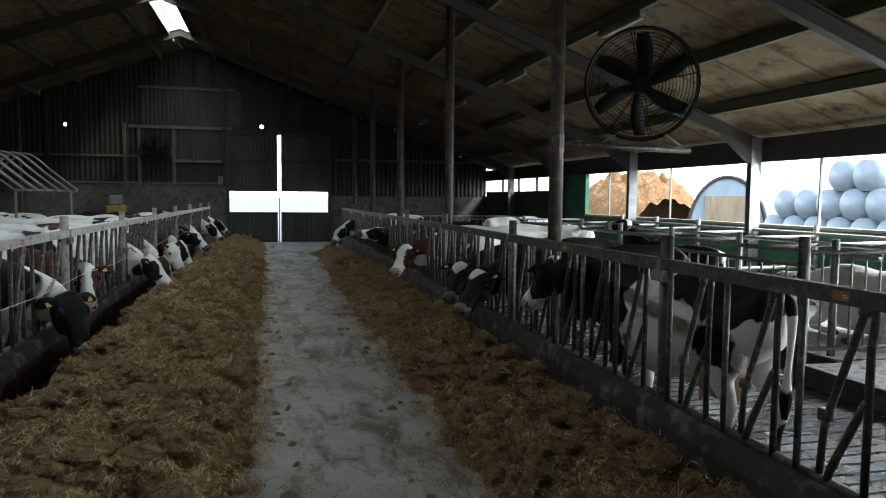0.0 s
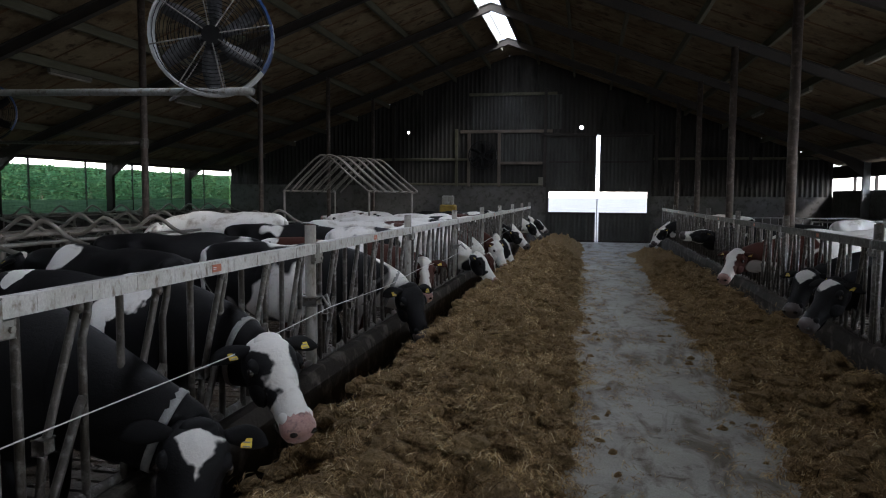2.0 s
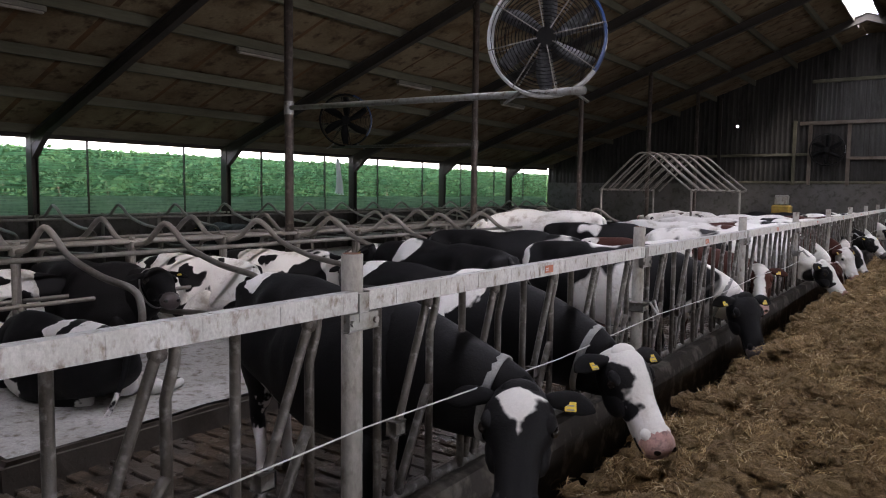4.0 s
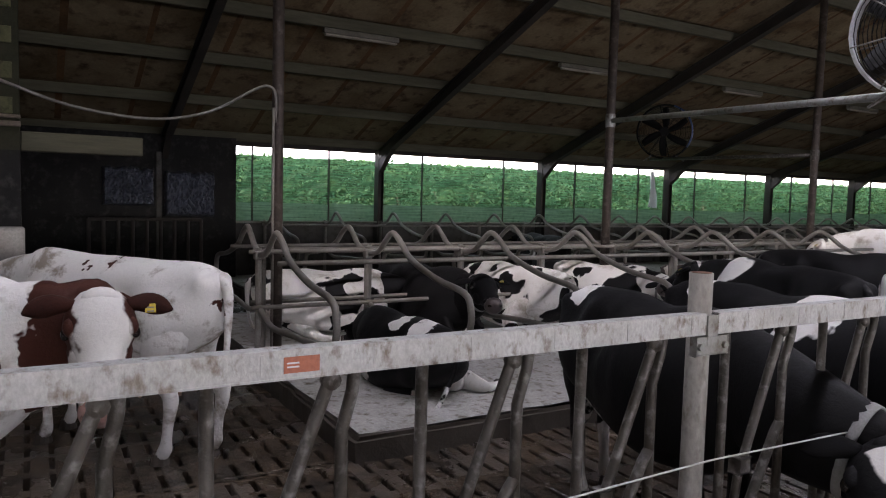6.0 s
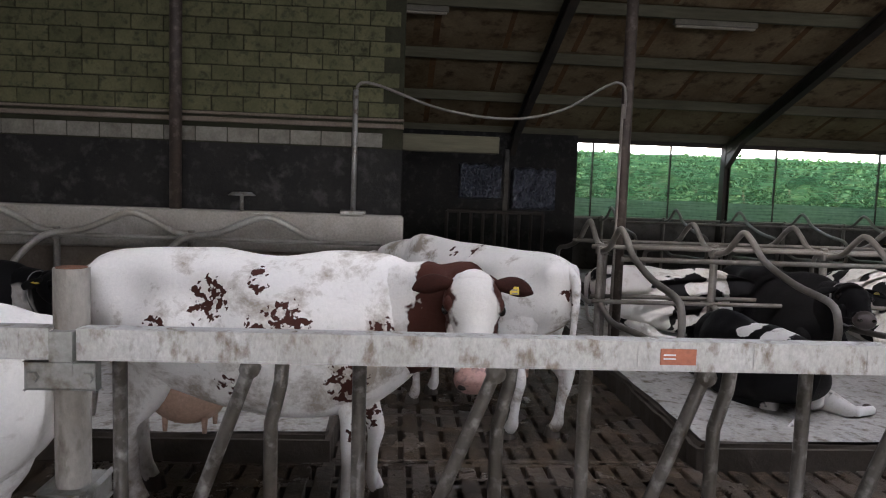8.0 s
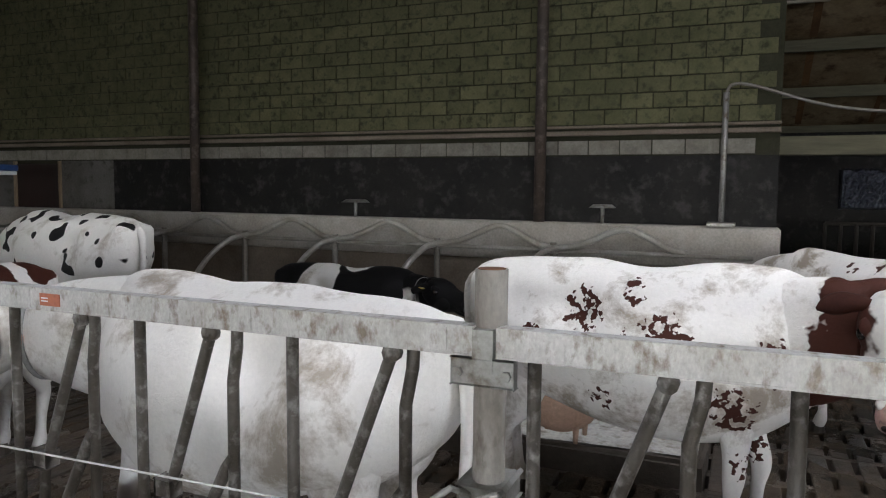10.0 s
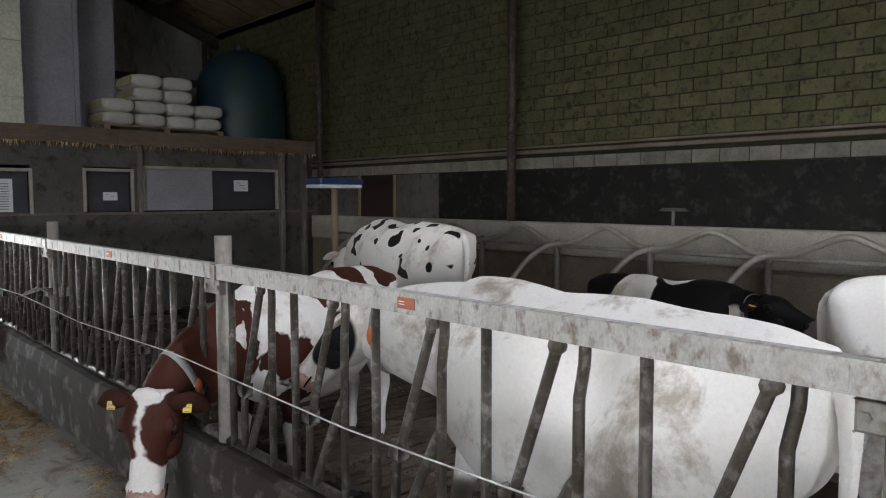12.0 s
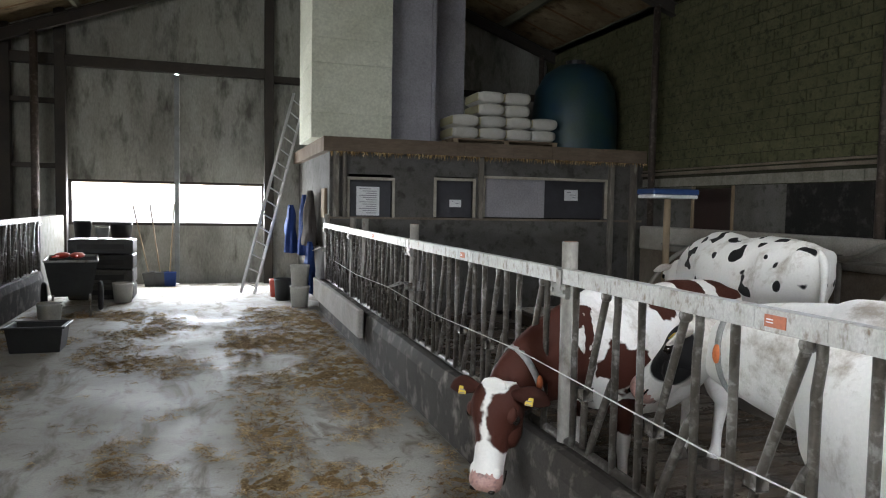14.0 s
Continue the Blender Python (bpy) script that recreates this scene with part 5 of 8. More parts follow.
def cow(x, y, heading, coat_mat, tone="black", style="blaze", muzzle="muzzle_dark", ears=None, size=1.0, reach=(1.35, 0.0, 1.25), look_at=(0, 0, 0), lying=False, label="", group="cows",
        seed=1.0, floor=COW_Z, collar=False, tags=True, fat=1.0, udder=False, rib=0.009, tail=True, roll=0.0, neck_mat=None, head_size=1.0, flip=1, hind=None):
    """A cow facing heading degrees (0: along x). reach: the poll in its own space; look_at: yaw, pitch and roll of the face."""
    drop = -0.50 if lying else 0.0
    o = thing("cow", Matrix.LocRotScale((x, y, floor), Euler((0, 0, radians(heading))), (size, size, size)), label, "cow", group)
    b = new("body", body_mesh(lying, fat, rib, coat_mat))
    b.parent = o
    b.matrix_basis = pose(0, 0, drop, roll, 0, 0)
    px, py, pz = reach
    hm = pose(px, py, pz, look_at[2], look_at[1], look_at[0])
    base = bend(hm, (0.06, 0, -0.12))
    bk = bend(hm, (0.0, 0, -0.21))
    sx, sz = 0.58, 1.05 + drop
    mid = ((sx + 0.30) * 0.5 + bk.x * 0.5, py * 0.4, (sz + 0.06) * 0.5 + bk.z * 0.5)
    bm = loft(bmesh.new(), [(sx - 0.12, 0, sz, 0.33, 0.17), (sx + 0.14, py * 0.08, sz + 0.03, 0.31, 0.175), (*mid, 0.25, 0.145), (bk.x, bk.y, bk.z, 0.175, 0.108), (base.x, base.y, base.z, 0.10, 0.085)], 18, 5)
    nk = part("neck", bm, neck_mat or coat_mat, o, smooth=True)
    if collar:
        bm = bmesh.new()
        d = (bk - Vector(mid)).normalized()
        c = Vector(mid).lerp(bk, 0.55)
        u = d.cross(Vector((0, 1, 0))).normalized()
        v = u.cross(d)
        ring = [c + u * (0.217 * math.cos(a)) + v * (0.134 * math.sin(a)) for a in (2 * math.pi * k / 24 for k in range(24))]
        loops = [[bm.verts.new(c + (p - c) * g + d * w) for p in ring] for g, w in ((1.0, -0.022), (1.03, -0.02), (1.03, 0.02), (1.0, 0.022))]
        for p, q in zip(loops, loops[1:] + loops[:1]):
            for k in range(24):
                bm.faces.new((p[k], p[(k + 1) % 24], q[(k + 1) % 24], q[k]))
        part("collar", bm, M["collar"], nk, "pale woven neck strap", True)
        bm = bmesh.new()
        p = c + v * 0.14
        ball(bm, p, 0.022, 0.02, 0.05, 8, 6)
        part("transponder", bm, M["orange_tag"], nk, "orange neck transponder", True)
    hm = hm @ Matrix.Diagonal((head_size, head_size, head_size, 1))
    h = head_part(o, hm, tone, style, muzzle, seed, ears or ("ear_" + tone), tags)
    legs = []
    if lying:
        for s in (-1, 1):
            legs.append([(0.55, s * 0.19, 0.42, 0.13, 0.09), (0.72, s * 0.22, 0.22, 0.08, 0.065), (0.86, s * 0.22, 0.10, 0.055, 0.05), (0.70, s * 0.25, 0.07, 0.04, 0.035), (0.52, s * 0.26, 0.06, 0.042, 0.04)])
        legs.append(hind or [(-0.55, 0.22, 0.42, 0.2, 0.13), (-0.28, 0.38, 0.28, 0.14, 0.09), (-0.52, 0.50, 0.12, 0.07, 0.055), (-0.25, 0.56, 0.06, 0.04, 0.035), (-0.05, 0.58, 0.05, 0.042, 0.04)])
        legs.append([(-0.5, -0.1, 0.3, 0.14, 0.1), (-0.2, -0.28, 0.14, 0.09, 0.06), (-0.05, -0.34, 0.06, 0.05, 0.04), (0.1, -0.36, 0.05, 0.04, 0.035), (0.2, -0.36, 0.05, 0.04, 0.04)])
    else:
        for s in (-1, 1):
            k = 0.06 * s * math.sin(seed * 3.1)
            legs.append([(0.50, s * 0.155, 0.92, 0.13, 0.07), (0.50, s * 0.165, 0.74, 0.10, 0.066), (0.53 + k * 0.5, s * 0.165, 0.56, 0.062, 0.052), (0.55 + k, s * 0.16, 0.42, 0.052, 0.048), (0.54 + k, s * 0.155, 0.30, 0.034, 0.034), (0.535 + k, s * 0.155, 0.18, 0.032, 0.033), (0.545 + k, s * 0.155, 0.115, 0.045, 0.043), (0.57 + k, s * 0.155, 0.06, 0.042, 0.046)])
        for s in (-1, 1):
            k = 0.1 * s * math.cos(seed * 2.3)
            legs.append([(-0.62, s * 0.15, 1.05, 0.2, 0.10), (-0.58, s * 0.175, 0.84, 0.19, 0.095), (-0.60 + k * 0.4, s * 0.175, 0.66, 0.115, 0.07), (-0.70 + k * 0.8, s * 0.165, 0.52, 0.066, 0.047), (-0.73 + k, s * 0.155, 0.44, 0.055, 0.045), (-0.705 + k, s * 0.15, 0.30, 0.038, 0.036), (-0.69 + k, s * 0.15, 0.18, 0.036, 0.035), (-0.68 + k, s * 0.15, 0.115, 0.047, 0.044), (-0.65 + k, s * 0.15, 0.06, 0.044, 0.047)])
    for keys in legs:
        keys = [(k[0], k[1] * flip, *k[2:]) for k in keys]
        bm = loft(bmesh.new(), keys, 12, 4)
        lg = part("leg", bm, coat_mat, o, smooth=True)
        ex, ey, ez = keys[-1][:3]
        bm = bmesh.new()
        if lying:
            ball(bm, (ex + (0.05 if ex > keys[-2][0] else -0.05), ey, ez), 0.065, 0.045, 0.042, 10, 6)
        else:
            bmesh.ops.create_cone(bm, cap_ends=True, segments=12, radius1=0.066, radius2=0.048, depth=0.075, matrix=pose(ex + 0.015, ey, ez - 0.022))
        part("hoof", bm, M["hoof"], lg, smooth=False)
    if tail:
        top = [(-0.9, 0, 1.30 + drop, 0.045, 0.04), (-0.985, 0.01, 1.22 + drop, 0.04, 0.035)]
        rest = [(-1.0, 0.02, 1.0, 0.026, 0.025), (-0.99, 0.03, 0.75, 0.022, 0.022), (-0.985, 0.03, 0.6, 0.045, 0.04), (-0.98, 0.03, 0.45, 0.02, 0.02)] if not lying else [(-1.0, 0.08, 0.45, 0.025, 0.025), (-0.95, 0.25, 0.12, 0.022, 0.022), (-0.8, 0.4, 0.06, 0.03, 0.03)]
        part("tail", loft(bmesh.new(), top + rest, 10, 3), coat_mat, o, smooth=True)
    if udder:
        bm = bmesh.new()
        ball(bm, (-0.42, 0, 0.62), 0.22, 0.17, 0.17, 16, 10)
        for ux, uy in ((-0.3, 0.08), (-0.3, -0.08), (-0.52, 0.07), (-0.52, -0.07)):
            disc(bm, (ux, uy, 0.42), 0.012, 0.09, 8, "z", 0.02)
        part("udder", bm, M["udder"], o, smooth=True)
    return o, h, hm, nk, Vector((sx, 0, sz))


# ---- the herd ----
blk = lambda w, s, sc=1.1: coat("black", w, sc, s)
rd = lambda w, s, sc=1.1: coat("red", w, sc, s)
NOD = []
# at the left fence
A = cow(-3.36, 3.12, -12, marked("black", [(-0.72, 1.38, 0.1), (-0.3, 0.55, 0.2), (-0.7, 0.2, 0.22), (0.5, 0.15, 0.2)], 2.1, 9.0, 1.6, True), style="triangle", muzzle="muzzle_dark", reach=(1.55, -0.04, 1.12), look_at=(-50, 44, 0), collar=True, label="black cow with a white forehead triangle reaching through the fence", group="cows at the fence of the netted side", seed=1.3)
B = cow(-3.38, 4.2, -8, marked("black", [(0.42, 1.33, 0.17), (0.3, 1.1, 0.1), (-0.62, 1.4, 0.1), (-0.4, 0.6, 0.25), (-0.7, 0.2, 0.25), (0.55, 0.2, 0.25)], 5.2, 6.0, 1.5, True), style="wide", muzzle="muzzle_pink", reach=(1.56, -0.02, 1.08), look_at=(-16, 46, 0), collar=True, label="black cow with a broad white face reaching through the fence", group="cows at the fence of the netted side", seed=2.2)
cow(-3.62, 8.95, -5, rd(0.5, 1.0), tone="red", style="wide", muzzle="muzzle_pink", size=0.97, neck_mat=rd(0.02, 5.0), reach=(1.5, -0.05, 1.18), look_at=(-66, 46, 0), label="red and white cow with a white face over the feed kerb", group="cows at the fence of the netted side", seed=3.0)
cow(-3.50, 11.6, 4, blk(0.6, 7.7), style="wide", muzzle="muzzle_pink", reach=(1.6, 0.0, 1.0), look_at=(-10, 50, 0), label="black and white cow stretching over the feed kerb", group="cows at the fence of the netted side", seed=4.0)
cow(-3.45, 13.2, 0, rd(0.55, 4.4), tone="red", style="blaze", muzzle="muzzle_pink", reach=(1.55, 0, 0.85), look_at=(0, 70, 0), label="red and white cow eating silage", group="cows at the fence of the netted side", seed=5.0)
cow(-3.50, 14.6, 3, rd(0.3, 9.4), tone="red", style="white", muzzle="muzzle_pink", reach=(1.55, 0, 1.0), look_at=(-30, 60, 0), label="red cow with a white face eating silage", group="cows at the fence of the netted side", seed=6.0)
cow(-3.50, 16.2, -4, blk(0.4, 3.4), style="blaze", reach=(1.55, 0, 0.95), look_at=(-10, 60, 0), label="black and white cow eating silage", group="cows at the fence of the netted side", seed=7.0)
cow(-3.50, 18.0, 2, blk(0.45, 8.8), style="wide", reach=(1.6, 0, 1.1), look_at=(-30, 40, 0), label="black and white cow looking out of the feed fence", group="cows at the fence of the netted side", seed=8.0)
cow(-3.50, 20.5, 0, rd(0.35, 12.0), tone="red", style="dark", reach=(1.55, 0, 0.9), look_at=(-5, 60, 0), label="dark red cow eating silage", group="cows at the fence of the netted side", seed=9.0)
cow(-3.50, 23.5, 2, blk(0.4, 14.0), style="blaze", reach=(1.6, 0, 1.05), look_at=(-25, 45, 0), label="black and white cow at the gable end of the fence", group="cows at the fence of the netted side", seed=10.0)
cow(-3.50, 26.0, 2, blk(0.3, 15.0), style="blaze", reach=(1.6, 0, 1.1), look_at=(-10, 40, 0), label="black and white cow at the gable end of the fence", group="cows at the fence of the netted side", seed=11.0)
cow(-3.45, 7.35, -3, blk(0.3, 25.0), style="dark", reach=(1.52, -0.05, 1.0), look_at=(-35, 60, 0), collar=True, label="black cow with a neck strap, head down over the kerb", group="cows at the fence of the netted side", seed=2.7)
# standing behind them
cow(-4.7, 6.2, 165, blk(0.1, 21.0), style="dark", reach=(1.35, 0.05, 1.3), look_at=(20, 30, 0), label="black cow standing in the feeding passage", group="standing cows", seed=12.0)
cow(-5.6, 8.6, 20, blk(0.2, 6.1), style="blaze", reach=(1.35, -0.1, 1.3), look_at=(-20, 30, 0), label="black cow with white flecks standing behind the fence", group="standing cows", seed=13.0)
cow(-6.55, 12.1, 200, coat("black", 0.98, 0.9, 1.0), style="white", muzzle="muzzle_pink", ears="ear_white", reach=(1.3, 0.1, 1.2), look_at=(0, 40, 0), label="white cow seen from behind, standing in a cubicle", group="standing cows", seed=14.0, floor=0.1)
cow(-6.6, 20.0, 10, coat("black", 0.72, 3.4, 3.0, True), style="dark", reach=(1.3, 0.0, 1.25), look_at=(-40, 25, 0), label="white cow with black spots and a black head", group="standing cows", seed=15.0)
cow(-5.2, 17.2, 170, coat("black", 0.95, 0.9, 2.0), style="white", ears="ear_white", muzzle="muzzle_pink", label="white cow standing among the others", group="standing cows", seed=16.0)
cow(-5.6, 12.0, 12, blk(0.3, 17.5), style="blaze", label="black cow with white patches behind the fence", group="standing cows", seed=17.0)
cow(-5.0, 14.0, 185, blk(0.62, 18.5), style="blaze", label="black and white cow seen over the fence", group="standing cows", seed=17.5)
cow(-7.2, 22.5, 160, rd(0.75, 18.0), tone="red", style="white", ears="ear_white", muzzle="muzzle_pink", label="white cow with red flecks by the cubicles", group="standing cows", seed=18.0)
cow(-5.0, 24.0, 190, blk(0.25, 19.0), label="black cow with a white rump deep in the barn", group="standing cows", seed=19.0)
cow(-4.8, 20.3, 5, coat("black", 0.93, 0.9, 5.0), style="white", ears="ear_white", label="white cow behind the fence", group="standing cows", seed=20.0)
# the pen by the camera
W1 = cow(-4.6, -0.9, 84, marked("red", [(0.03, 1.29, 0.05), (-0.22, 1.18, 0.09), (0.06, 1.04, 0.08), (0.2, 1.08, 0.1), (0.26, 1.0, 0.08), (-0.48, 1.05, 0.05), (0.66, 1.0, 0.09), (0.5, 0.78, 0.09), (-0.1, 0.76, 0.05), (0.56, 0.5, 0.06)], 1.7, 27.0, 2.6, False, 0.02, 0.02), tone="red", style="broad", muzzle="muzzle_pink", ears="ear_red", size=1.08, reach=(1.11, -0.36, 1.37), look_at=(-86, 60, 0), neck_mat=bib("red", 0.84, 2.0), udder=True, label="white cow with dark red spots, head turned to the alley", group="cows in the near pen", seed=21.0, head_size=0.9)
W2 = cow(-6.32, 0.52, 220, marked("red", [(-0.1, 1.36, 0.05), (0.1, 1.33, 0.05), (-0.98, 1.12, 0.05)], 6.0, 14.0, 2.2, False, 0.03, -0.1), tone="red", style="white", muzzle="muzzle_pink", ears="ear_white", size=1.04, reach=(1.35, 0.0, 1.2), look_at=(20, 40, 0), udder=True, label="lean white cow seen from behind in the cubicle crossing", group="cows in the near pen", seed=22.0, fat=0.88, rib=0.012)
W3 = cow(-3.02, -2.32, 263, coat("red", 0.97, 0.9, 4.0, False, 0.012), tone="black", style="patch", muzzle="muzzle_pink", ears="ear_white", size=1.07, reach=(1.57, 0.16, 1.2), look_at=(28, 44, 0), collar=True, label="large white cow with dung-stained flank", group="cows in the near pen", seed=23.0, fat=1.06)
RW = cow(-3.32, -4.85, 21, marked("red", [(-0.75, 1.36, 0.13), (-0.3, 1.4, 0.16), (0.2, 1.34, 0.13), (0.62, 0.95, 0.16), (0.5, 0.6, 0.12), (0.35, 0.8, 0.1)], 3.0, 6.0, 1.8), tone="red", style="star", muzzle="muzzle_pink", size=0.98, reach=(1.57, 0.05, 0.92), look_at=(18, 74, 0), head_size=0.98, neck_mat=bib("red", 0.85, 3.0), collar=True, label="red and white cow with its head down on the alley floor", group="cows in the near pen", seed=24.0)
cow(-5.62, -6.5, 262, coat("black", 0.885, 6.6, 11.0, "dots"), tone="black", style="white", ears="ear_white", muzzle="muzzle_pink", size=1.06, reach=(1.4, 0, 1.05), look_at=(0, 50, 0), label="white cow with black spots facing the shed", group="cows in the near pen", seed=26.0, floor=0.05)
# lying in the cubicles
lie = dict(lying=True, floor=0.1, group="lying cows")
cow(-8.75, 3.1, 72, blk(0.66, 31.5, 2.6), style="dark", size=0.92, neck_mat=blk(-0.3, 2.1), reach=(1.15, 0, 0.75), look_at=(0, 25, 0), label="black and white cow lying in a double-row cubicle", seed=31.0, **lie)
cow(-6.4, 3.03, 184, marked("black", [(-0.5, 1.36, 0.14), (-0.1, 1.38, 0.12), (-0.7, 0.55, 0.16), (-0.75, 0.12, 0.3), (0.3, 0.7, 0.2)], 32.0, 7.0, 1.4, True), style="dark", reach=(1.12, -0.05, 0.66), look_at=(-10, 25, 0), label="black cow lying at the edge of the limed bed", seed=32.0, lying=True, floor=-0.05, group="lying cows", size=0.88, flip=-1, hind=[(-0.55, 0.2, 0.38, 0.2, 0.13), (-0.42, 0.42, 0.27, 0.15, 0.09), (-0.74, 0.5, 0.24, 0.07, 0.055), (-0.72, 0.66, 0.22, 0.045, 0.04), (-0.66, 0.8, 0.21, 0.042, 0.04)])
cow(-8.3, 4.3, 8, blk(0.12, 33.0), style="dark", reach=(1.15, -0.1, 0.9), look_at=(-25, 20, 0), collar=True, label="black cow lying with raised head", seed=33.0, **lie)
cow(-8.0, 5.5, 185, blk(0.6, 34.0, 2.0), style="wide", muzzle="muzzle_pink", reach=(1.1, 0.15, 0.75), look_at=(60, 20, 0), label="white and black cow lying in a cubicle", seed=34.0, **lie)
cow(-7.9, 6.75, 20, blk(0.58, 35.0, 2.0), style="blaze", muzzle="muzzle_pink", reach=(1.1, -0.15, 0.8), look_at=(-40, 20, 0), collar=True, label="black and white cow resting in a cubicle", seed=35.0, **lie)
cow(-7.2, 9.3, 185, rd(0.5, 36.0), tone="red", style="blaze", reach=(1.15, 0, 0.75), label="red and white cow lying in a cubicle", seed=36.0, **lie)
cow(-14.4, 10.9, 175, blk(0.12, 37.0), style="dark", reach=(1.15, 0, 0.8), label="black cow lying by the netted wall", seed=37.0, **lie)
cow(-7.05, -4.2, 85, blk(0.3, 38.0), style="dark", reach=(1.05, -0.1, 0.85), look_at=(-10, 15, 0), collar=True, label="black and white cow lying by the low wall", seed=38.0, **lie)
# behind the feed fence
cow(3.12, 4.92, 105, marked("black", [(0.1, 1.2, 0.2), (-0.05, 0.8, 0.4), (-0.95, 0.9, 0.25), (-0.6, 0.45, 0.3), (0.5, 0.2, 0.3)], 41.0, 4.0, 1.6, True), style="blaze", muzzle="muzzle_pink", reach=(1.22, 0.36, 1.4), look_at=(5, 45, 0), udder=True, label="black and white cow standing along the feed fence", group="cows at the fence of the open side", seed=41.0)
cow(3.72, 8.9, 195, blk(0.12, 42.0), style="triangle", reach=(1.5, 0.0, 1.15), look_at=(35, 40, 0), label="black cow with a white forehead at the feed fence", group="cows at the fence of the open side", seed=42.0)
cow(3.75, 7.5, 175, blk(0.1, 43.0), tone="black", style="triangle", reach=(1.5, 0, 1.15), look_at=(35, 45, 0), label="black cow with a pale forehead at the feed fence", group="cows at the fence of the open side", seed=43.0)
cow(3.7, 11.5, 180, rd(0.4, 44.0), tone="red", style="wide", muzzle="muzzle_pink", reach=(1.6, 0, 1.15), look_at=(50, 40, 0), label="red and white cow looking along the alley", group="cows at the fence of the open side", seed=44.0)
cow(4.1, 13.0, 178, coat("black", 0.9, 0.9, 7.0), style="white", ears="ear_white", reach=(1.3, 0, 1.2), look_at=(0, 40, 0), label="white cow behind the feed fence", group="cows at the fence of the open side", seed=45.0)
cow(5.4, 13.6, 170, blk(0.6, 46.0), label="black and white cow standing in the open-sided pen", group="cows at the fence of the open side", seed=46.0)
cow(3.7, 15.6, 182, blk(0.2, 47.0), style="blaze", label="black cow at the feed fence", group="cows at the fence of the open side", seed=47.0)
cow(3.65, 22.0, 180, blk(0.45, 48.0), style="wide", reach=(1.6, 0, 1.05), look_at=(30, 50, 0), label="black and white cow at the gable end of the feed fence", group="cows at the fence of the open side", seed=48.0)
cow(3.65, 23.4, 180, blk(0.5, 49.0), style="wide", reach=(1.6, 0, 0.9), look_at=(20, 60, 0), label="black and white cow at the gable end of the feed fence", group="cows at the fence of the open side", seed=49.0)
cow(6.6, 10.6, 100, blk(0.25, 50.0), label="black cow with a white band in the open-side cubicles", group="lying cows", seed=50.0, lying=True, floor=0.2)
cow(7.3, 7.1, 95, coat("red", 0.9, 0.9, 9.0), tone="red", style="white", ears="ear_white", muzzle="muzzle_pink", reach=(1.1, 0, 0.75), label="white cow lying in the open-side cubicles", group="lying cows", seed=51.0, lying=True, floor=0.1)
cow(6.8, 19.5, 10, blk(0.6, 52.0), label="black and white cow at the back of the open-sided pen", group="standing cows", seed=52.0)


# ---- shed at the yard end ----
SY, SX0, SX1 = -12.6, -8.33, -2.3
HOLES = [(-3.39, -2.62, 1.57, 2.21), (-4.87, -4.15, 1.59, 2.24), (-7.53, -5.06, 1.6, 2.3)]
bm = bmesh.new()
box(bm, SX0, SX1, SY - 0.16, SY, -0.1, 1.57)
box(bm, SX0, SX1, SY - 0.16, SY, 2.3, 2.66)
cuts = [SX0] + [v for h in sorted(HOLES) for v in h[:2]] + [SX1]
for i in range(0, len(cuts), 2):
    box(bm, cuts[i], cuts[i + 1], SY - 0.16, SY, 1.57, 2.3)
shed_wall = tagged(part("wall_shed", bm, M["plaster"]), "grey rendered shed front with framed hatches", "wall", kind="structure")
bm = bmesh.new()
box(bm, SX1 - 0.16, SX1, YB, SY - 0.16, -0.1, 2.66)
part("side_wall", bm, M["plaster"], shed_wall)
# Inner wall coloured black for the shade of the room behind the hatches.
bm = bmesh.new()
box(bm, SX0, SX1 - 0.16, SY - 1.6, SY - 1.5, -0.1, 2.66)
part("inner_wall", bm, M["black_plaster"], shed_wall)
bm = bmesh.new()
box(bm, SX0, SX1, SY, SY + 0.02, 1.54, 1.58, 0.004)
part("sill", bm, M["low_dark"], shed_wall)
for i, (x0, x1, z0, z1) in enumerate(HOLES):
    w = thing(f"window_{i + 1}", label="dark hatch with a chipped cream frame in the shed wall", category="window", kind="structure")
    for a, b, c, d in ((x0 - 0.03, x1 + 0.03, z1 - 0.01, z1 + 0.04), (x0 - 0.03, x0 + 0.02, z0, z1), (x1 - 0.02, x1 + 0.03, z0, z1)):
        bm = bmesh.new()
        box(bm, a, b, SY - 0.02, SY + 0.025, c, d, 0.006)
        part("window_frame", bm, M["frame_paint"], w)
    bm = bmesh.new()
    # Black panel closes the recess; the dark inside is painted as its colour.
    if i < 2:
        box(bm, x0 + 0.02, x1 - 0.02, SY - 0.1, SY - 0.08, z0, z1)
        part("panel", bm, M["hatch_shade"], w)
    else:
        box(bm, x0 + 0.02, -6.28, SY - 0.1, SY - 0.08, z0, z1)
        part("panel", bm, M["hatch_shade"], w)
        bm = bmesh.new()
        box(bm, -6.27, x1 - 0.02, SY - 0.06, SY - 0.03, z0, z1)
        part("panel", bm, M["lilac"], w, "grey sliding panel")


def notice(x0, x1, z0, z1, lines):
    o = thing("paper_notice", label="white printed notice fixed in a shed hatch", category="notice", group="notices")
    bm = bmesh.new()
    box(bm, x0, x1, SY - 0.076, SY - 0.072, z0, z1)
    part("sheet", bm, M["paper"], o)
    for k in range(lines):
        bm = bmesh.new()
        z = z1 - (z1 - z0) * (k + 1) / (lines + 1.2)
        box(bm, x0 + 0.05 * (1 + (k == 0) * 2), x1 - 0.05 - 0.06 * ((k * 7) % 3), SY - 0.0715, SY - 0.0705, z - 0.006, z + 0.006)
        part("print_line", bm, M["ink"], o)


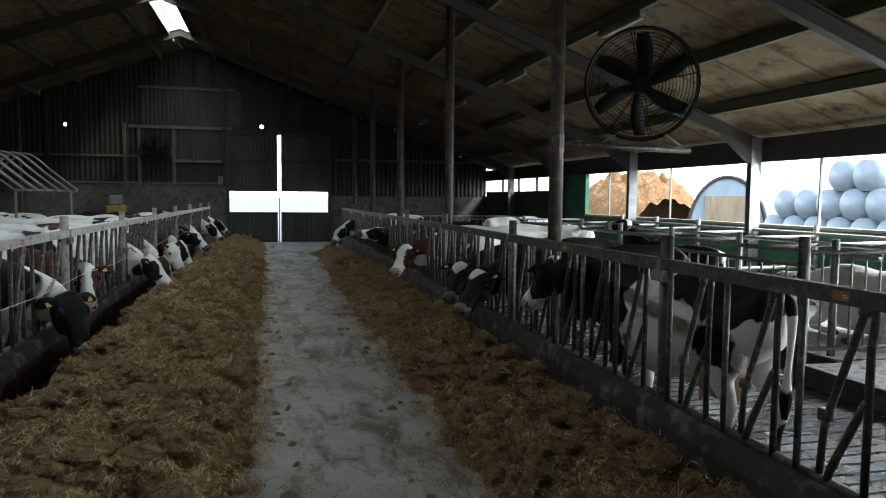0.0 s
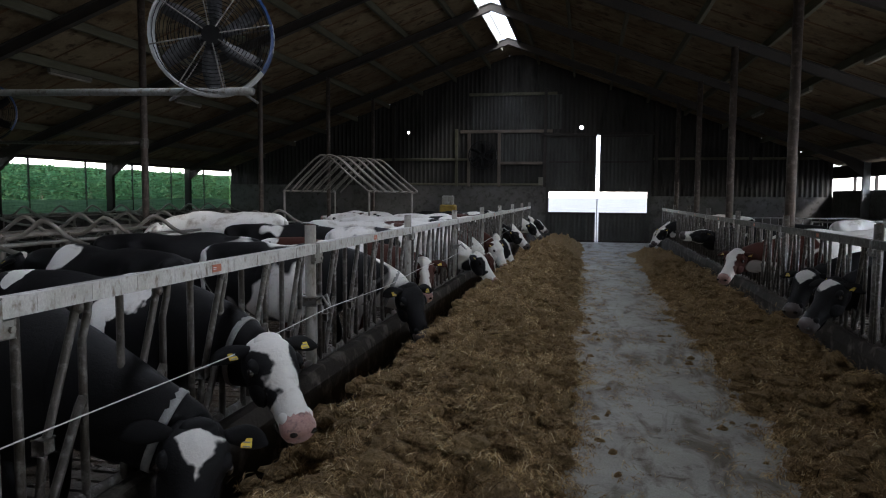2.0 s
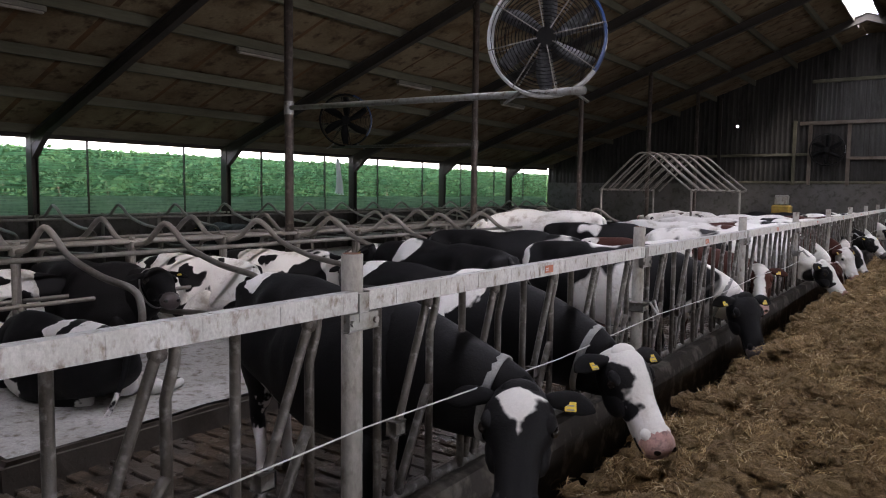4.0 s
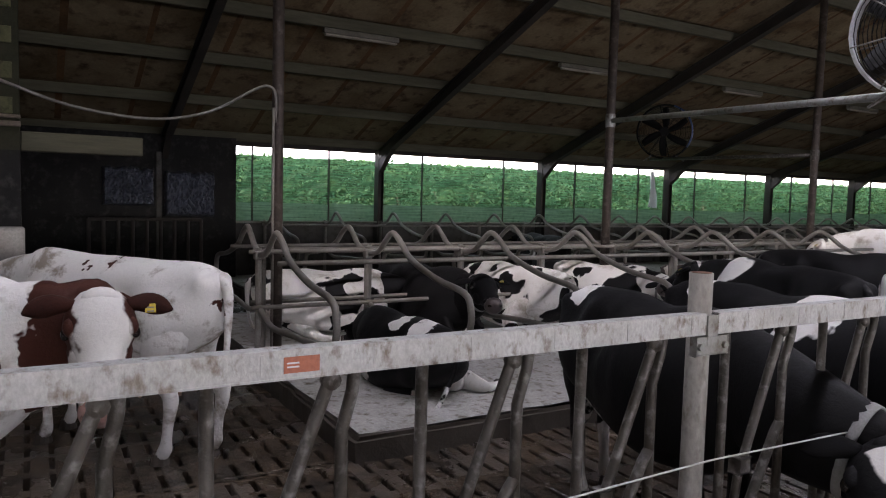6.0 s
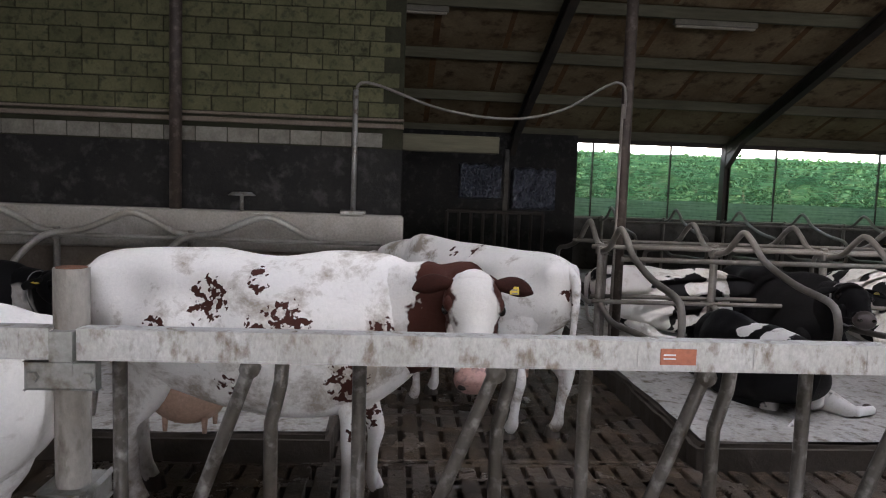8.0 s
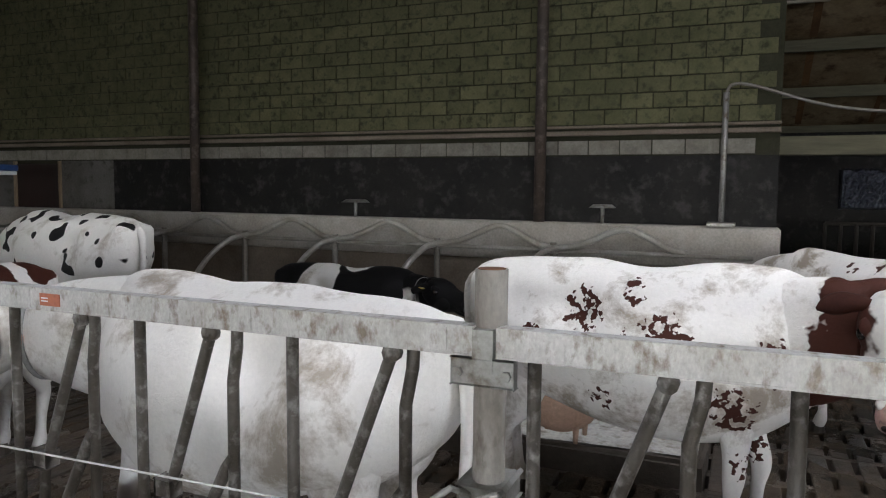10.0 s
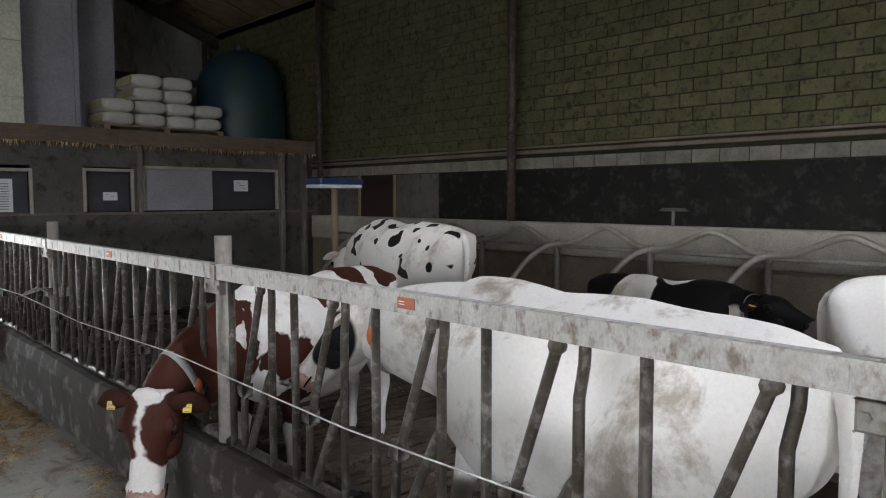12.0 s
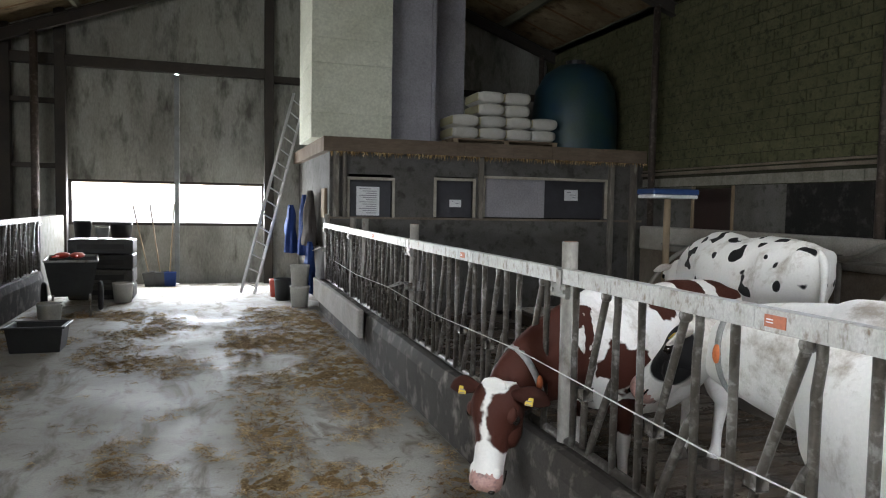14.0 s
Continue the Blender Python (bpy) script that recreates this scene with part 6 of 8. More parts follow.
notice(-3.17, -2.77, 1.6, 2.09, 12)
notice(-4.66, -4.44, 1.77, 1.9, 3)
notice(-6.98, -6.7, 1.93, 2.13, 3)
for x, r in ((-2.4, 0.05), (-2.54, 0.03), (-4.98, 0.045), (-7.62, 0.05), (-8.1, 0.06)):
    bm = bmesh.new()
    box(bm, x - r, x + r, SY + 0.003, SY + 0.09, 1.57 if x > -7.4 else 0.0, 2.66, 0.008)
    tagged(part("timber_post", bm, M["post_wood"]), "weathered timber post of the shed front", "post", "shed posts", "structure")
bm = bmesh.new()
n = 40
for i in range(n):
    xa, xb = SX0 + (SX1 + 0.12 - SX0) * i / n, SX0 + (SX1 + 0.12 - SX0) * (i + 1) / n
    d = 0.02 * noise.noise((i * 0.9, 1, 1))
    box(bm, xa, xb, YB, SY + 0.12 + d, 2.66 + 0.018 * noise.noise((i * 0.7, 3, 1)), 2.9 + d * 0.3)
loft_floor = tagged(part("loft_floor", bm, M["slab"]), "splintered brown timber edge of the loft floor", "loft floor", kind="structure")
rnd = random.Random(3)
v, f = [], []
for k in range(900):
    x, y = rnd.uniform(SX0, SX1), SY + 0.12 - rnd.random() ** 2 * 0.2
    ln, w = rnd.uniform(0.02, 0.11), rnd.uniform(0.004, 0.012)
    i = len(v)
    v += [(x - w, y, 2.665), (x + w, y, 2.665), (x + rnd.uniform(-0.03, 0.03), y + rnd.uniform(-0.02, 0.02), 2.665 - ln)]
    f += [(i, i + 1, i + 2)]
me = bpy.data.meshes.new("hanging_straw")
me.from_pydata(v, [], f)
me.materials.append(M["straw"])
tagged(new("hanging_straw", me), "straw and cobwebs hanging from the loft edge", "straw", kind="stuff")
# cream block shaft and lilac render beside it
bm = bmesh.new()
for i in range(14):
    z = 2.905 + i * 0.42
    d = 0.008 * math.sin(i * 2.3)
    box(bm, -3.42, -2.03 + d * 0.4, -14.6, -12.9 + d, z, z + 0.418, 0.006)
tagged(part("wall_shaft", bm, M["cream"]), "cream painted block shaft on the loft", "wall", kind="structure")
bm = bmesh.new()
box(bm, -4.25, -3.44, -14.8, -13.3, 2.9, 7.1)
box(bm, -5.1, -4.28, -15.2, -13.9, 2.9, 6.8)
box(bm, -4.32, -4.25, -13.9, -13.25, 2.9, 7.0)
tagged(part("wall_render", bm, M["lilac"]), "grey-lilac rendered wall on the loft", "wall", kind="structure")


def sack(x, z, deep, yaw=0):
    o = thing("feed_sack", pose(x, -13.0 - deep / 2 + rnd.uniform(-0.03, 0.03), z, 0, 0, rnd.uniform(-2, 2) + yaw), "white filled feed sack stacked on the loft", "sack", "stacked feed sacks")
    bm = bmesh.new()
    box(bm, -0.255, 0.255, -deep / 2, deep / 2, 0, 0.222)
    bmesh.ops.subdivide_edges(bm, edges=bm.edges[:], cuts=5, use_grid_fill=True)
    for q in bm.verts:
        ex, ey, ez = abs(q.co.x) / 0.255, abs(q.co.y) / (deep / 2), abs(q.co.z - 0.111) / 0.111
        q.co.x *= 1 - 0.13 * (ez ** 3) * 0.8 - 0.06 * ey ** 4
        q.co.y *= 1 - 0.06 * ez ** 3
        q.co.z = 0.111 + (q.co.z - 0.111) * (1 - 0.16 * ex ** 3 - 0.10 * ey ** 5) + 0.006 * noise.noise(q.co * 9 + Vector((x, z, 0)))
    part("bag", bm, M["sack"], o, smooth=True)
    bm = bmesh.new()
    box(bm, 0.24, 0.262, -deep / 2 + 0.08, deep / 2 - 0.05, 0.04, 0.185, 0.015)
    part("side_print", bm, M["sack_yellow"], o, "pale yellow printed side")


for row, xs in enumerate(((-4.93, -5.46, -5.98, -6.5), (-4.93, -5.46, -5.98, -6.5), (-5.42, -5.95), (-5.42, -5.95))):
    for x in xs:
        sack(x + 0.08, 3.03 + row * 0.222, 0.85)
pal = thing("pallet", pose(-5.63, -13.43, 2.9), "weathered wooden pallet under the feed sacks", "pallet")
for y0 in (-0.42, -0.21, 0.0, 0.21, 0.36):
    bm = bmesh.new()
    box(bm, -1.05, 1.05, y0, y0 + 0.1, 0.1, 0.125, 0.004)
    part("deck_board", bm, M["wood"], pal)
for x0 in (-1.04, -0.05, 0.94):
    bm = bmesh.new()
    box(bm, x0, x0 + 0.1, -0.42, 0.46, 0.0, 0.1, 0.004)
    part("bearer", bm, M["wood"], pal)
bm = bmesh.new()
prof = [(0.0, 1.8), (0.35, 1.75), (0.62, 1.58), (0.8, 1.25), (0.86, 0.7), (0.86, 0.0)]
rings = [[bm.verts.new((r * math.cos(a), r * math.sin(a), z)) for a in (2 * math.pi * k / 28 for k in range(28))] for r, z in prof[1:]]
top = bm.verts.new((0, 0, prof[0][1]))
for k in range(28):
    bm.faces.new((top, rings[0][k], rings[0][(k + 1) % 28]))
    for a, b in zip(rings, rings[1:]):
        bm.faces.new((a[k], b[k], b[(k + 1) % 28], a[(k + 1) % 28]))
tank = part("tank_shell", bm, M["blue_plastic"], smooth=True)
o = thing("water_tank", pose(-7.46, -13.8, 2.9), "deep blue domed plastic tank on the loft", "tank")
tank.parent = o
bm = bmesh.new()
disc(bm, (0, 0, 1.78), 0.2, 0.08, 16)
part("lid", bm, M["black_plastic"], o)

# ladder, clothes, buckets, barrow and tools by the yard door
lad = thing("ladder", look((-1.08, -14.8, 0.0), (-2.15, -15.9, 3.9)) @ pose(0, 0, 0, 0, 0, 90), "aluminium ladder leaning on the shed wall", "ladder")
for s in (-0.19, 0.19):
    bm = bmesh.new()
    box(bm, s - 0.016, s + 0.016, -0.03, 0.03, -4.28, 0, 0.004)
    part("stile", bm, M["alu"], lad)
for k in range(15):
    bm = bmesh.new()
    tube(bm, [(-0.19, 0, -0.22 - k * 0.28), (0.19, 0, -0.22 - k * 0.28)], 0.014, 8)
    part("rung", bm, M["alu"], lad)


def garment(x, y, z, wide, long, material, label, twist=0.0):
    bm = bmesh.new()
    rows = 14
    g = []
    for j in range(rows + 1):
        s = j / rows
        ring = []
        for k in range(20):
            a = 2 * math.pi * k / 20
            r = 0.5 * wide * (0.45 + 0.75 * s ** 0.6) * (1 + 0.2 * math.sin(5 * a + 4 * s + twist) + 0.45 * noise.noise((k * 0.9, s * 3, x)))
            ring.append(bm.verts.new((x + 0.1 + 0.4 * r * math.cos(a), y + r * math.sin(a), z - long * s + 0.03 * noise.noise((k, s * 2, 1)))))
        g.append(ring)
    for a, b in zip(g, g[1:]):
        for k in range(20):
            bm.faces.new((a[k], a[(k + 1) % 20], b[(k + 1) % 20], b[k]))
    bm.faces.new(g[0])
    tagged(part("work_clothing", bm, M[material], smooth=True), label, "clothing", "hung work clothes")


garment(SX1 + 0.06, -13.85, 2.02, 0.5, 1.0, "dark_cloth", "brown work jacket hung on the shed wall")
garment(SX1 + 0.08, -14.5, 1.95, 0.46, 1.15, "blue_cloth", "blue overall hung on the shed wall", 1.0)
garment(SX1 + 0.1, -13.5, 1.1, 0.44, 0.9, "blue_cloth", "dark blue overall hung low on the shed wall", 2.0)
garment(SX1 + 0.26, -15.2, 1.75, 0.5, 0.95, "blue_cloth", "blue jacket slung over the ladder", 3.0)
bm = bmesh.new()
box(bm, SX1 + 0.003, SX1 + 0.05, -13.2, -12.85, 1.55, 2.05, 0.006)
tagged(part("wall_box", bm, M["wood"]), "small wooden board on the shed wall", "board")


def pail(x, y, z, r, h, material, label, handle=True):
    o = thing("bucket", pose(x, y, z), label, "bucket", "buckets")
    bm = bmesh.new()
    prof = [(0, 0.012), (r * 0.82, 0.012), (r * 0.97, h - 0.01), (r * 1.03, h), (r * 1.03, h - 0.03), (r, h - 0.035), (r * 0.84, 0.0), (0, 0.0)]
    rings = [[bm.verts.new((max(q, 0.001) * math.cos(a), max(q, 0.001) * math.sin(a), zz)) for a in (2 * math.pi * k / 20 for k in range(20))] for q, zz in prof]
    for a, b in zip(rings, rings[1:]):
        for k in range(20):
            bm.faces.new((a[k], a[(k + 1) % 20], b[(k + 1) % 20], b[k]))
    part("shell", bm, M[material], o, smooth=True)
    if handle:
        bm = bmesh.new()
        tube(bm, [(r * math.cos(a), 0.02, h - 0.03 - 0.75 * r * math.sin(a)) for a in np.linspace(0, math.pi, 10)], 0.004, 6)
        part("handle", bm, M["galv"], o)
    return o


pail(-1.88, -13.1, 0.0, 0.165, 0.36, "bucket", "white plastic bucket on the alley floor")
pail(-1.88, -13.1, 0.362, 0.165, 0.36, "bucket", "white plastic bucket stacked on another")
pail(-1.68, -14.0, 0.0, 0.16, 0.4, "black_plastic", "dark bucket by the ladder")
pail(-1.62, -14.5, 0.0, 0.15, 0.34, "red", "red bucket by the ladder")
pail(1.72, -11.7, 0.0, 0.16, 0.34, "bucket", "pale bucket beside the barrow")
pail(1.05, -14.2, 0.0, 0.17, 0.34, "bucket", "pale bucket in front of the crates")
tub = thing("feed_tub", pose(1.52, -10.05, 0), "black rectangular plastic tub on the floor", "tub")
bm = bmesh.new()
for x0, x1, y0, y1, z0, z1 in ((-0.3, 0.3, -0.24, 0.24, 0, 0.015), (-0.3, -0.275, -0.24, 0.24, 0.015, 0.3), (0.275, 0.3, -0.24, 0.24, 0.015, 0.3), (-0.275, 0.275, -0.24, -0.215, 0.015, 0.3), (-0.275, 0.275, 0.215, 0.24, 0.015, 0.3)):
    box(bm, x0, x1, y0, y1, z0, z1)
for q in bm.verts:
    q.co.x *= 0.86 + 0.14 * q.co.z / 0.3
    q.co.y *= 0.86 + 0.14 * q.co.z / 0.3
part("shell", bm, M["black_plastic"], tub)
bm = bmesh.new()
for x0, x1, y0, y1 in ((-0.33, 0.33, -0.27, -0.235), (-0.33, 0.33, 0.235, 0.27), (-0.33, -0.295, -0.235, 0.235), (0.295, 0.33, -0.235, 0.235)):
    box(bm, x0, x1, y0, y1, 0.285, 0.31, 0.005)
part("rim", bm, M["black_plastic"], tub)
# wheelbarrow with red shovels
bar = thing("wheelbarrow", pose(1.66, -13.1, 0, 0, 0, 8), "dark two-wheeled feed barrow", "wheelbarrow")
bm = bmesh.new()
box(bm, -0.36, 0.36, -0.62, 0.62, 0.3, 0.85)
for q in bm.verts:
    s = (q.co.z - 0.3) / 0.55
    q.co.x *= 0.75 + 0.25 * s
    q.co.y *= 0.7 + 0.3 * s
bmesh.ops.delete(bm, geom=[fc for fc in bm.faces if fc.calc_center_median().z > 0.84], context="FACES_ONLY")
part("tray", bm, M["black_plastic"], bar)
bm = bmesh.new()
tube(bm, [(q.x, q.y, 0.85) for q in (Vector((-0.36, -0.62, 0)), Vector((0.36, -0.62, 0)), Vector((0.36, 0.62, 0)), Vector((-0.36, 0.62, 0)))], 0.018, 8, closed=True)
part("rim", bm, M["galv"], bar)
for s in (-1, 1):
    wheel = thing("wheel", pose(s * 0.4, -0.1, 0.24))
    wheel.parent = bar
    bm = bmesh.new()
    tube(bm, [(0, 0.2 * math.cos(a), 0.2 * math.sin(a)) for a in (2 * math.pi * k / 20 for k in range(20))], 0.04, 8, closed=True)
    part("tyre", bm, M["rubber"], wheel, smooth=True)
    bm = bmesh.new()
    disc(bm, (-0.02, 0, 0), 0.165, 0.04, 18, "x")
    part("rim", bm, M["galv"], wheel)
    bm = bmesh.new()
    tube(bm, [(s * 0.25, 0.5, 0.34), (s * 0.25, 0.52, 0.0)], 0.017, 8)
    part("leg", bm, M["galv"], bar)
for dx, yaw in ((-0.1, 6), (0.14, -10)):
    sh = thing("hand_scoop", pose(1.66 + dx, -12.9, 0.88, -4, 0, yaw), "red plastic scoop lying on the barrow", "scoop", "scoops")
    bm = bmesh.new()
    ball(bm, (0, -0.1, 0.02), 0.11, 0.16, 0.045, 14, 8)
    part("blade", bm, M["red"], sh, smooth=True)
    bm = bmesh.new()
    tube(bm, [(0, 0.04, 0.03), (0, 0.3, 0.05)], 0.016, 8)
    part("handle", bm, M["red"], sh, smooth=True)
# stacked drawers and clutter behind the barrow
cr = thing("crate_stack", pose(1.45, -14.75, 0), "dark drawer crate stack with clutter on top", "crates")
for k in range(4):
    bm = bmesh.new()
    box(bm, -0.55, 0.5, -0.35, 0.35, 0.02 + k * 0.27, 0.27 + k * 0.27, 0.02)
    part("crate", bm, M["black_plastic"] if k > 1 else M["plaster"], cr)
    bm = bmesh.new()
    box(bm, -0.4, 0.35, 0.35, 0.362, 0.1 + k * 0.27, 0.19 + k * 0.27, 0.004)
    part("drawer_front", bm, M["rubber"], cr)
pail(1.75, -14.7, 1.1, 0.15, 0.3, "black_plastic", "black bucket on the crates")
pail(1.12, -14.7, 1.1, 0.19, 0.26, "black_plastic", "wide black bucket on the crates")
pail(1.45, -14.85, 1.1, 0.12, 0.2, "bucket", "small pale pot on the crates", False)
for x, a, lbl in ((0.55, 7, "wooden broom handle leaning on the door"), (0.42, -4, "dark shovel leaning on the door"), (0.75, 11, "long fork leaning on the door")):
    t_ = thing("yard_tool", pose(x, -16.55, 0, -9, a, 0), lbl, "tool", "leaning tools")
    bm = bmesh.new()
    tube(bm, [(0, 0, 0.3), (0, 0, 1.75)], 0.014, 8)
    part("shaft", bm, M["wood"], t_, smooth=True)
    bm = bmesh.new()
    box(bm, -0.13, 0.13, -0.02, 0.02, 0.0, 0.32, 0.015)
    part("blade", bm, M["blue_cloth"] if a < 0 else M["black_plastic"], t_)
# low white wall at the end of the kerb
slab("wall_white", "whitewashed low wall beside the alley", "wall", M["white_block"], (2.42, 2.6, -16.9, -14.64, -0.1, 1.46), bevel=0.02)


# ---- fans, pipes, gates ----
def fan(x, y, z, r, yaw, tilt, ring_a, ring_b, label, back=False):
    """A round stable fan that blows along its local y."""
    o = thing("stable_fan", pose(x, y, z, tilt, 0, yaw), label, "fan", "stable fans")
    for i, (mat_, a0, a1) in enumerate(((ring_a, -0.62, 1.25), (ring_b, 1.25, 2 * math.pi - 0.62))):
        bm = bmesh.new()
        n = 26
        dp = 0.06 if ring_a == "fan_dark" else 0.11
        prof = ((r, -dp), (r * 1.045, -dp * 0.9), (r * 1.045, dp * 0.9), (r, dp), (r * 0.985, 0.0))
        rows = [[bm.verts.new((q * math.cos(a), yy, q * math.sin(a))) for q, yy in prof] for a in np.linspace(a0, a1, n)]
        for p, q in zip(rows, rows[1:]):
            for k in range(len(prof)):
                bm.faces.new((p[k], q[k], q[(k + 1) % len(prof)], p[(k + 1) % len(prof)]))
        bm.faces.new(rows[0])
        bm.faces.new(rows[-1][::-1])
        part("shroud", bm, M[mat_], o, smooth=False)
    bm = bmesh.new()
    for k in range(4):
        q = r * (1.046 + 0.0)
        a = -0.2 + 0.13 * k
        box(bm, -0.02, 0.02, -0.05, 0.05, q, q + 0.003, turn=Matrix.Rotation(-(a - math.pi / 2), 4, "Y"))
    part("marking", bm, M["paper"], o, "pale maker's marking as bars")
    for k in range(6):
        bm = bmesh.new()
        a0 = 2 * math.pi * k / 6 + 0.3
        g = []
        for s in np.linspace(0.16, 0.93, 7):
            w = 0.06 * r + 0.10 * r * math.sin(math.pi * min(1, s * 0.9))
            tw = 0.75 - 0.4 * s
            a = a0 + 0.25 * s
            cx, cz = r * s * math.cos(a), r * s * math.sin(a)
            ux, uz = -math.sin(a), math.cos(a)
            g.append([bm.verts.new((cx + ux * e * w * math.cos(tw), e * w * math.sin(tw) + th, cz + uz * e * w * math.cos(tw))) for e, th in ((-1, 0), (0, 0.012), (1, 0), (0, -0.012))])
        for p, q in zip(g, g[1:]):
            for e in range(4):
                bm.faces.new((p[e], q[e], q[(e + 1) % 4], p[(e + 1) % 4]))
        bm.faces.new(g[0])
        bm.faces.new(g[-1][::-1])
        part("blade", bm, M["blade"] if ring_b != "fan_dark" else M["fan_dark"], o, smooth=True)
    bm = bmesh.new()
    disc(bm, (0, -0.1, 0), 0.17 * r, 0.26, 18, "y")
    part("motor", bm, M["fan_dark"], o)
    for yy in (-0.14, 0.14):
        wire = M["fan_dark"]
        for q in np.linspace(0.22, 0.97, 13 if yy < 0 else 5):
            bm = bmesh.new()
            tube(bm, [(r * q * math.cos(a), yy * 0.8 - 0.05 * (1 - q), r * q * math.sin(a)) for a in (2 * math.pi * k / 28 for k in range(28))], 0.0035, 4, closed=True)
            part("guard_ring", bm, wire, o)
        for k in range(8):
            a = 2 * math.pi * k / 8 + 0.2
            bm = bmesh.new()
            tube(bm, [(0.15 * r * math.cos(a), yy * 0.8 - 0.04, 0.15 * r * math.sin(a)), (1.03 * r * math.cos(a), yy * 0.8, 1.03 * r * math.sin(a))], 0.006, 6)
            part("guard_spoke", bm, M["pipe"] if ring_b != "fan_dark" else wire, o)
    if not back:
        for s in (-1, 1):
            bm = bmesh.new()
            tube(bm, [(s * 0.45 * r, 0.1, -0.92 * r), (s * 0.75 * r, 0, -1.12 * r)], 0.012, 6)
            tube(bm, [(s * 0.45 * r, -0.1, -0.92 * r), (s * 0.75 * r, 0, -1.12 * r)], 0.012, 6)
            part("foot", bm, M["galv"], o)
    return o


def pole_bar(a, b, label, metal="galv"):
    o = thing("fan_bar", label=label, category="pipe", group="fan bars")
    bm = bmesh.new()
    tube(bm, [a, b], 0.034, 12)
    part("pipe", bm, M[metal], o, smooth=True)
    bm = bmesh.new()
    tube(bm, [(a[0], a[1], a[2] - 0.09), (a[0], a[1], a[2] + 0.09)], 0.072 if a[0] < 0 else 0.083, 12)
    part("clamp", bm, M[metal], o)


pole_bar((-8.0, 6.97, 2.98), (-2.91, 5.6, 2.70), "galvanised pipe that carries a fan from a column")
fan(-3.33, 5.72, 3.19, 0.49, 22, 4, "fan_blue", "fan_white", "dusty stable fan with a white and blue shroud")
pole_bar((2.87, 6.97, 2.43), (4.5, 7.05, 2.40), "dull pipe that carries a fan from a column", "bar")
fan(3.8, 6.9, 3.08, 0.58, -22, 6, "fan_dark", "fan_dark", "dark stable fan against the roof")
pole_bar((-8.0, 11.67, 2.75), (-12.4, 12.3, 2.85), "pipe that carries the fan over the cubicles", "bar")
fan(-12.0, 12.3, 3.45, 0.58, 40, 0, "fan_blue", "fan_dark", "dark stable fan with a blue shroud part")
fan(-4.38, YF - 0.25, 3.5, 0.56, 0, 0, "fan_dark", "fan_dark", "round dark wall fan in the gable", True)
# hose between two poles
bm = bmesh.new()
tube(bm, [(-7.98, -0.6, 1.49), (-7.98, -0.6, 2.78)], 0.028, 10)
hp = tagged(part("standpipe", bm, M["galv"], smooth=True), "galvanised standpipe on the low wall", "pipe")
bm = bmesh.new()
box(bm, -8.1, -7.88, -0.73, -0.47, 1.49, 1.53, 0.005)
part("foot_plate", bm, M["galv"], hp)
bm = bmesh.new()
tube(bm, [(-7.98, -0.6, 2.76), (-7.98, -0.55, 2.85), (-7.98, -0.35, 2.83), (-7.98, 0.3, 2.62), (-7.98, 1.0, 2.55), (-7.98, 1.55, 2.66), (-7.97, 2.0, 2.92), (-7.94, 2.15, 2.97), (-7.92, 2.22, 2.88), (-7.92, 2.22, 2.6)], 0.015, 8, 5)
tagged(part("water_hose", bm, M["pipe"], smooth=True), "pale hose slung from a standpipe to a column", "hose")
bm = bmesh.new()
tube(bm, [(-7.92, 2.2, 2.75), (-7.92, 2.2, 0.2)], 0.014, 8)
tagged(part("drop_pipe", bm, M["pipe"], smooth=True), "thin pipe down the column", "pipe")


def mushroom(x, y, z, r=0.17, h=0.3, blue=False):
    o = thing("drinker_stand" if blue else "vent_cap", pose(x, y, z), "blue tray on a wooden post" if blue else "grey flat cap on a short pipe", "stand" if blue else "vent", "" if blue else "vent caps")
    bm = bmesh.new()
    tube(bm, [(0, 0, 0), (0, 0, h)], 0.05 if blue else 0.02, 10)
    part("post", bm, M["wood"] if blue else M["galv"], o, smooth=True)
    bm = bmesh.new()
    if blue:
        box(bm, -0.36, 0.36, -0.2, 0.2, h, h + 0.05, 0.015)
        part("tray", bm, M["paper"], o)
        bm = bmesh.new()
        box(bm, -0.37, 0.37, -0.21, 0.21, h + 0.052, h + 0.13, 0.015)
        part("rim", bm, M["fan_blue"], o)
    else:
        disc(bm, (0, 0, h - 0.01), r, 0.035, 20, "z", r * 0.7)
        part("cap", bm, M["galv"], o)


mushroom(-7.98, -4.68, 1.49, h=0.18)
mushroom(-7.98, -1.75, 1.49, 0.14, 0.17)
mushroom(-6.5, -9.2, 0.1, h=1.85, blue=True)
# lintel, posts and barred gate in the dark crossing
bm = bmesh.new()
box(bm, -9.1, -8.9, -0.1, 1.05, 2.22, 2.42, 0.01)
tagged(part("timber_lintel", bm, M["purlin"]), "stained timber lintel over the crossing", "beam", kind="structure")
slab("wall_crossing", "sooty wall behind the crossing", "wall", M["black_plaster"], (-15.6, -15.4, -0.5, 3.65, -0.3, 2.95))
# Unseen wall, added to keep light out of the bay past the block wall.
bm = bmesh.new()
box(bm, XL, BX - 0.31, -0.75, -0.55, -0.3, 6)
for v_ in bm.verts:
    v_.co.z = min(v_.co.z, roof_z(v_.co.x) - 0.02)
tagged(part("wall_bay_end", bm, M["mortar"]), "unseen dark wall added to darken the bay beyond the crossing", "wall", kind="structure")
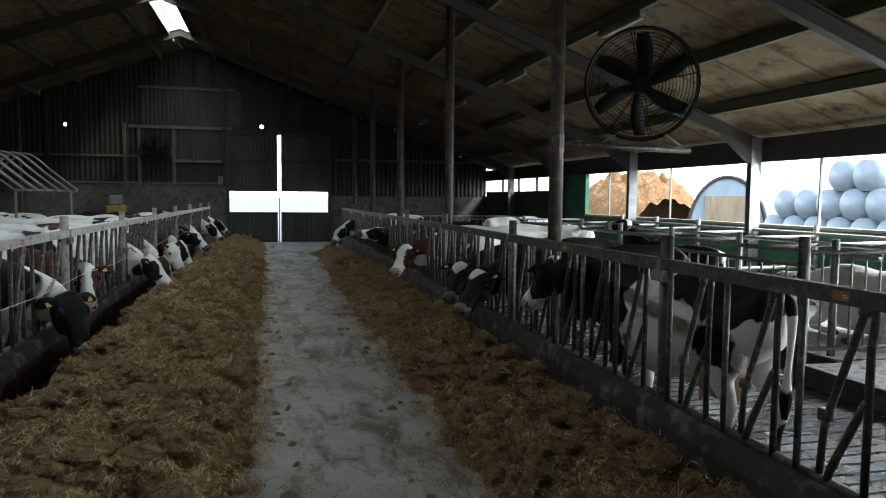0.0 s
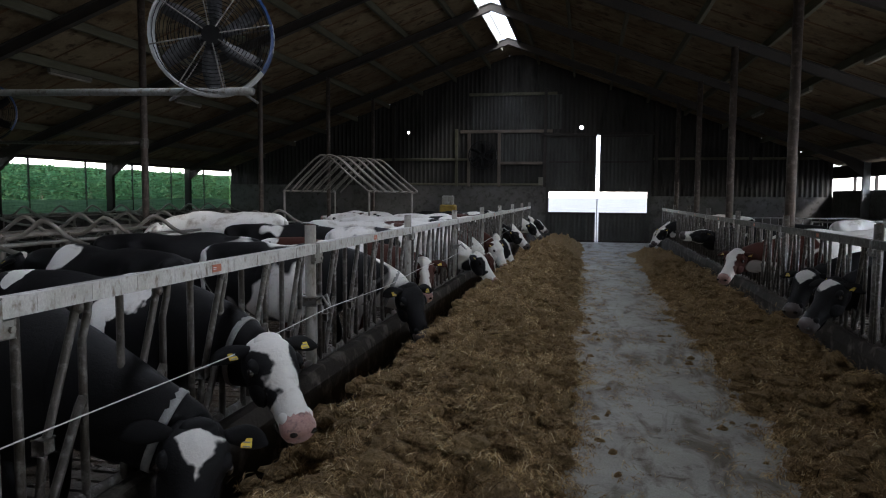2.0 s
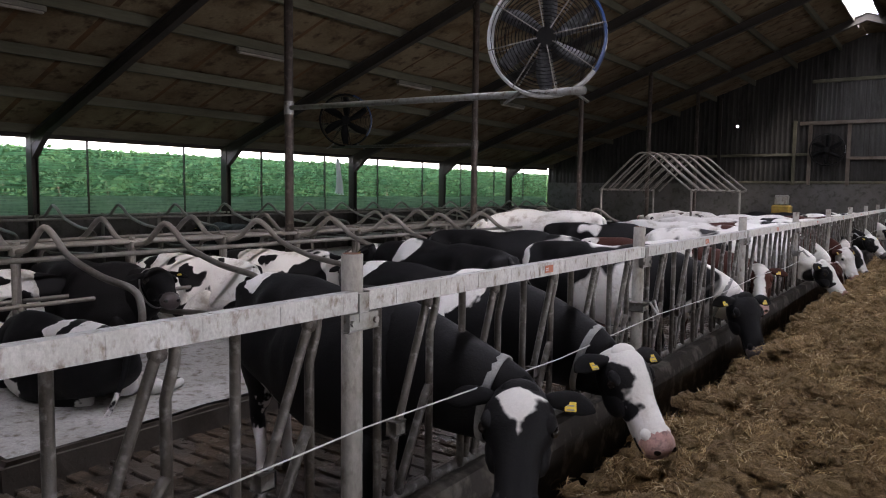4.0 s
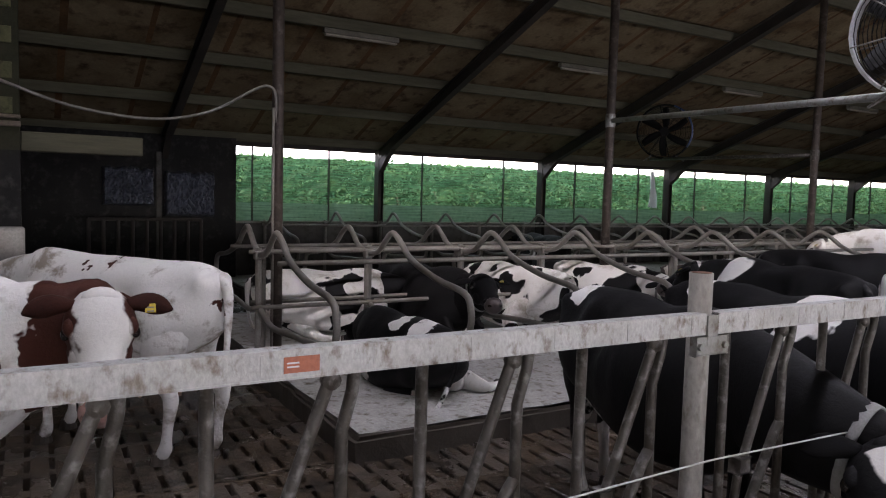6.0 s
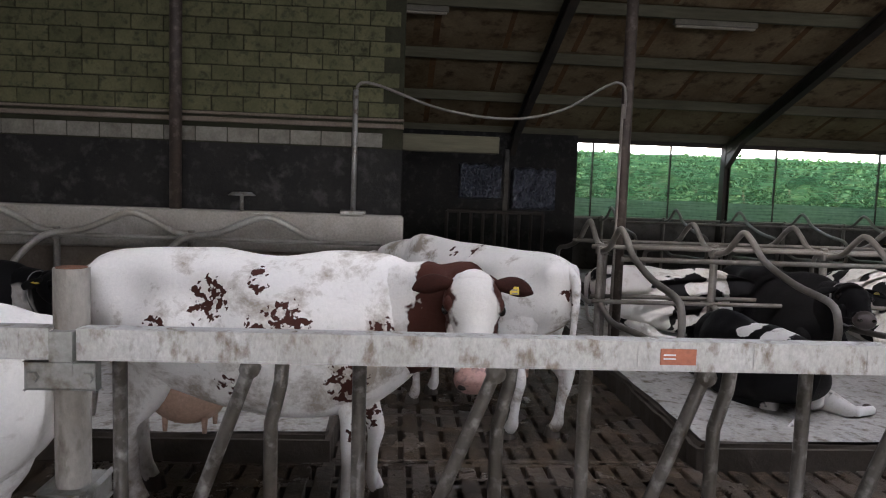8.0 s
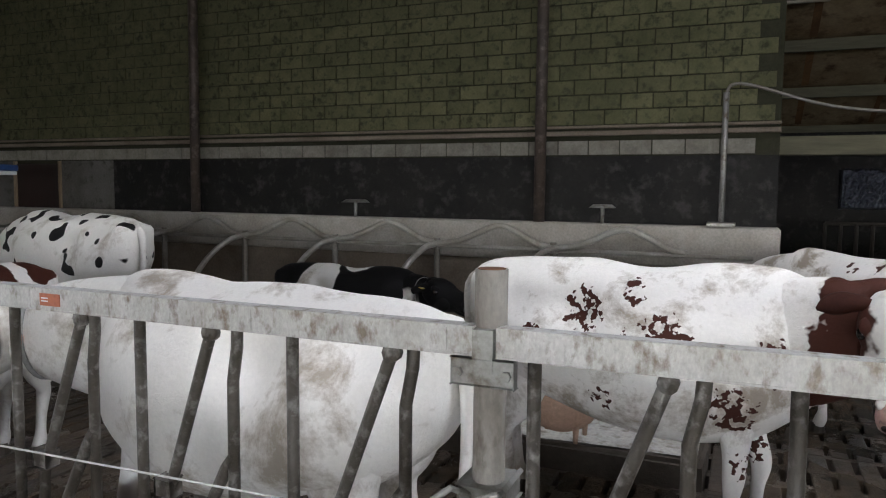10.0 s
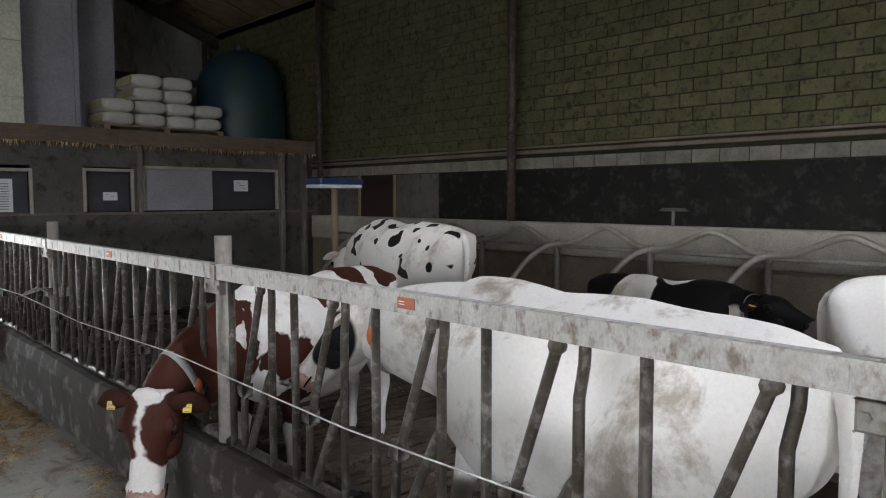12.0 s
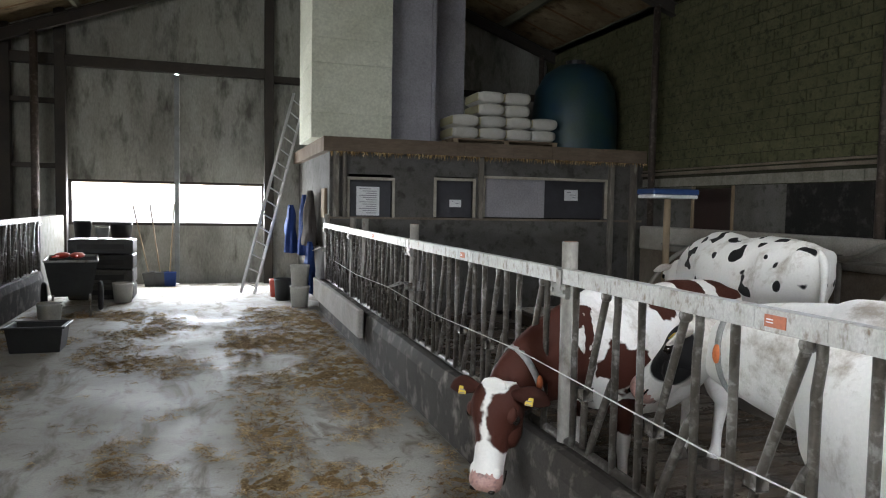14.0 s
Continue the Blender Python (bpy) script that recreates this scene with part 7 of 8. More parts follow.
# crumpled dark sheeting stacked against the sooty wall
for y0, y1, z0, z1 in ((1.15, 2.05, 1.55, 2.3), (2.25, 3.2, 1.35, 2.25)):
    bm = bmesh.new()
    nu, nv = 30, 20
    g = [[bm.verts.new((-15.33 + 0.1 * abs(noise.noise((i * 0.45, j * 0.5, y0))) + 0.05 * noise.noise((i * 0.9, j * 1.1, 4 + y0)) + (0.12 if 0 < i < nu and 0 < j < nv else -0.05), y0 + (y1 - y0) * i / nu, z0 + (z1 - z0) * j / nv - (0.12 * abs(noise.noise((i * 0.2, 3, y0))) if j > nv - 3 else 0))) for j in range(nv + 1)] for i in range(nu + 1)]
    for p, q in zip(g, g[1:]):
        for j in range(nv):
            bm.faces.new((p[j], q[j], q[j + 1], p[j + 1]))
    tagged(part("plastic_sheeting", bm, M["film"]), "crumpled dark blue-grey plastic sheeting against the sooty wall", "sheeting", "plastic sheeting")
bm = bmesh.new()
box(bm, -15.4, -15.34, 2.1, 2.2, -0.1, 2.6, 0.01)
tagged(part("door_stud", bm, M["plaster"]), "grey stud on the sooty wall", "stud", kind="structure")
gt = thing("barred_gate", pose(-13.6, 1.7, COW_Z), "dark barred gate in the crossing", "gate")
for z in (0.2, 1.45):
    bm = bmesh.new()
    tube(bm, [(0, -0.9, z), (0, 0.9, z)], 0.03, 8)
    part("rail", bm, M["steel"], gt)
for k in range(9):
    bm = bmesh.new()
    tube(bm, [(0, -0.9 + 0.225 * k, 0.2), (0, -0.9 + 0.225 * k, 1.45)], 0.03, 8)
    part("bar", bm, M["steel"], gt)
# raised tube loops by the double row
for k in range(6):
    o = thing("folded_divider", pose(-7.25 + 0.12 * k, 19.0 + 0.5 * k, 0.42), "pale tube loop folded up over the cubicles", "cubicle divider", "folded dividers")
    bm = bmesh.new()
    for dx in (0.0, 0.22):
        tube(bm, [(-1.35 + dx, 0, 1.5), (-0.95 + dx, 0, 1.9), (-0.35 + dx, 0, 2.45), (-0.1 + dx, 0, 2.52), (0.15 + dx, 0, 2.4), (0.6 + dx, 0, 2.0), (1.15 + dx, 0, 1.55)], 0.026, 8, 3)
    tube(bm, [(1.15, 0, 1.55), (1.25, 0, 1.5), (1.37, 0, 1.55)], 0.026, 8, 3)
    part("loop", bm, M["pipe"], o, smooth=True)
    if k in (0, 5):
        for px in (-1.3, 1.2):
            bm = bmesh.new()
            tube(bm, [(px, 0, -0.5), (px, 0, 1.56)], 0.03, 8)
            part("post", bm, M["pipe"], o, smooth=True)
o = thing("tie_rail", label="pale tube rails that tie the folded dividers together", category="rail")
for dx in (-1.3, 1.2):
    bm = bmesh.new()
    tube(bm, [(-7.25 + dx, 19.0, 1.95), (-6.65 + dx, 21.5, 1.95)], 0.026, 8)
    part("rail", bm, M["pipe"], o, smooth=True)
# small yellow machine and sign at the gable
mc = thing("feed_machine", pose(-5.4, 27.2, 0), "small dirty yellow machine on a stand", "machine")
bm = bmesh.new()
box(bm, -0.35, 0.35, -0.3, 0.3, 0.0, 1.0, 0.02)
part("stand", bm, M["plaster"], mc)
bm = bmesh.new()
box(bm, -0.3, 0.3, -0.28, 0.28, 1.0, 1.5, 0.05)
part("housing", bm, M["yellow_m"], mc)
bm = bmesh.new()
box(bm, -0.22, 0.2, -0.2, 0.2, 1.5, 1.85, 0.04)
part("hopper", bm, M["galv"], mc)
bm = bmesh.new()
box(bm, -2.1, -1.88, YF - 0.09, YF - 0.03, 2.3, 2.62, 0.01)
tagged(part("switch_box", bm, M["lamp_white"]), "small grey switch box by the gable door", "switch box")

# ---- open side: cubicle frames and rails ----
for k in range(7):
    y = 6.6 + 1.7 * k
    o = thing("cubicle_stall", pose(6.1, y, 0), "straight galvanised cubicle frame on the open side", "cubicle divider", "open-side cubicles")
    for z in (1.22, 0.72):
        bm = bmesh.new()
        tube(bm, [(0.0, 0, z), (2.75, 0, z + 0.04)], 0.028, 8)
        part("rail", bm, M["galv"], o, smooth=True)
    bm = bmesh.new()
    tube(bm, [(0.0, 0, -0.05), (0.0, 0, 1.42)], 0.045, 10)
    part("post", bm, M["galv"], o, smooth=True)
    bm = bmesh.new()
    tube(bm, [(2.7, 0, -0.05), (2.7, 0, 1.45)], 0.045, 10)
    part("post", bm, M["galv"], o, smooth=True)
nr = thing("neck_rail", label="long galvanised rail along the open-side cubicles", category="rail", group="neck rails")
for x, z in ((6.1, 1.25), (8.8, 1.3), (7.4, 1.26)):
    bm = bmesh.new()
    tube(bm, [(x, 6.0, z), (x, 17.0, z)], 0.03, 8)
    part("rail", bm, M["galv"], nr, smooth=True)
bed(6.0, XR - 0.02, 6.36, 18.2, "raised cubicle bed on the open side")
bed(5.45, XR - 0.02, 0.5, 6.28, "brown-stained raised bed beside the barred gate")


def rail_gate(x0, y0, x1, y1, label, n=14, top=1.3):
    o = thing("pen_gate", label=label, category="gate", group="pen gates")
    a, b = Vector((x0, y0, 0)), Vector((x1, y1, 0))
    for z in (0.25, top):
        bm = bmesh.new()
        tube(bm, [(*a.xy, z), (*b.xy, z)], 0.024, 8)
        part("rail", bm, M["galv"], o, smooth=True)
    for k in range(n + 1):
        p = a.lerp(b, k / n)
        bm = bmesh.new()
        tube(bm, [(*p.xy, 0.25 if 0 < k < n else COW_Z), (*p.xy, top)], 0.013 if 0 < k < n else 0.03, 6)
        part("bar", bm, M["galv"], o, smooth=True)


rail_gate(5.45, 6.36, 5.45, 9.1, "barred gate along the open-side cubicles", 13, 1.16)
rail_gate(5.5, 6.32, 8.9, 6.32, "barred gate beside the open-side cubicles", 18, 1.3)
bm = bmesh.new()
tube(bm, [(5.45, 6.32, COW_Z - 0.05), (5.45, 6.32, 1.47)], 0.06, 12)
tagged(part("gate_post", bm, M["bar"], smooth=True), "dark steel gate post at the bed corner", "post")
rail_gate(3.0, 24.6, 8.8, 24.6, "barred gate in front of the gable", 24, 1.2)
rail_gate(5.4, 19.4, 8.9, 19.4, "barred gate behind the cubicles", 14, 1.25)

# ---- outside ----
rnd = random.Random(5)
v, f = [], []
for k in range(52000):
    y, z = rnd.uniform(2.0, 44.0), rnd.random() ** 0.8 * 2.9 - 0.1
    x = -18.0 - rnd.random() * 0.9 + 0.35 * noise.noise((y * 0.8, z * 1.2, 1))
    z += 0.05 * noise.noise((y * 0.7, 3, 1))
    if noise.noise((y * 1.4, z * 1.6, 4)) < -0.28:
        continue
    s, a, e = rnd.uniform(0.04, 0.09), rnd.uniform(0, 6.28), rnd.uniform(-0.8, 0.8)
    i = len(v)
    dx, dy, dz = math.cos(a) * s * 0.6, math.sin(a) * s, s * e
    v += [(x - dx, y - dy, z - dz), (x - dy * 0.4, y + dx * 0.4, z + s * 0.5), (x + dx, y + dy, z + dz), (x + dy * 0.4, y - dx * 0.4, z - s * 0.5)]
    f += [(i, i + 1, i + 2, i + 3)]
me = bpy.data.meshes.new("leaves")
me.from_pydata(v, [], f)
me.materials.append(M["leaf"])
hedge = thing("hedge", label="dense green hedge outside the netted side", category="hedge", kind="stuff")
share("leaves", me, hedge)
bm = bmesh.new()
for k in range(26):
    y = 2.5 + 1.25 * k
    tube(bm, [(-18.5, y, -0.15), (-18.45, y + 0.2, 1.2), (-18.5, y + 0.1, 2.0)], 0.03, 6)
part("stems", bm, M["wood"], hedge)
bm = bmesh.new()
ny, nz = 150, 14
g = [[bm.verts.new((-18.75 + 0.35 * noise.noise((j * 0.5, k * 0.6, 2)), 1.5 + 43.0 * j / ny, -0.15 + 2.94 * k / nz + (0.04 * noise.noise((j * 0.4, 1, 7)) if k == nz else 0))) for k in range(nz + 1)] for j in range(ny + 1)]
for a, b in zip(g, g[1:]):
    for k in range(nz):
        bm.faces.new((a[k], a[k + 1], b[k + 1], b[k]))
part("inner_growth", bm, M["leaf"], hedge)
bm = bmesh.new()
bm.faces.new([bm.verts.new(c) for c in ((-30, -10, -0.1), (XL - 0.25, -10, -0.1), (XL - 0.25, 40, -0.1), (-30, 40, -0.1))])
tagged(part("grass_verge", bm, M["grass"]), "grass strip outside the netted side", "grass", kind="structure")
# straw stack, tunnel and wrapped bales on the yard
bm = bmesh.new()
nx, ny = 40, 30
g = [[bm.verts.new((28.3 + (i / nx - 0.5) * 10, 52 + (j / ny - 0.5) * 10, -0.12 + 4.0 * max(0.0, 1 - ((i / nx - 0.5) * 2) ** 2 - 0.7 * ((j / ny - 0.5) * 2) ** 2) ** 0.6 * (1 + 0.25 * noise.noise((i * 0.4, j * 0.4, 1))))) for j in range(ny + 1)] for i in range(nx + 1)]
for i in range(nx):
    for j in range(ny):
        bm.faces.new((g[i][j], g[i + 1][j], g[i + 1][j + 1], g[i][j + 1]))
tagged(part("straw_mound", bm, M["orange_pile"], smooth=True), "orange-brown straw stack out on the yard", "straw stack")
tn = thing("tunnel_shed", pose(28.2, 40, -0.12, 0, 0, -35), "pale arched tunnel shed with a dark rim", "shed")
bm = bmesh.new()
arc = [(2.1 * math.cos(a), 3.3 * math.sin(a)) for a in np.linspace(0, math.pi, 18)]
ra, rb = [[bm.verts.new((x, y, z)) for x, z in arc] for y in (-5, 5)]
for k in range(17):
    bm.faces.new((ra[k], ra[k + 1], rb[k + 1], rb[k]))
bm.faces.new(ra)
part("cover", bm, M["tunnel"], tn)
bm = bmesh.new()
tube(bm, [(x, -5.05, z) for x, z in arc], 0.12, 6)
part("rim", bm, M["steel"], tn)
bm = bmesh.new()
box(bm, -1.2, 1.2, -5.12, -5.04, 0, 2.2)
part("door", bm, M["wood"], tn)
for k, (x, y, z) in enumerate([(24, 23.0 + 1.35 * i, 0) for i in range(6)] + [(24, 23.6 + 1.35 * i, 1.2) for i in range(5)] + [(24, 24.3 + 1.35 * i, 2.4) for i in range(2)]):
    bm = bmesh.new()
    disc(bm, (-0.6, 0, 0.53), 0.65, 1.2, 18, "x")
    bmesh.ops.bevel(bm, geom=[e for e in bm.edges if len(e.link_faces) == 2 and abs(e.link_faces[0].normal.dot(e.link_faces[1].normal)) < 0.3], offset=0.12, segments=2, affect="EDGES")
    b_ = part("round_bale", bm, M["bale_wrap"], smooth=True)
    b_.matrix_basis = pose(x, y, z)
    tagged(b_, "round bale in pale blue-white wrap", "bale", "wrapped bales")


# ---- small things at the netted side and in the pen ----
bm = bmesh.new()
n = 14
front = []
for i in range(n + 1):
    z = 2.78 - 1.05 * i / n
    w = 0.06 + 0.09 * i / n + 0.02 * noise.noise((z * 5, 1, 2))
    front.append([bm.verts.new((XL + 0.0 + d + 0.03 * math.sin(k * 2.1 + z * 3), 15.9 + w * (k / 5 - 1) + 0.04 * math.sin(z * 4), z + 0.04 * math.sin(k * 1.7) * i / n)) for d in (0.0, 0.02) for k in range(11)])
for a, b in zip(front, front[1:]):
    for g in (0, 11):
        for k in range(10):
            bm.faces.new((a[g + k], a[g + k + 1], b[g + k + 1], b[g + k]))
tagged(part("hanging_cloth", bm, M["cloth"], smooth=True), "white crumpled cloth hanging from the eaves over the net", "cloth")
bk = thing("pen_bucket", pose(-3.9, -6.65, COW_Z), "dark bucket with a blue rim on the slatted floor", "bucket")
bm = bmesh.new()
disc(bm, (0, 0, 0), 0.15, 0.34, 20, "z", 0.19)
part("shell", bm, M["black_plastic"], bk, smooth=False)
bm = bmesh.new()
tube(bm, [(0.19 * math.cos(a), 0.19 * math.sin(a), 0.34) for a in (2 * math.pi * k / 24 for k in range(24))], 0.014, 6, closed=True)
part("rim", bm, M["fan_blue"], bk)


# ---- silage ----
def heap_z(x, y, side):
    """Height of the silage heap at a place; side -1: left heap, 1: right heap."""
    n = noise.noise((x * 0.9, y * 0.7, side * 3.0))
    if side < 0:
        mid, wide, top = -1.2 + 0.15 * noise.noise((y * 0.6, 1, 1)), 0.92 + 0.22 * noise.noise((y * 0.9, 2, 2)) + 0.14 * noise.noise((y * 2.9, 5, 2)) + 0.1 * noise.noise((x * 4, y * 8, 2)), 0.36
        run = min(1.0, max(0.0, (y - 1.1 + 0.5 * noise.noise((x * 2.2, y, 8))) / 2.8)) * min(1.0, max(0.0, (28.2 - y) / 2))
    else:
        mid, wide, top = 2.0 + 0.1 * noise.noise((y * 0.5, 5, 1)), 0.72 + 0.25 * noise.noise((y * 0.8, 6, 2)) + 0.14 * noise.noise((y * 2.7, 5, 3)) + 0.1 * noise.noise((x * 4, y * 8, 3)), 0.22
        run = min(1.0, max(0.0, (y - 0.6 + 0.4 * noise.noise((x * 2.2, y, 9))) / 2.5)) * min(1.0, max(0.0, (24.5 - y) / 2))
    d = (x - mid) / wide
    if abs(d) >= 1 or run <= 0.02:
        return -0.02
    z = 0.012 + top * run * (1 - d * d) ** 1.1 * (1 + 0.5 * n)
    e = min(1.0, (1 - abs(d)) * 4)
    z += run * e * (0.17 * noise.noise((x * 3.0, y * 2.8, 9)) + 0.36 * (0.26 - abs(noise.noise((x * 5, y * 4.6, 4)))) + 0.12 * noise.noise((x * 11, y * 10, 6)) + 0.06 * noise.noise((x * 24, y * 23, 5)))
    return max(-0.02, z)


def heap(side, x0, x1, y0, y1, label):
    bm = bmesh.new()
    ys, y = [], y0
    while y < y1:
        ys.append(y)
        y += 0.05 if y < 9 else (0.09 if y < 16 else 0.2)
    nx = int((x1 - x0) / 0.05)
    g = [[bm.verts.new((x0 + (x1 - x0) * i / nx, yy, heap_z(x0 + (x1 - x0) * i / nx, yy, side))) for i in range(nx + 1)] for yy in ys]
    for a, b in zip(g, g[1:]):
        for i in range(nx):
            if max(a[i].co.z, a[i + 1].co.z, b[i].co.z, b[i + 1].co.z) > -0.015:
                bm.faces.new((a[i], a[i + 1], b[i + 1], b[i]))
    bmesh.ops.delete(bm, geom=[v for v in bm.verts if not v.link_faces], context="VERTS")
    return tagged(part("silage_heap", bm, M["silage"], smooth=True), label, "silage", kind="stuff")


left_heap = heap(-1, -2.08, 0.1, 0.6, 28.6, "long brown heap of grass silage along the feed kerb")
right_heap = heap(1, 0.9, 2.3, 0.2, 25.0, "thin brown heap of grass silage along the shaded feed kerb")


def clumps(side, count, x0, x1, y0, y1, label):
    """Matted tufts that lie on a heap."""
    rnd = random.Random(3 + side)
    v, f = [], []
    made = 0
    while made < count:
        x, y = rnd.uniform(x0, x1), y0 + (y1 - y0) * rnd.random() ** 1.5
        z = heap_z(x, y, side)
        if z < 0.0 and rnd.random() > 0.04:
            continue
        made += 1
        r, a0 = rnd.uniform(0.03, 0.085) * (1.0 if z > 0.03 else 0.5), rnd.uniform(0, 6.28)
        sx, sy, sz = r * rnd.uniform(0.8, 1.7), r, r * rnd.uniform(0.5, 0.95)
        k = len(v)
        rings, seg = 4, 8
        for i in range(rings + 1):
            p = math.pi * 0.62 * i / rings
            for j in range(seg):
                q = 2 * math.pi * j / seg
                g = 1 + 0.55 * noise.noise((x * 9 + math.cos(q) * 1.6, y * 9 + math.sin(q) * 1.6, p * 2.0))
                ux, uy = sx * math.sin(p) * math.cos(q) * g, sy * math.sin(p) * math.sin(q) * g
                v.append((x + ux * math.cos(a0) - uy * math.sin(a0), y + ux * math.sin(a0) + uy * math.cos(a0), max(z, 0) + sz * math.cos(p) * g))
        for i in range(rings):
            for j in range(seg):
                f.append((k + i * seg + j, k + (i + 1) * seg + j, k + (i + 1) * seg + (j + 1) % seg, k + i * seg + (j + 1) % seg))
    me = bpy.data.meshes.new("silage_clumps")
    me.from_pydata(v, [], f)
    me.materials.append(M["silage"])
    return tagged(new("silage_clumps", me), label, "silage", kind="stuff")


clumps(-1, 3800, -2.05, 0.1, 0.8, 20.0, "matted tufts on the deep silage heap")
clumps(1, 1900, 0.8, 2.3, 0.3, 18.0, "matted tufts on the thin silage heap")


def stalks(name, count, place, label, big=1.0, bunch=9):
    """Loose stalks in small bunches, each a thin bent blade; place() gives x, y, z."""
    rnd = random.Random(7)
    v, f = [], []
    for _ in range(count // bunch):
        cx, cy, cz = place(rnd)
        turn, tall = rnd.uniform(0, math.pi), rnd.random() ** 2
        for _ in range(bunch):
            x, y = cx + rnd.gauss(0, 0.03) * big, cy + rnd.gauss(0, 0.03) * big
            z = cz + rnd.random() * 0.05 * tall * big
            ln, a, lift = rnd.uniform(0.025, 0.10) * big, turn + rnd.gauss(0, 0.8), rnd.uniform(-0.2, 0.3) + 0.4 * tall * rnd.random()
            w = rnd.uniform(0.001, 0.0026) * big
            dx, dy = math.cos(a), math.sin(a)
            px, py = -dy * w, dx * w
            k = len(v)
            h = ln * lift
            mz = z + 0.012 + abs(h) * 0.7
            v += [(x - dx * ln / 2 + px, y - dy * ln / 2 + py, z + 0.004), (x - dx * ln / 2 - px, y - dy * ln / 2 - py, z + 0.006), (x - px, y - py, mz), (x + px, y + py, mz + 0.002), (x + dx * ln / 2, y + dy * ln / 2, z + 0.004 + h)]
            f += [(k, k + 1, k + 2, k + 3), (k + 3, k + 2, k + 4)]
    me = bpy.data.meshes.new(name)
    me.from_pydata(v, [], f)
    me.materials.append(M["straw"])
    return tagged(new(name, me), label, "silage", kind="stuff")


def on_heap(side, x0, x1, y0, y1, power):
    def place(r):
        while True:
            x, y = r.uniform(x0, x1), y0 + (y1 - y0) * r.random() ** power
            z = heap_z(x, y, side)
            if z > 0.0 or r.random() < 0.03:
                return x, y, max(z, 0.0)
            if r.random() < 0.5 and heap_z(x - side * -0.14, y, side) > 0.0:
                return x, y, 0.0
    return place


stalks("silage_stalks", 190000, on_heap(-1, -2.05, 0.2, 0.7, 20.0, 1.8), "loose stalks on the deep silage heap")
stalks("silage_stalks", 90000, on_heap(1, 0.8, 2.3, 0.3, 16.0, 1.6), "loose stalks on the thin silage heap")


def litter(r):
    while True:
        x, y = r.uniform(-2.05, 2.25), r.uniform(-13.0, 2.5)
        d = noise.noise((x * 0.9, y * 0.75, 2)) + 0.5 * noise.noise((x * 2.8, y * 2.6, 8)) + (0.35 if x < -0.6 else 0)
        if d > 0.12 or r.random() < 0.01:
            return x, y, 0.0


stalks("floor_litter", 84000, litter, "trodden silage scattered on the alley floor", 0.8, 12)


def crumbs(r):
    while True:
        x, y = r.uniform(-0.5, 1.5), 0.5 + 24.0 * r.random() ** 1.6
        if noise.noise((x * 1.6, y * 1.1, 12)) + 0.6 * noise.noise((x * 6, y * 5, 3)) > 0.25 or r.random() < 0.04:
            return x, y, 0.0


stalks("alley_crumbs", 9000, crumbs, "crumbs of silage dropped along the alley", 0.8, 4)


def patch(y0, y1):
    """Thin trodden mats of silage on the alley."""
    bm = bmesh.new()
    nx, ny = 110, int((y1 - y0) / 0.04)
    g = []
    for j in range(ny + 1):
        row = []
        for i in range(nx + 1):
            x, y = -2.07 + 4.3 * i / nx, y0 + (y1 - y0) * j / ny
            d = noise.noise((x * 0.9, y * 0.75, 2)) + 0.5 * noise.noise((x * 2.8, y * 2.6, 8)) + (0.35 if x < -0.6 else 0) - 0.72 + 0.8 * noise.noise((x * 9, y * 9, 3)) + 0.7 * noise.noise((x * 23, y * 23, 5))
            row.append(bm.verts.new((x, y, max(-0.01, min(0.03, d * 0.05)))))
        g.append(row)
    for a, b in zip(g, g[1:]):
        for i in range(nx):
            if max(a[i].co.z, a[i + 1].co.z, b[i].co.z, b[i + 1].co.z) > -0.004:
                bm.faces.new((a[i], a[i + 1], b[i + 1], b[i]))
    bmesh.ops.delete(bm, geom=[v for v in bm.verts if not v.link_faces], context="VERTS")
    return tagged(part("trodden_silage", bm, M["silage"], smooth=True), "thin trodden silage on the alley floor", "silage", kind="stuff")


patch(-13.0, 1.6)


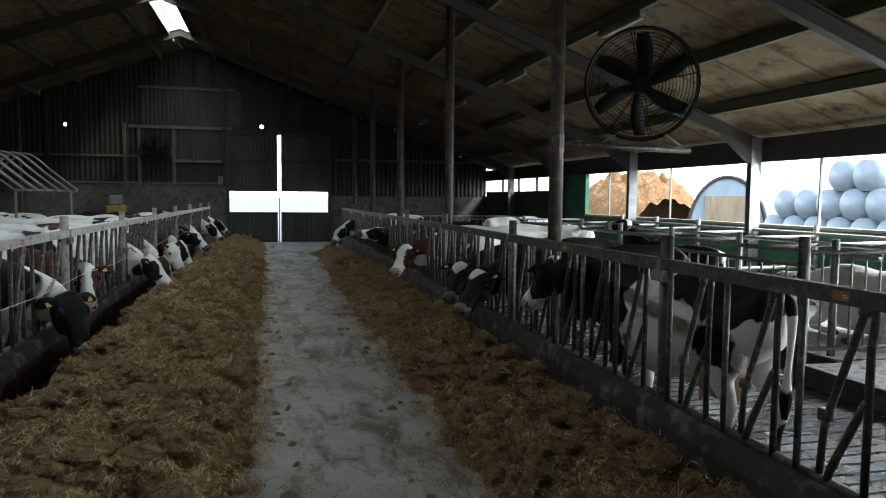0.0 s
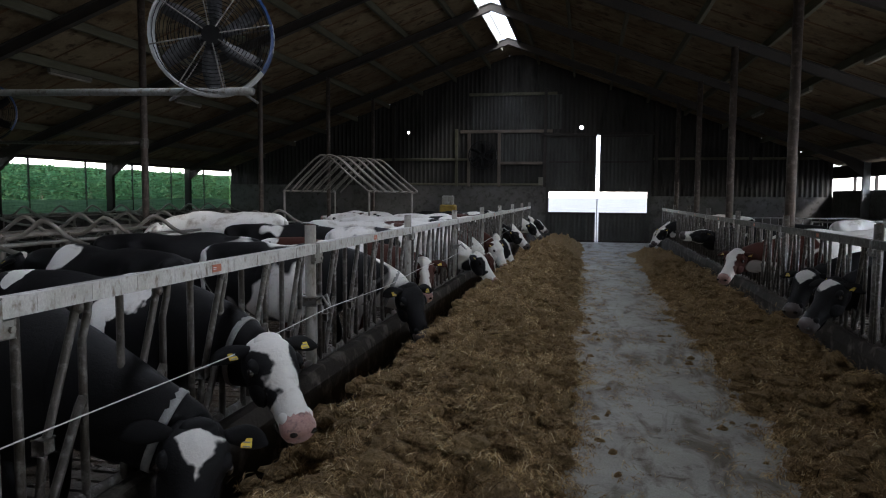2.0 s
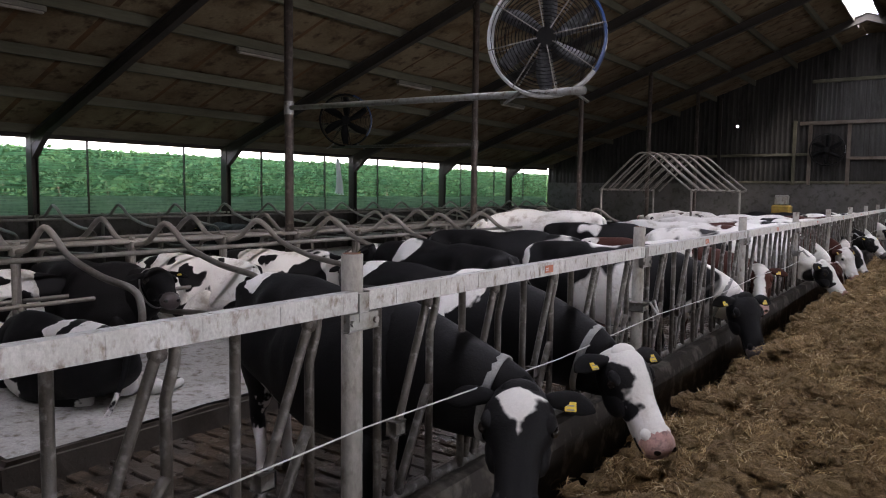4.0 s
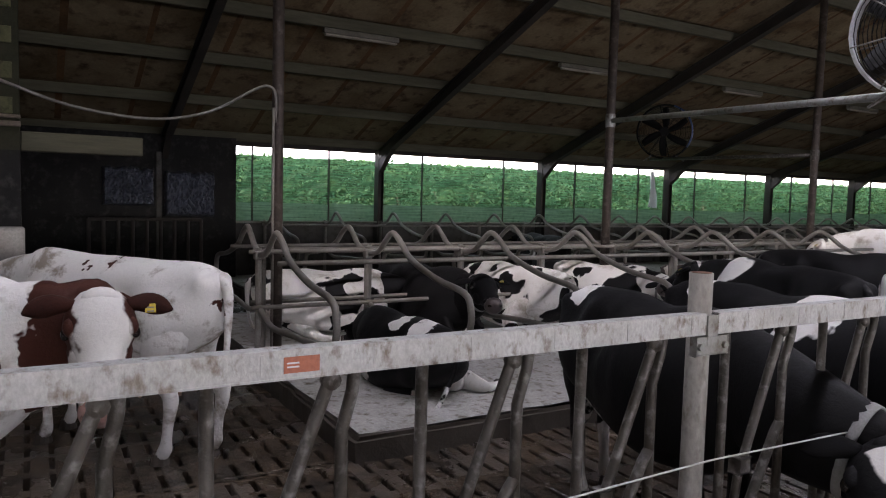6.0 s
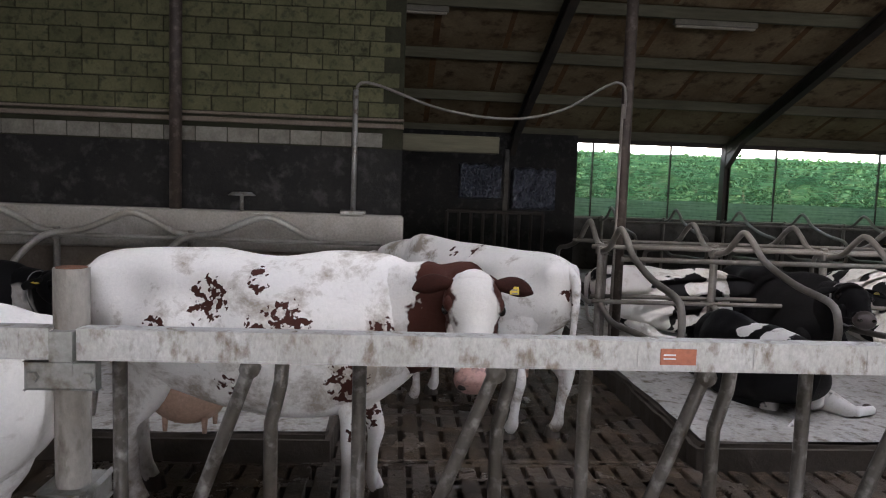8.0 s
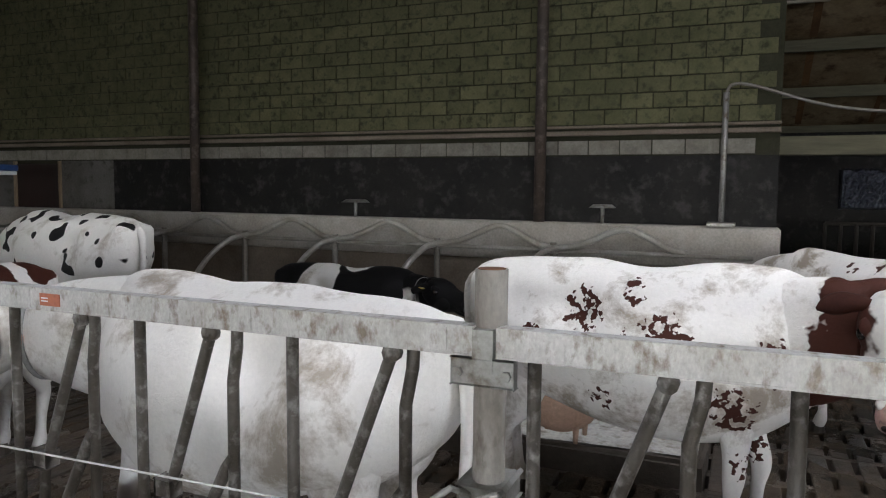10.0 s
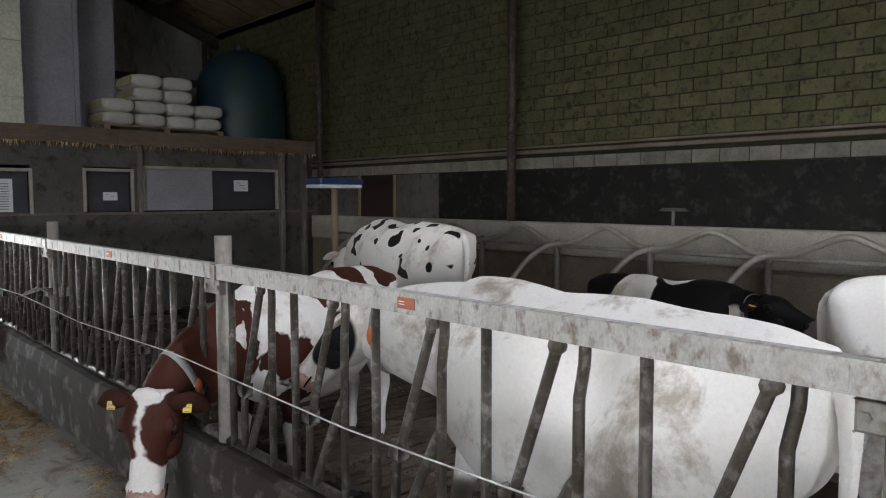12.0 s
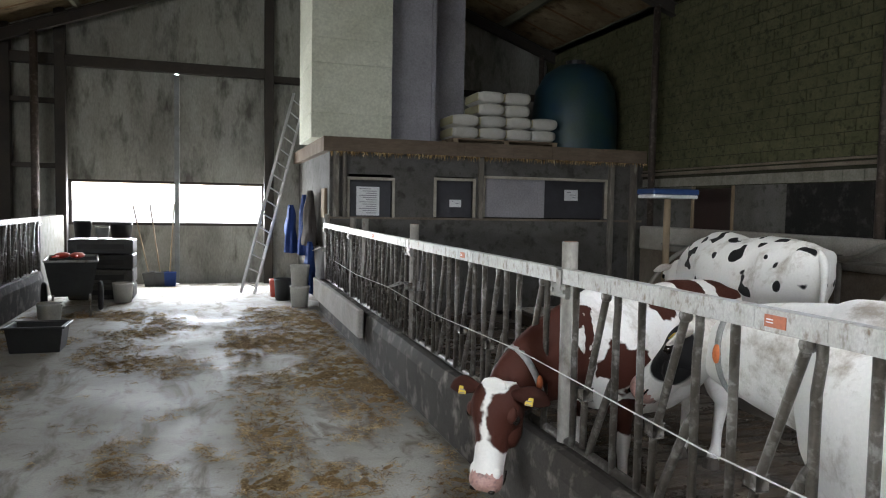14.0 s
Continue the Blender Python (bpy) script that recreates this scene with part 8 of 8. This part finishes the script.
# ---- block courses of the green wall ----
def courses():
    bl, bh, gap = 0.335, 0.163, 0.011
    bm = bmesh.new()
    box(bm, -0.02, 0.0, -(bl - gap) / 2, (bl - gap) / 2, 0, bh - gap, 0.004)
    green = finish("block", bm, M["block"])
    bm = bmesh.new()
    box(bm, -0.02, 0.0, -(bl - gap) / 2, (bl - gap) / 2, 0, bh - gap, 0.004)
    white = finish("block", bm, M["white_block"])
    rest, pale = bmesh.new(), bmesh.new()
    rnd_ = random.Random(11)
    z, row, made = 2.215, 0, 0
    while z < 5.35:
        if 2.36 < z < 2.53:
            z = 2.54
        y = -16.9 + (row % 2) * bl / 2
        while y < -0.22:
            off = rnd_.uniform(-0.004, 0.005)
            mesh = white if z < 2.3 or (rnd_.random() < 0.006 and z < 3.0) else green
            if -7.0 < y and z < 3.7 and made < 300:
                share("block", mesh, brick, pose(BX + off, y, z))
                made += 1
            else:
                into = pale if mesh is white else rest
                vs = [into.verts.new((BX + off + dx, y + dy, z + dz)) for dx in (-0.02, 0) for dy in (-0.162, 0.162) for dz in (0, bh - gap)]
                for q in ((4, 5, 7, 6), (0, 4, 6, 2), (1, 3, 7, 5), (0, 1, 5, 4), (2, 6, 7, 3)):
                    into.faces.new([vs[i] for i in q])
            y += bl
        z += bh
        row += 1
    part("upper_blocks", rest, M["block"], brick)["kind"] = "stuff"
    part("pale_course", pale, M["white_block"], brick, "worn whitewashed course")["kind"] = "stuff"


courses()

slats("slatted_floor", -5.25, FL - 0.3, YB + 4.5, 22.0, (-5.2, -2.4, -3.4, 3.4))
slats("slatted_floor", -8.3, -5.25, -0.55, 2.0, (-7.9, -5.2, -0.6, 2.1))
slats("slatted_floor", -13.38, -10.84, -0.5, 24.0, None)
slats("slatted_floor", FR + 0.3, 6.0, 0.0, 25.0, None)


def swing(animal, rows):
    """Key neck and head about the shoulder: seconds, neck yaw, neck pitch (down), head yaw, head pitch."""
    _, h, hm, nk, s = animal
    keep = Matrix.Diagonal((1.02, 1.26, 1.06, 1))
    turned = []
    for t, ny, np_, hy, hp in rows:
        p = Matrix.Translation(s) @ pose(0, 0, 0, 0, np_, ny) @ Matrix.Translation(-s)
        turned.append((t, p, p @ hm @ pose(0, 0, 0, 0, hp, 0) @ pose(0, 0, 0, hy, 0, 0)))
    walk(nk, [(t, p) for t, p, _ in turned])
    walk(h, [(t, q) for t, _, q in turned])


def motions():
    swing(A, [(0, 6, 13, 0, 10), (2.2, 6, 13, 0, 10), (4.3, 0, 0, 0, 0), (5.5, 0, 2, 0, 2), (14, 0, 2, 0, 2)])
    swing(B, [(0, -16, -3, 0, 0), (2.2, -14, -3, 0, 0), (4.4, 0, 1, 0, 2), (5.5, 0, 0, 0, 0), (14, 0, 0, 0, 0)])
    swing(W1, [(0, 0, 0, 0, 0), (6.0, 0, 1, 0, 1), (9.2, 1, 0, 0, 0), (14, 0, 0, 0, 0)])
    swing(RW, [(0, 0, 0, 0, 0), (11.3, 0, 0, 0, 0), (12.8, 0, 2, 0, 2), (14, 0, 0, 0, 0)])


motions()
